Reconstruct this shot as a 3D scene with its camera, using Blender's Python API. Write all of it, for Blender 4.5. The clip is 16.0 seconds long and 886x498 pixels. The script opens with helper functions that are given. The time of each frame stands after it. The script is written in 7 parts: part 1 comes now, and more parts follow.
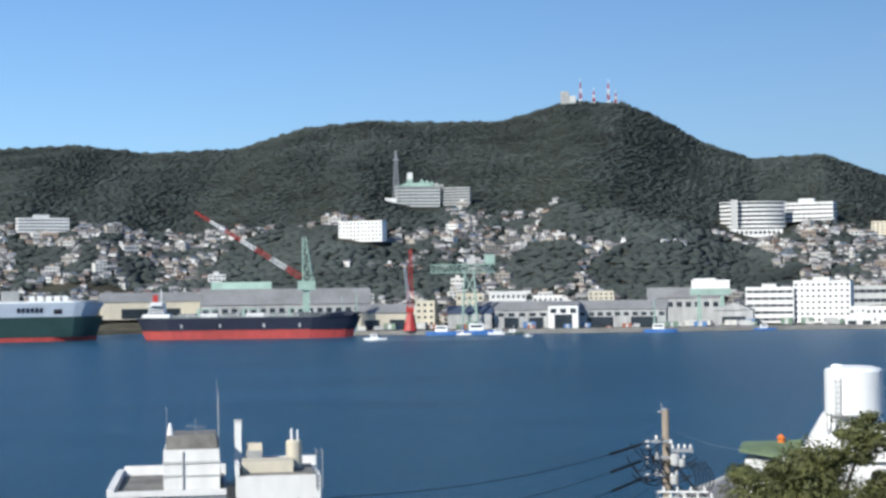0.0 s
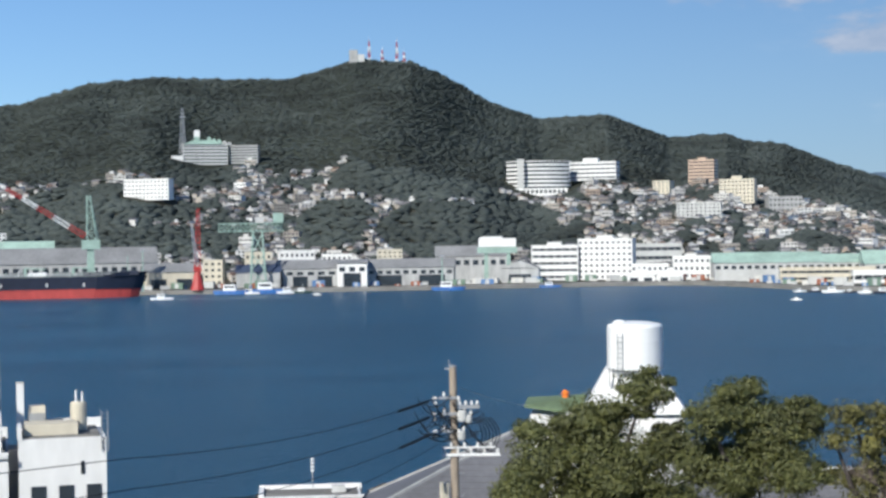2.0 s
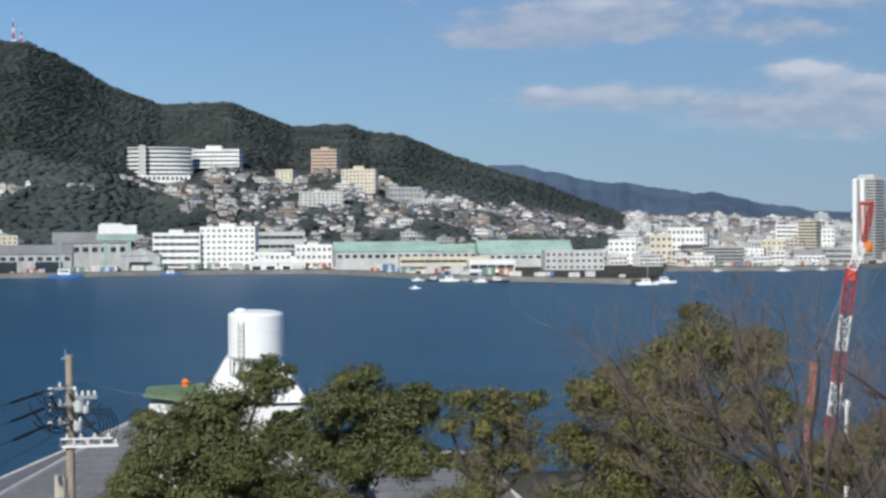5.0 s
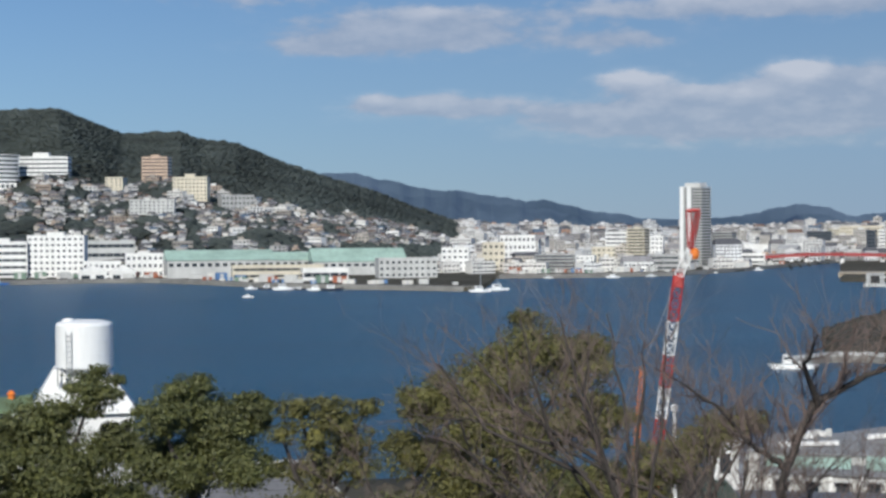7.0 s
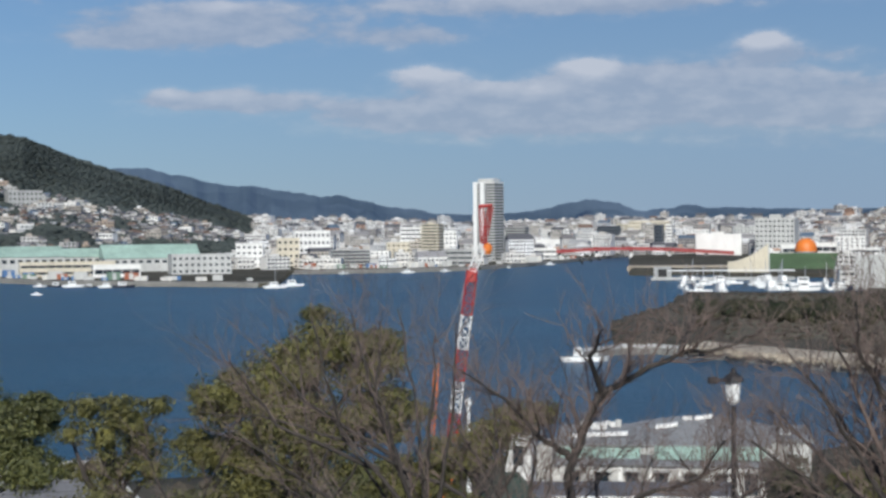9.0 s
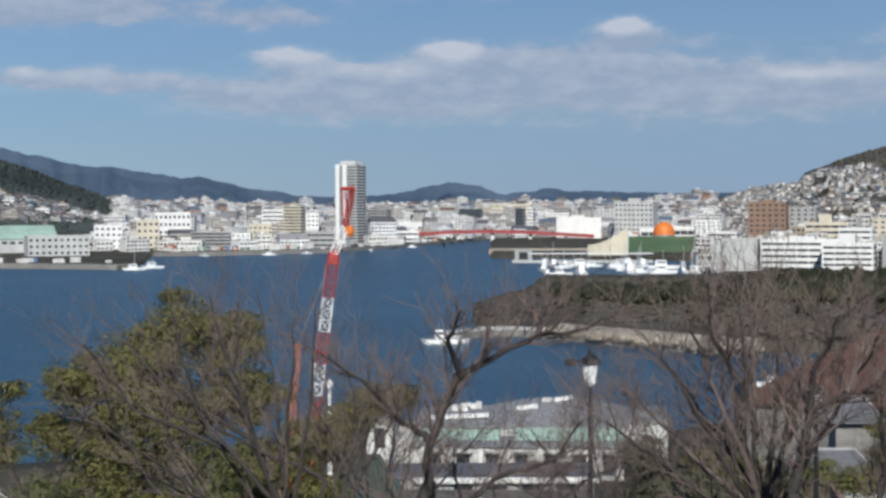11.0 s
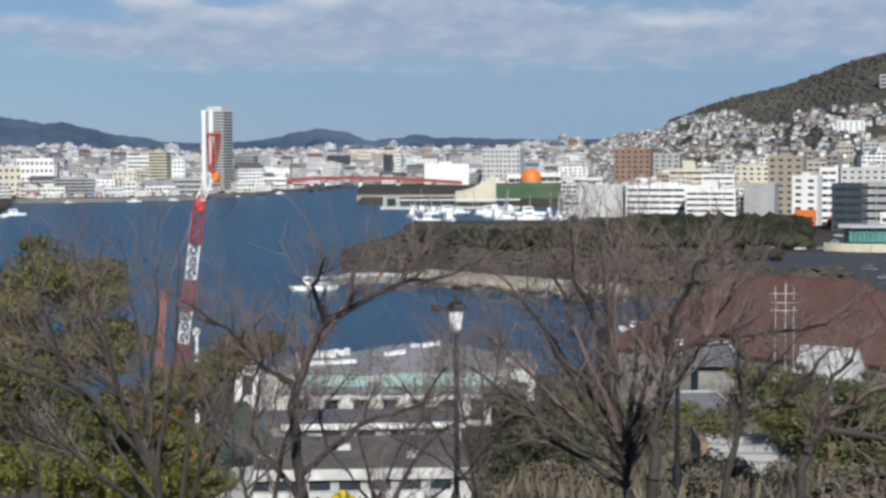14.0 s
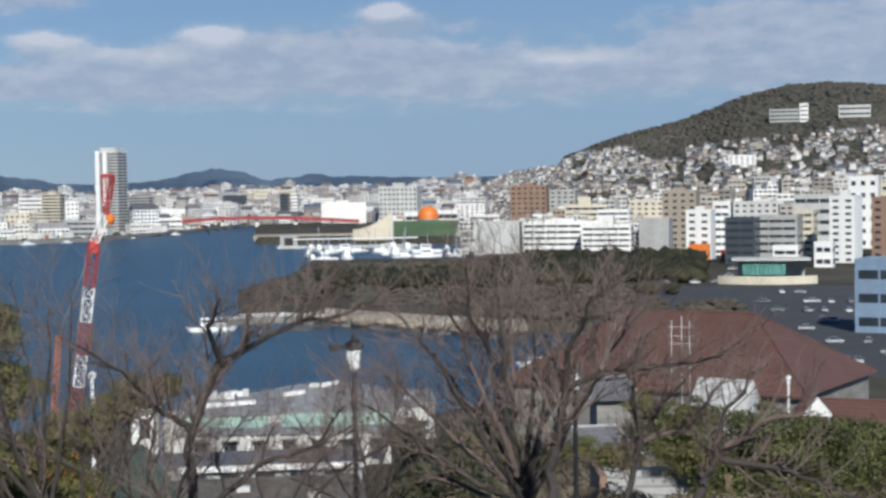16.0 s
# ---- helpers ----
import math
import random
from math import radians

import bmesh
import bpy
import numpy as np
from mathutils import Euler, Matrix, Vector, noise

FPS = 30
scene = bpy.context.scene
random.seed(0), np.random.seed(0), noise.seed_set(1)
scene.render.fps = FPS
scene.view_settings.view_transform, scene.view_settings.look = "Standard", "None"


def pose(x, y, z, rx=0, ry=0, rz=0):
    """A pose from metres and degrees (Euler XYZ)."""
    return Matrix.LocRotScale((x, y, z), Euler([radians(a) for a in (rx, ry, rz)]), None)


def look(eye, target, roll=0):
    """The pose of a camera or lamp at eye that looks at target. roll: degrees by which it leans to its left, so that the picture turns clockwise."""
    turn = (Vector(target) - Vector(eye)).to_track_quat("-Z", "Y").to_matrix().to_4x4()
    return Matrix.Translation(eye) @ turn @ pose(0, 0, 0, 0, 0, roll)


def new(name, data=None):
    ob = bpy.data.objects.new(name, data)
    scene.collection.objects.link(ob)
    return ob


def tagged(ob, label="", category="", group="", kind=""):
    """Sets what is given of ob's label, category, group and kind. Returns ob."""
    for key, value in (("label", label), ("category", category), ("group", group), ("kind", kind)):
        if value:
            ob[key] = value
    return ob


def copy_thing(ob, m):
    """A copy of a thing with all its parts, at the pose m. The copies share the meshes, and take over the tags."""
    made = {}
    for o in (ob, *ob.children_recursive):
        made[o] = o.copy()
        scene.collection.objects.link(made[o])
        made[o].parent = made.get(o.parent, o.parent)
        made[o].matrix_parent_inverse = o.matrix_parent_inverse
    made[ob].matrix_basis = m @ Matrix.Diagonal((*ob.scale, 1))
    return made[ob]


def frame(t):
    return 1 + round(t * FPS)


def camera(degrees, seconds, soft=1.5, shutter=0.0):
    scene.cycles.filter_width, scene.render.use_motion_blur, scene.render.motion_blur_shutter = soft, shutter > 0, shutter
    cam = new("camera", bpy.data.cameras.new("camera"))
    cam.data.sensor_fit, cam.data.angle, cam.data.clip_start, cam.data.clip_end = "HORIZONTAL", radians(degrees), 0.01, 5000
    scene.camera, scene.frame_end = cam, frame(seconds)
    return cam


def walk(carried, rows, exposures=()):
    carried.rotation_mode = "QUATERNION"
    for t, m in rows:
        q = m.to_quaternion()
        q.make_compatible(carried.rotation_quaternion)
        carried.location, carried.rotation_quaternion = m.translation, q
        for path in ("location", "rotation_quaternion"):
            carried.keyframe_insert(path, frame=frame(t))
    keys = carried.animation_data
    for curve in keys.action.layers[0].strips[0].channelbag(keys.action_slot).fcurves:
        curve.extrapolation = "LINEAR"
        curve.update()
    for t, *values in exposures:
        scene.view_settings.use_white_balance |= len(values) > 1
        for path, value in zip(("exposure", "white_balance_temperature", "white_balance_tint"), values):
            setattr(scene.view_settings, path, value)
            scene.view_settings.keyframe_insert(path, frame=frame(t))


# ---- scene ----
EYE = 40.0
cam = camera(29.77, 16.0, soft=2.9)
# seconds, yaw, pitch, roll: the camera turns where it stands
ROWS = [
    (0.0, -0.00, 1.13, 0.71),
    (0.5, -1.80, 1.22, 0.78),
    (1.0, -3.25, 1.20, 0.88),
    (1.5, -5.09, 0.40, 0.94),
    (2.0, -7.25, -0.39, 0.82),
    (2.5, -10.22, -1.08, 0.40),
    (3.0, -12.97, -1.42, 0.12),
    (3.5, -16.01, -1.31, 0.03),
    (6.0, -22.15, -0.87, 0.44),
    (6.5, -24.00, -0.82, 0.48),
    (7.0, -25.88, -0.66, 0.32),
    (7.5, -27.93, -0.92, 0.35),
    (8.0, -29.56, -1.15, 0.33),
    (8.5, -31.21, -1.10, 0.27),
    (9.0, -32.92, -0.86, 0.46),
    (9.5, -34.76, -0.79, 0.71),
    (10.0, -35.81, -1.00, 0.59),
    (12.5, -39.90, -2.63, -0.02),
    (13.0, -40.38, -3.25, 0.01),
    (13.5, -41.31, -3.48, -0.04),
    (14.0, -42.18, -3.34, 0.13),
    (14.5, -43.04, -3.10, 0.36),
    (15.0, -43.89, -2.80, 0.54),
    (15.5, -44.93, -2.37, 0.80),
    (16.0, -45.72, -2.06, 0.79),
]


def stand(yaw):
    """The camera is held at arm's length, so it slides along an arc as it turns; it is at the origin at 40 degrees."""
    x = y = 0.0
    n = 40
    for i in range(n):
        b = 40 + (-yaw - 40) * (i + 0.5) / n
        arm = 0.1 + 0.38 * min(1, max(0, (b - 14) / 8))
        step = arm * radians((-yaw - 40) / n)
        x, y = x + math.cos(radians(b)) * step, y - math.sin(radians(b)) * step
    return x, y


walk(cam, [(t, pose(*stand(yaw), EYE, 90 + pitch, roll, yaw)) for t, yaw, pitch, roll in ROWS],
     exposures=[(0.0, 0.3), (3.5, 0.13), (7.0, -0.04), (10.0, -0.05), (12.5, 0.01), (14.0, 0.06), (16.0, 0.05)])

# ---- daylight ----
SUN_AZ, SUN_EL = -142.0, 33.0
world = bpy.data.worlds.new("sky")
scene.world = world
world.use_nodes = True
wn, wl = world.node_tree.nodes, world.node_tree.links
sky = wn.new("ShaderNodeTexSky")
sky.sky_type, sky.sun_disc = "NISHITA", False
sky.sun_elevation, sky.sun_rotation = radians(SUN_EL), radians(-SUN_AZ)
sky.altitude, sky.air_density, sky.dust_density, sky.ozone_density = 600, 0.9, 0.0, 5.0
tint = wn.new("ShaderNodeMix")
tint.data_type, tint.blend_type = "RGBA", "MULTIPLY"
tint.inputs["Factor"].default_value, tint.inputs["B"].default_value = 1.0, (0.87, 1.02, 1.12, 1)
wl.new(sky.outputs[0], tint.inputs["A"])
wl.new(tint.outputs["Result"], wn["Background"].inputs[0])
wn["Background"].inputs[1].default_value = 0.086
sun = new("sun", bpy.data.lights.new("sun", "SUN"))
sun.data.energy, sun.data.angle, sun.data.color = 4.6, radians(0.5), (0.98, 0.97, 0.92)
sun.matrix_world = look((0, 0, 300), (-300 * math.sin(radians(SUN_AZ)) * math.cos(radians(SUN_EL)),
                                      -300 * math.cos(radians(SUN_AZ)) * math.cos(radians(SUN_EL)),
                                      300 - 300 * math.sin(radians(SUN_EL))))


# ---- helpers of this scene ----
def at(az, d, z=0.0):
    """A place by its bearing from the camera (degrees, clockwise) and its distance."""
    a = radians(az)
    side = -0.19 if az < 24 and d < 160 else 0.0  # where the camera stands while it looks that way
    return Vector((d * math.sin(a) + side, d * math.cos(a) - side * 0.5, z))


def facing(az, d, z=0.0, turn=0.0):
    p = at(az, d, z)
    return pose(p.x, p.y, p.z, 0, 0, -az + turn)


class Build:
    """Collects faces for one mesh."""

    def __init__(self):
        self.v, self.f, self.m, self.smooth = [], [], [], False

    def quad(self, pts, mat=0):
        n = len(self.v)
        self.v += [tuple(p) for p in pts]
        self.f.append(tuple(range(n, n + len(pts))))
        self.m.append(mat)

    def hexa(self, p, mat=0):
        n = len(self.v)
        self.v += [tuple(q) for q in p]
        for a in ((3, 2, 1, 0), (4, 5, 6, 7), (0, 1, 5, 4), (1, 2, 6, 5), (2, 3, 7, 6), (3, 0, 4, 7)):
            self.f.append(tuple(n + i for i in a))
            self.m.append(mat)

    def box(self, x0, x1, y0, y1, z0, z1, mat=0, inset=0.0):
        i = inset
        self.hexa([(x0, y0, z0), (x1, y0, z0), (x1, y1, z0), (x0, y1, z0),
                   (x0 + i, y0 + i, z1), (x1 - i, y0 + i, z1), (x1 - i, y1 - i, z1), (x0 + i, y1 - i, z1)], mat)
        return self

    def gable(self, x0, x1, y0, y1, z0, z1, over=0.0, along="x", hip=0.0, thick=0.0, mat=0):
        x0, x1, y0, y1 = x0 - over, x1 + over, y0 - over, y1 + over
        n = len(self.v)
        base = [(x0, y0, z0), (x1, y0, z0), (x1, y1, z0), (x0, y1, z0)]
        if along == "x":
            m = (y0 + y1) / 2
            top = [(x0 + hip, m, z1), (x1 - hip, m, z1)]
            fs = [(0, 1, 5, 4), (2, 3, 4, 5), (0, 4, 3), (1, 2, 5), (3, 2, 1, 0)]
        else:
            m = (x0 + x1) / 2
            top = [(m, y0 + hip, z1), (m, y1 - hip, z1)]
            fs = [(1, 2, 5, 4), (3, 0, 4, 5), (0, 1, 4), (2, 3, 5), (3, 2, 1, 0)]
        self.v += base + top
        for a in fs:
            self.f.append(tuple(n + i for i in a))
            self.m.append(mat)
        return self

    def tube(self, p, q, r0, r1=None, n=6, mat=0, cap=True):
        p, q = Vector(p), Vector(q)
        r1 = r0 if r1 is None else r1
        ax = (q - p)
        if ax.length < 1e-6:
            return self
        ax.normalize()
        u = ax.cross(Vector((0, 0, 1)) if abs(ax.z) < 0.9 else Vector((1, 0, 0))).normalized()
        w = ax.cross(u)
        b = len(self.v)
        for c, r in ((p, r0), (q, r1)):
            for i in range(n):
                a = 2 * math.pi * i / n
                self.v.append(tuple(c + (u * math.cos(a) + w * math.sin(a)) * r))
        for i in range(n):
            j = (i + 1) % n
            self.f.append((b + i, b + j, b + n + j, b + n + i))
            self.m.append(mat)
        if cap:
            self.f += [tuple(b + i for i in reversed(range(n))), tuple(b + n + i for i in range(n))]
            self.m += [mat, mat]
        return self

    def lathe(self, rings, n=16, c=(0, 0, 0), mat=0):
        """rings: (radius, z) from below upwards."""
        b = len(self.v)
        for r, z in rings:
            for i in range(n):
                a = 2 * math.pi * i / n
                self.v.append((c[0] + r * math.cos(a), c[1] + r * math.sin(a), c[2] + z))
        for k in range(len(rings) - 1):
            for i in range(n):
                j = (i + 1) % n
                self.f.append((b + k * n + i, b + k * n + j, b + (k + 1) * n + j, b + (k + 1) * n + i))
                self.m.append(mat)
        self.f += [tuple(b + i for i in reversed(range(n))), tuple(b + (len(rings) - 1) * n + i for i in range(n))]
        self.m += [mat, mat]
        return self

    def lattice(self, p, q, w0, w1, n, r, up=(0, 0, 1), mat=0):
        """A square truss from p to q."""
        p, q = Vector(p), Vector(q)
        ax = (q - p).normalized()
        u = ax.cross(Vector(up))
        if u.length < 0.05:
            u = ax.cross(Vector((0, 1, 0)))
        u.normalize()
        w = ax.cross(u)
        rows = []
        for k in range(n + 1):
            s = k / n
            h = (w0 + (w1 - w0) * s) / 2
            c = p.lerp(q, s)
            rows.append([c + u * h * a + w * h * b for a, b in ((-1, -1), (1, -1), (1, 1), (-1, 1))])
        for k in range(n):
            for i in range(4):
                j = (i + 1) % 4
                self.tube(rows[k][i], rows[k + 1][i], r, n=4, mat=mat, cap=False)
                self.tube(rows[k][i if k % 2 else j], rows[k + 1][j if k % 2 else i], r * 0.6, n=3, mat=mat, cap=False)
                self.tube(rows[k][i], rows[k][j], r * 0.6, n=3, mat=mat, cap=False)
        return self

    def mesh(self, name, mats):
        me = bpy.data.meshes.new(name)
        me.from_pydata(self.v, [], self.f)
        for m in mats if isinstance(mats, (list, tuple)) else [mats]:
            me.materials.append(m)
        if max(self.m, default=0):
            me.polygons.foreach_set("material_index", self.m)
        if self.smooth:
            me.polygons.foreach_set("use_smooth", [True] * len(self.f))
        me.update()
        return me


def part(name, b, mats, parent=None, label="", kind=""):
    """One mesh object under a thing or a part."""
    ob = new(name, b if isinstance(b, bpy.types.Mesh) else b.mesh(name, mats))
    ob.parent = parent
    return tagged(ob, label=label, kind=kind)


def thing(name, m, label, category, group="", kind=""):
    ob = new(name)
    ob.matrix_basis = m
    return tagged(ob, label, category, group, kind)


def rotated(b, m):
    b.v = [tuple(m @ Vector(p)) for p in b.v]
    return b


# ---- materials ----
def material(name, colour, rough=0.8, metal=0.0, vary=0.12, grain=4.0, stain=0.4, bump=0.0, random=None, island=None, streak=1.0, spec=0.5):
    """A surface with fine grain and large stains; random or island: a second colour that pieces differ towards."""
    mat = bpy.data.materials.new(name)
    mat.use_nodes = True
    n, l = mat.node_tree.nodes, mat.node_tree.links
    sh = n["Principled BSDF"]
    sh.inputs["Roughness"].default_value, sh.inputs["Metallic"].default_value = rough, metal
    sh.inputs["Specular IOR Level"].default_value = spec
    tc = n.new("ShaderNodeTexCoord")
    mp = n.new("ShaderNodeMapping")
    mp.inputs["Scale"].default_value = (1, 1, streak)
    l.new(tc.outputs["Object"], mp.inputs[0])
    fine, big = n.new("ShaderNodeTexNoise"), n.new("ShaderNodeTexNoise")
    for t, s, dt in ((fine, grain, 6), (big, stain, 3)):
        t.inputs["Scale"].default_value, t.inputs["Detail"].default_value = s, dt
        l.new(mp.outputs[0], t.inputs["Vector"])
    add = n.new("ShaderNodeMath")
    add.operation = "ADD"
    l.new(fine.outputs[0], add.inputs[0])
    l.new(big.outputs[0], add.inputs[1])
    rng = n.new("ShaderNodeMapRange")
    rng.inputs["From Min"].default_value, rng.inputs["From Max"].default_value = 0.6, 1.4
    rng.inputs["To Min"].default_value, rng.inputs["To Max"].default_value = 1 - 1.6 * vary, 1 + vary
    l.new(add.outputs[0], rng.inputs["Value"])
    base = n.new("ShaderNodeMix")
    base.data_type = "RGBA"
    base.inputs["A"].default_value = (*colour, 1)
    base.inputs["B"].default_value = (*(random or island or colour), 1)
    base.inputs["Factor"].default_value = 0
    if random:
        l.new(n.new("ShaderNodeObjectInfo").outputs["Random"], base.inputs["Factor"])
    if island:
        l.new(n.new("ShaderNodeNewGeometry").outputs["Random Per Island"], base.inputs["Factor"])
    mul = n.new("ShaderNodeVectorMath")
    mul.operation = "SCALE"
    l.new(base.outputs["Result"], mul.inputs[0])
    l.new(rng.outputs[0], mul.inputs["Scale"])
    l.new(mul.outputs[0], sh.inputs["Base Color"])
    if bump:
        bp = n.new("ShaderNodeBump")
        bp.inputs["Strength"].default_value, bp.inputs["Distance"].default_value = 0.6, bump
        l.new(fine.outputs[0], bp.inputs["Height"])
        l.new(bp.outputs[0], sh.inputs["Normal"])
    return mat


def ramp_material(name, stops, rough=0.8, island=True):
    """Pieces take one of several colours at random."""
    mat = material(name, (0.5, 0.5, 0.5), rough, island=(0.5, 0.5, 0.5), grain=1.2, stain=0.05, vary=0.1)
    n, l = mat.node_tree.nodes, mat.node_tree.links
    src = n.new("ShaderNodeNewGeometry").outputs["Random Per Island"] if island else n.new("ShaderNodeObjectInfo").outputs["Random"]
    r = n.new("ShaderNodeValToRGB")
    r.color_ramp.interpolation = "CONSTANT"
    while len(r.color_ramp.elements) < len(stops):
        r.color_ramp.elements.new(0.5)
    for e, (p, c) in zip(r.color_ramp.elements, stops):
        e.position, e.color = p, (*c, 1)
    l.new(src, r.inputs[0])
    mul = next(x for x in n if x.bl_idname == "ShaderNodeVectorMath")
    l.new(r.outputs[0], mul.inputs[0])
    return mat


WHITE = material("white_render", (0.78, 0.77, 0.74), 0.75, vary=0.1, grain=1.5, stain=0.12, streak=0.3)
WHITE_PAINT = material("white_painted_steel", (0.82, 0.82, 0.8), 0.45, vary=0.06, grain=3, stain=0.5, streak=0.3)
CREAM = material("cream_render", (0.62, 0.56, 0.44), 0.8, vary=0.14, grain=1.2, stain=0.1, streak=0.3)
PEACH = material("peach_tiled_wall", (0.55, 0.4, 0.3), 0.7, vary=0.12, grain=1.2, stain=0.1)
GREY = material("grey_concrete", (0.38, 0.38, 0.37), 0.85, vary=0.2, grain=1.5, stain=0.12, streak=0.3)
LIGHT_GREY = material("light_grey_concrete", (0.52, 0.52, 0.5), 0.85, vary=0.18, grain=1.5, stain=0.12, streak=0.3)
BROWN_WALL = material("brown_tiled_wall", (0.27, 0.17, 0.12), 0.75, vary=0.14, grain=1.0, stain=0.1)
DARK_WALL = material("dark_curtain_wall", (0.06, 0.07, 0.085), 0.35, vary=0.2, grain=0.6, stain=0.1)
BLUE_WALL = material("blue_grey_cladding", (0.2, 0.28, 0.38), 0.5, vary=0.12, grain=0.8, stain=0.1)
GLASS = material("window_glass", (0.035, 0.045, 0.055), 0.12, vary=0.3, grain=0.4, stain=0.1)
GREEN_GLASS = material("green_glass", (0.12, 0.3, 0.26), 0.15, vary=0.2, grain=0.4, stain=0.1)
GREEN_ROOF = material("pale_green_metal_roof", (0.36, 0.5, 0.42), 0.6, vary=0.25, grain=0.5, stain=0.06)
MOSS_ROOF = material("green_painted_roof", (0.16, 0.22, 0.12), 0.75, vary=0.25, grain=3, stain=0.4)
GREY_ROOF = material("grey_slate_roof", (0.13, 0.13, 0.14), 0.75, vary=0.2, grain=2.5, stain=0.25, bump=0.02)
SHED_ROOF = material("weathered_sheet_roof", (0.25, 0.25, 0.25), 0.7, vary=0.22, grain=0.5, stain=0.05)
SHED_WALL = material("weathered_sheet_wall", (0.42, 0.42, 0.41), 0.75, vary=0.25, grain=0.5, stain=0.06, streak=0.2)
BROWN_ROOF = material("red_brown_roof_tiles", (0.12, 0.058, 0.045), 0.75, vary=0.2, grain=3, stain=0.2, bump=0.02)
TERRACE_ROOF = material("weathered_terrace_roof", (0.14, 0.12, 0.095), 0.95, vary=0.45, grain=1.2, stain=0.25)
FLAT_ROOF = material("roof_membrane", (0.2, 0.19, 0.17), 0.9, vary=0.3, grain=2, stain=0.4)
RED = material("red_painted_steel", (0.42, 0.035, 0.03), 0.5, vary=0.15, grain=1.0, stain=0.2)
ORANGE = material("orange_painted_steel", (0.75, 0.2, 0.03), 0.5, vary=0.1, grain=0.7, stain=0.1)
CRANE_GREEN = material("pale_green_crane_steel", (0.3, 0.42, 0.36), 0.6, vary=0.2, grain=0.5, stain=0.1)
STEEL = material("galvanised_steel", (0.42, 0.43, 0.44), 0.45, metal=0.5, vary=0.15)
NAVY = material("navy_hull_paint", (0.014, 0.018, 0.035), 0.45, vary=0.25, grain=0.25, stain=0.04)
HULL_RED = material("red_hull_paint", (0.42, 0.058, 0.05), 0.6, vary=0.2, grain=0.3, stain=0.05, streak=0.3)
HULL_GREEN = material("dark_green_hull_paint", (0.018, 0.05, 0.045), 0.5, vary=0.2, grain=0.25, stain=0.04)
HULL_GREY = material("pale_blue_grey_hull_paint", (0.42, 0.48, 0.54), 0.5, vary=0.1, grain=0.25, stain=0.04)
DECK = material("grey_deck", (0.2, 0.22, 0.22), 0.8, vary=0.2, grain=0.5)
BLUE = material("blue_painted_steel", (0.05, 0.16, 0.42), 0.5, vary=0.2, grain=0.5)
CONCRETE = material("pole_concrete", (0.33, 0.27, 0.21), 0.85, vary=0.15, grain=8, stain=1.5)
QUAY = material("quay_concrete", (0.24, 0.23, 0.21), 0.9, vary=0.3, grain=0.4, stain=0.05, streak=3)
BLACK = material("black_rubber", (0.012, 0.012, 0.013), 0.6, vary=0.2)
CERAMIC = material("white_ceramic", (0.75, 0.74, 0.7), 0.3, vary=0.08)
BARK = material("grey_brown_bark", (0.056, 0.047, 0.041), 0.9, vary=0.35, grain=14, stain=2, bump=0.01)
TWIG = material("brown_twigs", (0.165, 0.122, 0.105), 0.9, vary=0.25, grain=6, stain=1)
BRIDGE_RED = material("bridge_red_paint", (0.36, 0.055, 0.055), 0.6, vary=0.15, grain=0.5, stain=0.05)
LAWN = material("lawn", (0.085, 0.14, 0.065), 0.95, vary=0.25, grain=0.8, stain=0.05)
SAND = material("pale_rubble_stone", (0.42, 0.36, 0.28), 0.95, vary=0.4, grain=0.6, stain=0.06)
ROAD = material("asphalt", (0.055, 0.055, 0.058), 0.9, vary=0.2, grain=0.5, stain=0.05)
LEAF = material("evergreen_leaves", (0.05, 0.061, 0.02), 0.6, island=(0.135, 0.138, 0.038), vary=0.3, grain=1.2, stain=0.5)
LEAF_OLIVE = material("olive_leaves", (0.06, 0.06, 0.02), 0.65, island=(0.165, 0.152, 0.04), vary=0.3, grain=1.2, stain=0.5)
LEAF_BRIGHT = material("bright_green_leaves", (0.1, 0.105, 0.018), 0.55, island=(0.25, 0.225, 0.035), vary=0.25, grain=1.2, stain=0.5)
FOREST = material("far_forest", (0.06, 0.072, 0.068), 0.95, island=(0.071, 0.082, 0.075), vary=0.3, grain=0.016, stain=0.004, spec=0.1)
LEAF_DARK = material("dull_green_leaves", (0.035, 0.038, 0.02), 0.65, island=(0.1, 0.096, 0.048), vary=0.3, grain=1.2, stain=0.5)
PARK_WOOD = material("park_evergreens", (0.025, 0.03, 0.019), 0.95, island=(0.055, 0.052, 0.032), vary=0.35, grain=0.3, stain=0.03, spec=0.1)
WORN_WHITE = material("worn_white_render", (0.6, 0.59, 0.56), 0.85, vary=0.35, grain=1.2, stain=0.25, streak=0.4)
WINTER_WOOD = material("winter_wood", (0.085, 0.08, 0.068), 0.95, island=(0.11, 0.1, 0.082), vary=0.25, grain=0.12, stain=0.006, spec=0.1)
DRY_GRASS = material("dry_grass", (0.125, 0.118, 0.088), 0.95, vary=0.3, grain=0.5, stain=0.03, spec=0.1)
SCRUB = material("dry_winter_scrub", (0.072, 0.063, 0.05), 0.95, island=(0.12, 0.1, 0.078), vary=0.3, grain=0.2, stain=0.02, spec=0.1)
HOUSE_WALL = ramp_material("house_walls", [(0, (0.64, 0.62, 0.58)), (0.24, (0.42, 0.38, 0.33)), (0.46, (0.52, 0.5, 0.47)), (0.63, (0.28, 0.25, 0.22)), (0.77, (0.76, 0.75, 0.72)), (0.9, (0.36, 0.28, 0.22))])
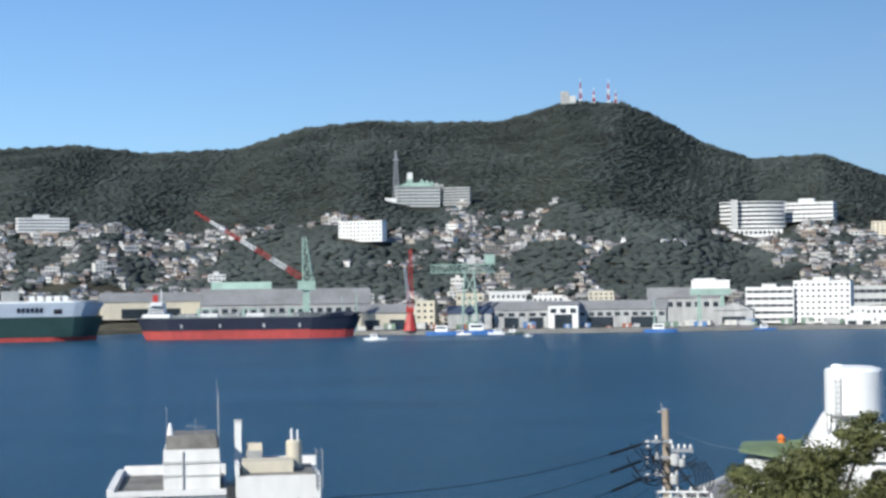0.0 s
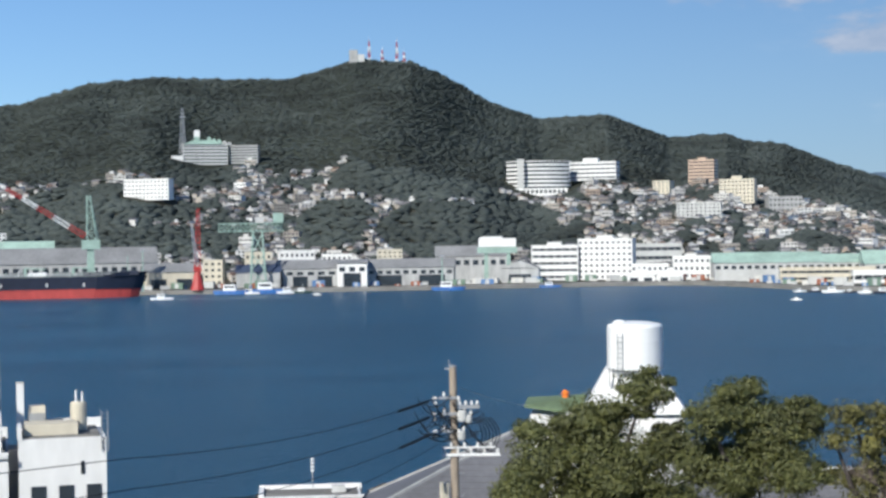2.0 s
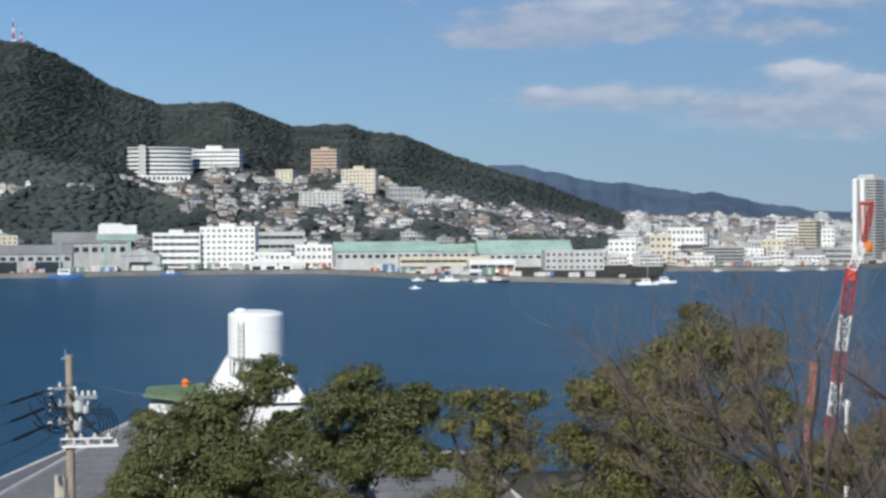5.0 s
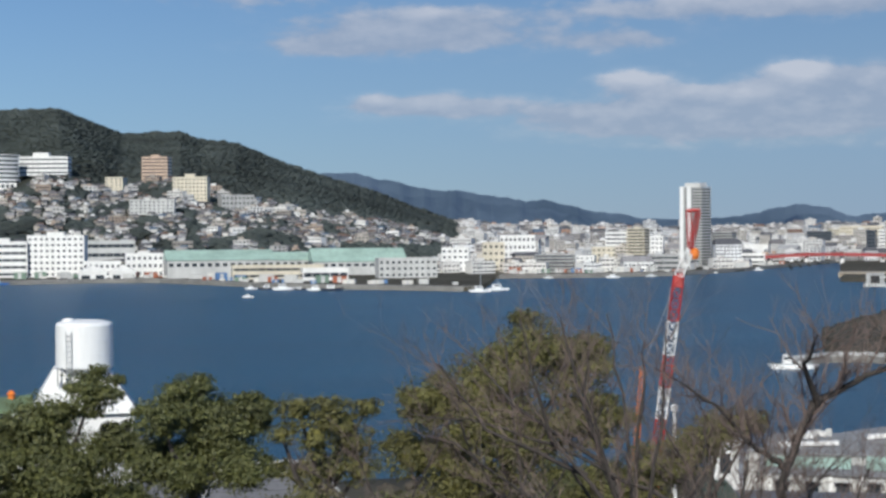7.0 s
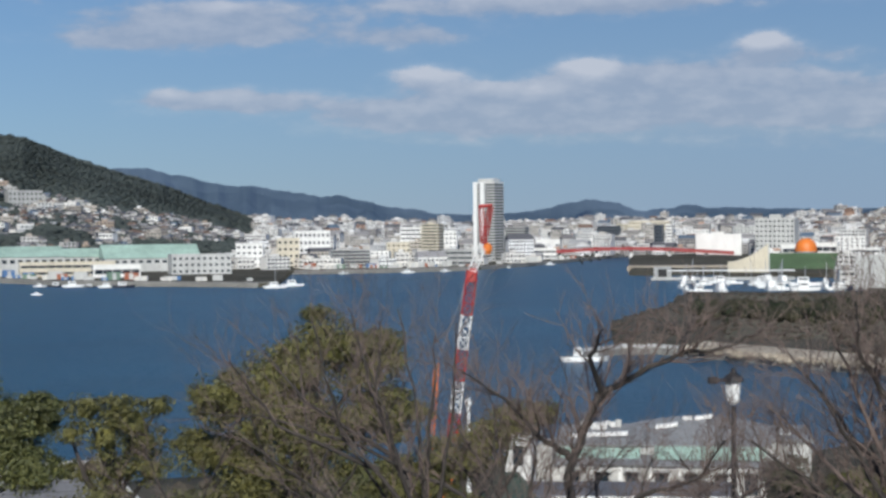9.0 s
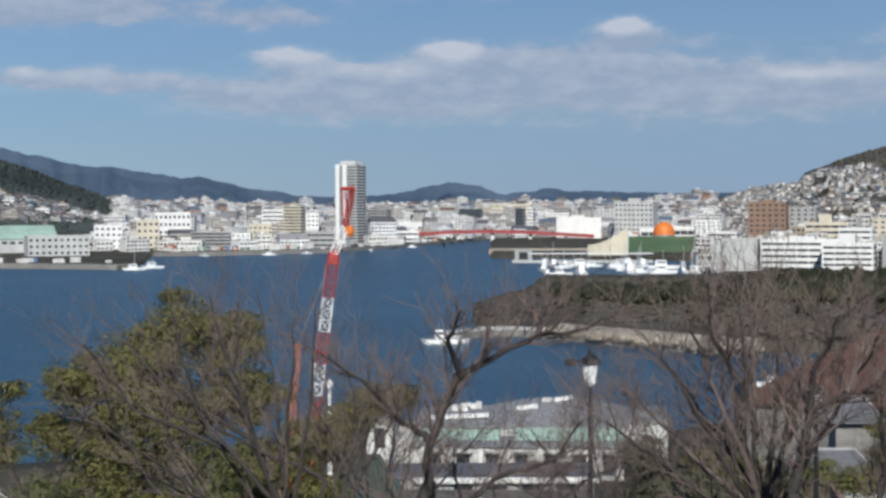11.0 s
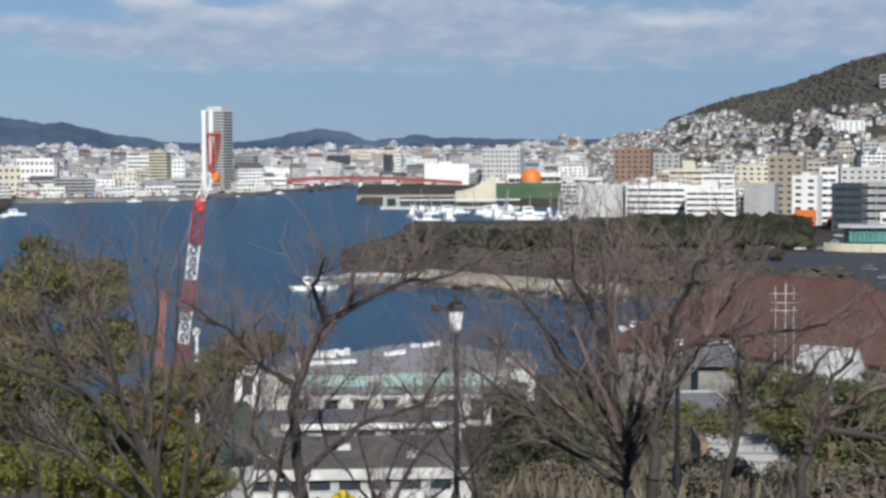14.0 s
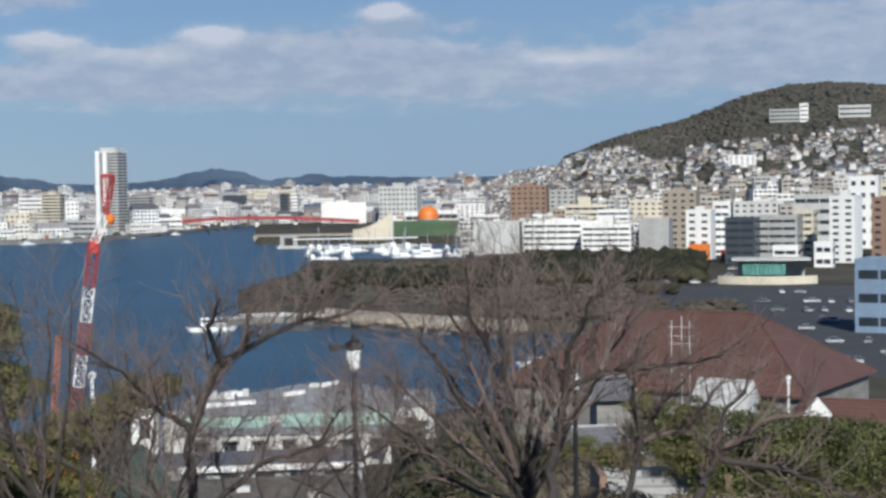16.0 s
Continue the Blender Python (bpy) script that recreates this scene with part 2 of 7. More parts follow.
HOUSE_ROOF = ramp_material("house_roofs", [(0, (0.1, 0.1, 0.11)), (0.35, (0.17, 0.16, 0.16)), (0.55, (0.26, 0.25, 0.25)), (0.7, (0.16, 0.1, 0.075)), (0.82, (0.36, 0.36, 0.36)), (0.93, (0.1, 0.14, 0.19))])
CITY_WALL = ramp_material("city_block_walls", [(0, (0.64, 0.63, 0.61)), (0.32, (0.5, 0.47, 0.43)), (0.5, (0.58, 0.58, 0.58)), (0.66, (0.34, 0.32, 0.31)), (0.84, (0.74, 0.74, 0.74)), (0.95, (0.45, 0.28, 0.2))])


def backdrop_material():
    mat = bpy.data.materials.new("far_hills_haze_glow")
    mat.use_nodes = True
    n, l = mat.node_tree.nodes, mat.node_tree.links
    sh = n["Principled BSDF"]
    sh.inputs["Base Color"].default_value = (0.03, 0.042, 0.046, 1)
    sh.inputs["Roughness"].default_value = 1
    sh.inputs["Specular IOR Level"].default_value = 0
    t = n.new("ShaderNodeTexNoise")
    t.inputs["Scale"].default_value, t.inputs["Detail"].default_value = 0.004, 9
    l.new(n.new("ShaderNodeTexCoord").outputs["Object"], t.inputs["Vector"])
    # blue distance haze painted in as a glow; the slopes themselves emit nothing
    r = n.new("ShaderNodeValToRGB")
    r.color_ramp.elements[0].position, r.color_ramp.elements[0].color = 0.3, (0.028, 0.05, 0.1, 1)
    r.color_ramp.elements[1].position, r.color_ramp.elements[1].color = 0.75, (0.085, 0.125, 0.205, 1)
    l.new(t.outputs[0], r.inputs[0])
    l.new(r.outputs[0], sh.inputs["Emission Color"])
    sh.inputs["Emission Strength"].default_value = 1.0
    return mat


def ground_material():
    """Grey-brown town ground on the flats, dark woodland soil on the slopes."""
    mat = material("ground", (0.09, 0.085, 0.07), 0.95, vary=0.4, grain=0.08, stain=0.008, spec=0.1)
    n, l = mat.node_tree.nodes, mat.node_tree.links
    mul = next(x for x in n if x.bl_idname == "ShaderNodeVectorMath")
    sep = n.new("ShaderNodeSeparateXYZ")
    l.new(n.new("ShaderNodeTexCoord").outputs["Object"], sep.inputs[0])
    r = n.new("ShaderNodeMapRange")
    r.inputs["From Min"].default_value, r.inputs["From Max"].default_value = 4, 140
    l.new(sep.outputs["Z"], r.inputs["Value"])
    mix = n.new("ShaderNodeMix")
    mix.data_type = "RGBA"
    mix.inputs["A"].default_value, mix.inputs["B"].default_value = (0.085, 0.078, 0.06, 1), (0.04, 0.047, 0.036, 1)
    l.new(r.outputs[0], mix.inputs["Factor"])
    l.new(mix.outputs["Result"], mul.inputs[0])
    return mat


def water_material():
    mat = bpy.data.materials.new("harbour_water")
    mat.use_nodes = True
    n, l = mat.node_tree.nodes, mat.node_tree.links
    sh = n["Principled BSDF"]
    tc, mp = n.new("ShaderNodeTexCoord"), n.new("ShaderNodeMapping")
    mp.inputs["Rotation"].default_value = (0, 0, radians(25))
    mp.inputs["Scale"].default_value = (1, 2.6, 1)
    l.new(tc.outputs["Object"], mp.inputs[0])
    big = n.new("ShaderNodeTexNoise")
    big.inputs["Scale"].default_value, big.inputs["Detail"].default_value = 0.006, 5
    l.new(mp.outputs[0], big.inputs["Vector"])
    r = n.new("ShaderNodeValToRGB")
    r.color_ramp.elements[0].position, r.color_ramp.elements[0].color = 0.35, (0.010, 0.054, 0.1, 1)
    r.color_ramp.elements[1].position, r.color_ramp.elements[1].color = 0.7, (0.018, 0.08, 0.14, 1)
    l.new(big.outputs[0], r.inputs[0])
    l.new(r.outputs[0], sh.inputs["Base Color"])
    sh.inputs["Roughness"].default_value = 0.3
    sh.inputs["Specular IOR Level"].default_value = 0.25
    wave = n.new("ShaderNodeTexNoise")
    wave.inputs["Scale"].default_value, wave.inputs["Detail"].default_value = 0.35, 5
    l.new(mp.outputs[0], wave.inputs["Vector"])
    bp = n.new("ShaderNodeBump")
    bp.inputs["Strength"].default_value, bp.inputs["Distance"].default_value = 1.0, 1.2
    l.new(wave.outputs[0], bp.inputs["Height"])
    l.new(bp.outputs[0], sh.inputs["Normal"])
    return mat


# clouds low in the sky: bearing, elevation, half width, half height (degrees), density, sunlit share
CLOUDS = [(24.9, 6.75, 4.0, 0.6, 1.1, 0.1), (25.6, 7.35, 1.0, 0.25, 0.8, 0.9), (25.5, 4.25, 2.6, 0.33, 1.15, 0.25), (23.6, 4.35, 0.8, 0.2, 0.6, 0.6), (32.0, 6.4, 2.2, 0.35, 0.7, 0.1),
          (32.35, 5.05, 1.2, 0.42, 1.2, 0.9), (34.6, 4.6, 1.8, 0.35, 1.0, 0.6), (36.6, 4.45, 0.9, 0.3, 0.8, 0.6), (37.95, 5.15, 1.15, 0.45, 1.3, 1.0), (43.9, 5.95, 1.1, 0.42, 1.4, 1.0),
          (46.0, 5.6, 2.0, 0.2, 0.4, 0.0), (41.0, 5.0, 3.2, 0.45, 0.8, 0.1), (34.0, 3.4, 5.0, 0.5, 0.7, 0.05), (31.5, 3.95, 2.5, 0.35, 0.8, 0.25), (39.0, 3.9, 5.0, 0.7, 0.75, 0.1),
          (46.6, 3.9, 4.0, 0.9, 0.8, 0.1), (50.0, 4.3, 1.7, 0.25, 0.9, 0.7), (52.0, 3.9, 4.0, 0.6, 0.9, 0.1), (58.5, 4.4, 4.0, 0.9, 1.0, 0.1), (56.0, 5.6, 3.0, 0.5, 0.8, 0.15),
          (64.0, 5.0, 5.0, 1.5, 0.9, 0.1), (35.7, 7.5, 5.0, 0.35, 1.0, 0.4), (40.0, 7.6, 2.5, 0.4, 0.6, 0.1), (21.9, 6.2, 2.0, 0.25, 0.5, 0.1), (18.5, 7.9, 3.5, 0.3, 0.5, 0.1), (52.0, 7.6, 6.0, 0.5, 0.5, 0.1)]


def cloud_material():
    mat = bpy.data.materials.new("cloud_layer")
    mat.use_nodes = True
    n, l = mat.node_tree.nodes, mat.node_tree.links
    n.remove(n["Principled BSDF"])

    def maths(op, a, b=None, clamp=False):
        m = n.new("ShaderNodeMath")
        m.operation, m.use_clamp = op, clamp
        for k, v in ((0, a), (1, b)):
            if v is None:
                continue
            if isinstance(v, (int, float)):
                m.inputs[k].default_value = v
            else:
                l.new(v, m.inputs[k])
        return m.outputs[0]

    uv = n.new("ShaderNodeUVMap")
    uv.uv_map = "bearing"
    sep = n.new("ShaderNodeSeparateXYZ")
    l.new(uv.outputs[0], sep.inputs[0])
    u, v = sep.outputs[0], sep.outputs[1]
    mp = n.new("ShaderNodeMapping")
    mp.inputs["Scale"].default_value = (0.75, 1.7, 1)
    l.new(uv.outputs[0], mp.inputs[0])
    puff = n.new("ShaderNodeTexNoise")
    puff.inputs["Scale"].default_value, puff.inputs["Detail"].default_value, puff.inputs["Roughness"].default_value = 1.0, 6, 0.55
    l.new(mp.outputs[0], puff.inputs["Vector"])
    total, top = None, None
    for a, e, ra, re, dens, bright in CLOUDS:
        ra, re, dens = (ra * 1.1, re * 1.15, dens * 1.25) if bright > 0.5 else (ra * 1.25, re * 1.4, dens * 1.5)
        du, dv = maths("DIVIDE", maths("SUBTRACT", u, a), ra), maths("DIVIDE", maths("SUBTRACT", v, e), re)
        q = maths("ADD", maths("MULTIPLY", du, du), maths("MULTIPLY", dv, dv))
        g = maths("MULTIPLY", maths("EXPONENT", maths("MULTIPLY", q, -1.1)), dens)
        t = maths("MULTIPLY", maths("MULTIPLY", g, bright), maths("ADD", maths("MULTIPLY", dv, 0.7), 0.45))
        total = g if total is None else maths("ADD", total, g)
        top = t if top is None else maths("ADD", top, t)
    body = maths("ADD", total, maths("MULTIPLY", maths("SUBTRACT", puff.outputs[0], 0.5), 1.9))
    alpha = n.new("ShaderNodeMapRange")
    alpha.interpolation_type = "SMOOTHSTEP"
    alpha.inputs["From Min"].default_value, alpha.inputs["From Max"].default_value, alpha.inputs["To Max"].default_value = 0.1, 1.25, 0.85
    l.new(body, alpha.inputs["Value"])
    keep = maths("MULTIPLY", alpha.outputs[0], maths("MULTIPLY", total, 2.2, True))
    # sunlit tops and greyer undersides are put into the glow colour
    lit = n.new("ShaderNodeValToRGB")
    lit.color_ramp.elements[0].position, lit.color_ramp.elements[0].color = 0.1, (0.335, 0.4, 0.525, 1)
    lit.color_ramp.elements[1].position, lit.color_ramp.elements[1].color = 0.95, (0.62, 0.64, 0.71, 1)
    l.new(maths("ADD", maths("MULTIPLY", top, 1.1), maths("SUBTRACT", maths("MULTIPLY", puff.outputs[0], 1.3), 0.5)), lit.inputs[0])
    em = n.new("ShaderNodeEmission")
    l.new(lit.outputs[0], em.inputs[0])
    # horizon haze painted as a blue-grey glow, thicker low down and eastward
    haze = n.new("ShaderNodeMapRange")
    haze.interpolation_type = "SMOOTHSTEP"
    haze.inputs["From Min"].default_value, haze.inputs["From Max"].default_value = 14, -0.5
    haze.inputs["To Max"].default_value = 0.85
    l.new(v, haze.inputs["Value"])
    east = n.new("ShaderNodeMapRange")
    east.inputs["From Min"].default_value, east.inputs["From Max"].default_value, east.inputs["To Min"].default_value = -10, 45, 0.35
    l.new(u, east.inputs["Value"])
    veil = maths("MULTIPLY", haze.outputs[0], east.outputs[0])
    tone = n.new("ShaderNodeMix")
    tone.data_type = "RGBA"
    tone.inputs["A"].default_value = (0.245, 0.352, 0.525, 1)
    l.new(lit.outputs[0], tone.inputs["B"])
    l.new(keep, tone.inputs["Factor"])
    l.new(tone.outputs["Result"], em.inputs[0])
    keep = maths("MAXIMUM", keep, veil)
    tr, mix = n.new("ShaderNodeBsdfTransparent"), n.new("ShaderNodeMixShader")
    l.new(keep, mix.inputs[0])
    l.new(tr.outputs[0], mix.inputs[1])
    l.new(em.outputs[0], mix.inputs[2])
    l.new(mix.outputs[0], n["Material Output"].inputs["Surface"])
    return mat


# ---- the land ----
def table(*pairs):
    a = np.array(pairs, float)
    return lambda x: np.interp(x, a[:, 0], a[:, 1])


SHORE = table((-60, 1150), (-16, 1320), (-10, 1420), (-8, 1290), (0, 1270), (7, 1280), (14, 1325), (16, 1320), (20, 1165), (26.9, 1075), (27.3, 1110), (27.7, 1360), (31, 1380), (34, 1430),
              (36, 1560), (37.6, 1740), (37.9, 1320), (38.6, 540), (41, 508), (44, 480), (46.5, 460), (60, 455), (75, 1500))
NEAR = table((-60, 245), (20, 250), (34, 270), (45, 280), (47.5, 300), (51.3, 335), (52.6, 600), (180, 600))
FLAT = table((-60, 1450), (8, 1430), (20, 1400), (27, 1500), (30, 2100), (45, 1900), (49, 1150), (62, 1050))
RIDGE_D = table((-60, 2750), (20, 2750), (27, 2900), (31, 3500), (45, 3400), (49, 2500), (51, 2200), (70, 2100))
RIDGE_EL = table((-60, 4.2), (-20, 4.5), (-14.9, 4.55), (-12.3, 4.7), (-10, 4.45), (-7, 4.58), (-4.7, 5.28), (-2.5, 5.52), (0, 5.45), (2.1, 5.46), (3.3, 5.78), (4.3, 6.1), (6.2, 6.0), (7.2, 5.6), (8.9, 4.6), (10.6, 4.0),
                 (12.9, 4.1), (15, 3.27), (16.9, 3.35), (17.6, 3.08), (18.8, 2.98), (20.4, 2.32), (21.7, 1.86), (23.3, 1.4), (24.6, 0.87), (25.9, 0.42), (27.2, 0.0),
                 (34, -0.12), (44, -0.05), (46.5, 0.1), (47.6, 0.4), (49.6, 0.7), (49.9, 1.1), (51.8, 1.72), (53.8, 2.18), (56, 3.0), (57.5, 3.34), (59, 3.4), (60.5, 3.25), (64, 2.9), (80, 2.0))


PARK_EDGE = table((540, 38.5), (640, 38.7), (760, 40.5), (950, 41.3), (1260, 42.4), (1300, 39.4), (1960, 39.4))


def ground_z(az, d):
    az, d = np.asarray(az, float), np.asarray(d, float)
    zr = EYE + RIDGE_D(az) * np.tan(np.radians(RIDGE_EL(az)))
    s = np.clip((d - FLAT(az)) / (RIDGE_D(az) - FLAT(az)), 0, 1)
    ravine = np.sin(np.radians(az) * 38 + d * 0.002) * 0.5 + np.sin(np.radians(az) * 91 - d * 0.004 + 1.7) * 0.35 + np.sin(d * 0.011 + az) * 0.15
    far = 3 + (zr - 3) * s ** 1.0 + ravine * 16 * np.clip(zr / 250, 0, 1) * s * (1 - s) * 3
    far = far - np.clip(d - RIDGE_D(az), 0, None) * 0.12
    hill = np.interp(d, [0, 4, 9, 120, 170, 260], [38.4, 38.3, 37, 8, 4, 3])
    terrace = np.interp(d, [0, 4, 9, 60, 82, 130, 170, 260], [38.4, 38.3, 37, 29, 26.2, 9, 4, 3])
    shelf = np.maximum(np.interp(az, [43.0, 44.3, 63, 70], [0, 1, 1, 0]), np.interp(az, [33, 37, 63, 70], [0, 1, 1, 0]) * np.interp(d, [26, 45], [1, 0]))
    hill = hill + (terrace - hill) * shelf
    z = np.where(d > SHORE(az), np.maximum(far, 3), np.where(d < NEAR(az), hill, -4.0))
    basin = (az > 39.6) & (az < 47.2) & (d > 900) & (d < 1200)
    inlet = (az > 37.7) & (az < PARK_EDGE(d)) & (d > 540) & (d < np.where(az < 39.3, 1740 + (az - 37.6) * 130, 1260))
    return np.where(basin | inlet, -4.0, z)


def gz(az, d):
    return float(ground_z(az, d))


def build_land():
    azs = np.concatenate([np.arange(-180, -40, 10), np.arange(-40, -17, 2), np.arange(-17, 63, 0.3), np.arange(63, 90, 3), np.arange(90, 181, 10)])
    near = np.concatenate([[0.0, 2, 4, 6], np.linspace(9, 245, 30)]) / 245
    far = np.linspace(0, 1, 170) ** 1.35
    cols = [np.concatenate([near * n, [n + 0.5, s - 0.5], s + 0.01 + far * (3000 - s), np.arange(3100, 4960, 150)]) if s - n > 3 else
            np.concatenate([near * s * 0.9, [s * 0.94, s * 0.97], s + 0.01 + far * (3000 - s), np.arange(3100, 4960, 150)])
            for n, s in ((float(NEAR(a)), float(SHORE(a))) for a in azs)]
    D = np.stack(cols, 1)
    A = np.broadcast_to(azs, D.shape)
    Z = ground_z(A, D)
    V = np.stack([D * np.sin(np.radians(A)), D * np.cos(np.radians(A)), Z], -1).reshape(-1, 3)
    r, c = A.shape
    i = (np.arange(r - 1)[:, None] * c + np.arange(c - 1)[None]).ravel()
    F = np.stack([i, i + 1, i + c + 1, i + c], 1)[:, ::-1]
    me = bpy.data.meshes.new("ground")
    me.from_pydata(V.tolist(), [], F.tolist())
    me.materials.append(ground_material())
    me.polygons.foreach_set("use_smooth", [True] * len(F))
    tagged(new("ground", me), "harbour shores rising to wooded hills", "ground", kind="structure")
    b = Build()
    b.quad([(-4900, -4900, 0), (4900, -4900, 0), (4900, 4900, 0), (-4900, 4900, 0)])
    tagged(part("water", b, water_material()), "wind-ruffled deep blue harbour water", "water", kind="structure")


def build_quay(name, pairs, top, width, mat):
    """A sea wall along a line of bearings and distances."""
    b = Build()
    for (a0, d0), (a1, d1) in zip(pairs, pairs[1:]):
        b.hexa([at(a0, d0 - 3, -4), at(a1, d1 - 3, -4), at(a1, d1 + width, -4), at(a0, d0 + width, -4),
                at(a0, d0 - 3, top), at(a1, d1 - 3, top), at(a1, d1 + width, top), at(a0, d0 + width, top)])
    return tagged(part(name, b, mat), "grey concrete quay wall along the harbour", "quay", kind="structure")


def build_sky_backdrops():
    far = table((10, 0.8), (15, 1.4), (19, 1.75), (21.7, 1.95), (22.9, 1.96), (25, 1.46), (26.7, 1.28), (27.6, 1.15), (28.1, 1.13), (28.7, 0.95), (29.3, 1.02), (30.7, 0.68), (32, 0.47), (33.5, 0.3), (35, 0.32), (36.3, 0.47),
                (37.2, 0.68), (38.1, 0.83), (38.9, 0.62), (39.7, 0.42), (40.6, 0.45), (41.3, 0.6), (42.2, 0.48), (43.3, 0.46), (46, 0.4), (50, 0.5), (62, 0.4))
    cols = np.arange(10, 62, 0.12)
    # both ridges carry the haze in their glowing colour
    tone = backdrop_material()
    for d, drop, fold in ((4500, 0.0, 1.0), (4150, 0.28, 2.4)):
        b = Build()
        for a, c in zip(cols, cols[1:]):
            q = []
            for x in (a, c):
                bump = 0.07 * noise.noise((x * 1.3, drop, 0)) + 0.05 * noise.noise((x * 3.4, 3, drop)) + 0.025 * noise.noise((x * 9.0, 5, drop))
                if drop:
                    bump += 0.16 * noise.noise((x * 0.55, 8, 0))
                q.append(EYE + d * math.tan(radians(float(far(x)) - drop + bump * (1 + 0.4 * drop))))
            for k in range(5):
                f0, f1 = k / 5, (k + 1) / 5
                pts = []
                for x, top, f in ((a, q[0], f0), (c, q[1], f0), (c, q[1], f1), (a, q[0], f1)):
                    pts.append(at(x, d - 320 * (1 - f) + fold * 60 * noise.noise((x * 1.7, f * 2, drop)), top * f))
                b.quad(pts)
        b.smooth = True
        tagged(part("backdrop_hills", b, tone), "distant wooded hills behind the town, blue haze painted as glow", "hills", kind="structure")
    b = Build()
    cols, rows = np.arange(-40, 91, 5), [0, 4, 8, 12, 16]
    me_uv = []
    for a, c in zip(cols, cols[1:]):
        for e0, e1 in zip(rows, rows[1:]):
            pts = []
            for x, e in ((a, e0), (c, e0), (c, e1), (a, e1)):
                pts.append(at(x, 4850 * math.cos(radians(e)), EYE + 4850 * math.sin(radians(e))))
                me_uv += [float(x), float(e)]
            b.quad(pts)
    me = b.mesh("backdrop_clouds", cloud_material())
    me.uv_layers.new(name="bearing").data.foreach_set("uv", me_uv)
    tagged(new("backdrop_clouds", me), "grey-white cumulus bands low in the sky", "clouds", kind="structure")


build_land()
build_quay("quay_west", [(a, float(SHORE(a))) for a in np.arange(-9, 27.2, 0.6)], 3.1, 12, QUAY)
build_quay("quay_town", [(a, float(SHORE(a)) if a < 37.6 else 1740 + (a - 37.6) * 130) for a in np.arange(27.8, 39.2, 0.6)], 3.1, 12, QUAY)
build_sky_backdrops()


# ---- towns on the slopes ----
rnd = random.Random(7)
# wooded patches among the houses: bearing, distance, half widths
WOODS = [(-5.6, 1700, 2.2, 190), (-2.3, 1580, 2.6, 60), (3.4, 1640, 1.3, 110), (7.3, 1600, 2.3, 120), (6.3, 1850, 3.0, 130), (10.2, 1630, 1.9, 90), (-10.3, 1680, 0.7, 90), (-13.5, 1760, 1.0, 50), (20.0, 1630, 1.2, 60),
         (23.6, 1620, 1.4, 70), (25.5, 1700, 1.2, 90), (18.2, 1560, 0.5, 40), (13.6, 1560, 0.6, 40), (50.6, 1420, 1.2, 70), (-1.0, 1900, 1.6, 60), (54.5, 1900, 1.5, 60),
         (9.7, 1774, 1.5, 110), (-3.0, 1720, 2.2, 70)]


def wooded(az, d):
    if az < 28 and noise.noise((az * 1.3, d * 0.014, 4.0)) > 0.2:
        return True
    return any(((az - a) / ra) ** 2 + ((d - c) / rd) ** 2 < 1 for a, c, ra, rd in WOODS)


def edge_of_town(az):
    return float(np.interp(az, [-16, -8, -4, 2, 6, 10, 14, 20, 24, 28, 46, 50, 53, 56, 59, 62], [1930, 1960, 1880, 1980, 1850, 1900, 2000, 2050, 2050, 3300, 3300, 2200, 1720, 1640, 1650, 1680]))


KEEP_OUT = []  # bearing, distance, radius: room for the large buildings


def clear(az, d):
    p = at(az, d)
    return all((p - q).length > r for q, r in KEEP_OUT)


SOLO_WALL = ramp_material("single_house_walls", [(0, (0.72, 0.7, 0.66)), (0.3, (0.55, 0.5, 0.43)), (0.55, (0.66, 0.64, 0.6)), (0.8, (0.8, 0.79, 0.76))], island=False)
SOLO_ROOF = ramp_material("single_house_roofs", [(0, (0.1, 0.1, 0.11)), (0.4, (0.18, 0.17, 0.17)), (0.65, (0.3, 0.29, 0.29)), (0.85, (0.16, 0.1, 0.075))], island=False)
SINGLE = {"west": 170, "town": 110}


def single_house(az, d, k, z, mats):
    """One of the nearest houses, as a thing with its walls, roof and windows."""
    t = thing("house", Matrix.Identity(4), rnd.choice(("small pale house with a grey roof", "plain two-storey house on the slope", "weathered house with small dark windows")), "house", "houses near the quay")
    t.matrix_basis = facing(az, d, z)
    inv = t.matrix_basis.inverted()
    pieces = {0: Build(), 1: Build()}
    for f, m in zip(k.f, k.m):
        if m == 2:
            b = Build()
            b.quad([inv @ Vector(k.v[i]) for i in f])
            part("window", b, GLASS, t)
        else:
            b = pieces[m]
            o = len(b.v)
            b.v += [tuple(inv @ Vector(k.v[i])) for i in f]
            b.f.append(tuple(range(o, o + len(f))))
            b.m.append(0)
    part("wall", pieces[0], mats[0], t)
    part("roof", pieces[1], mats[1], t)


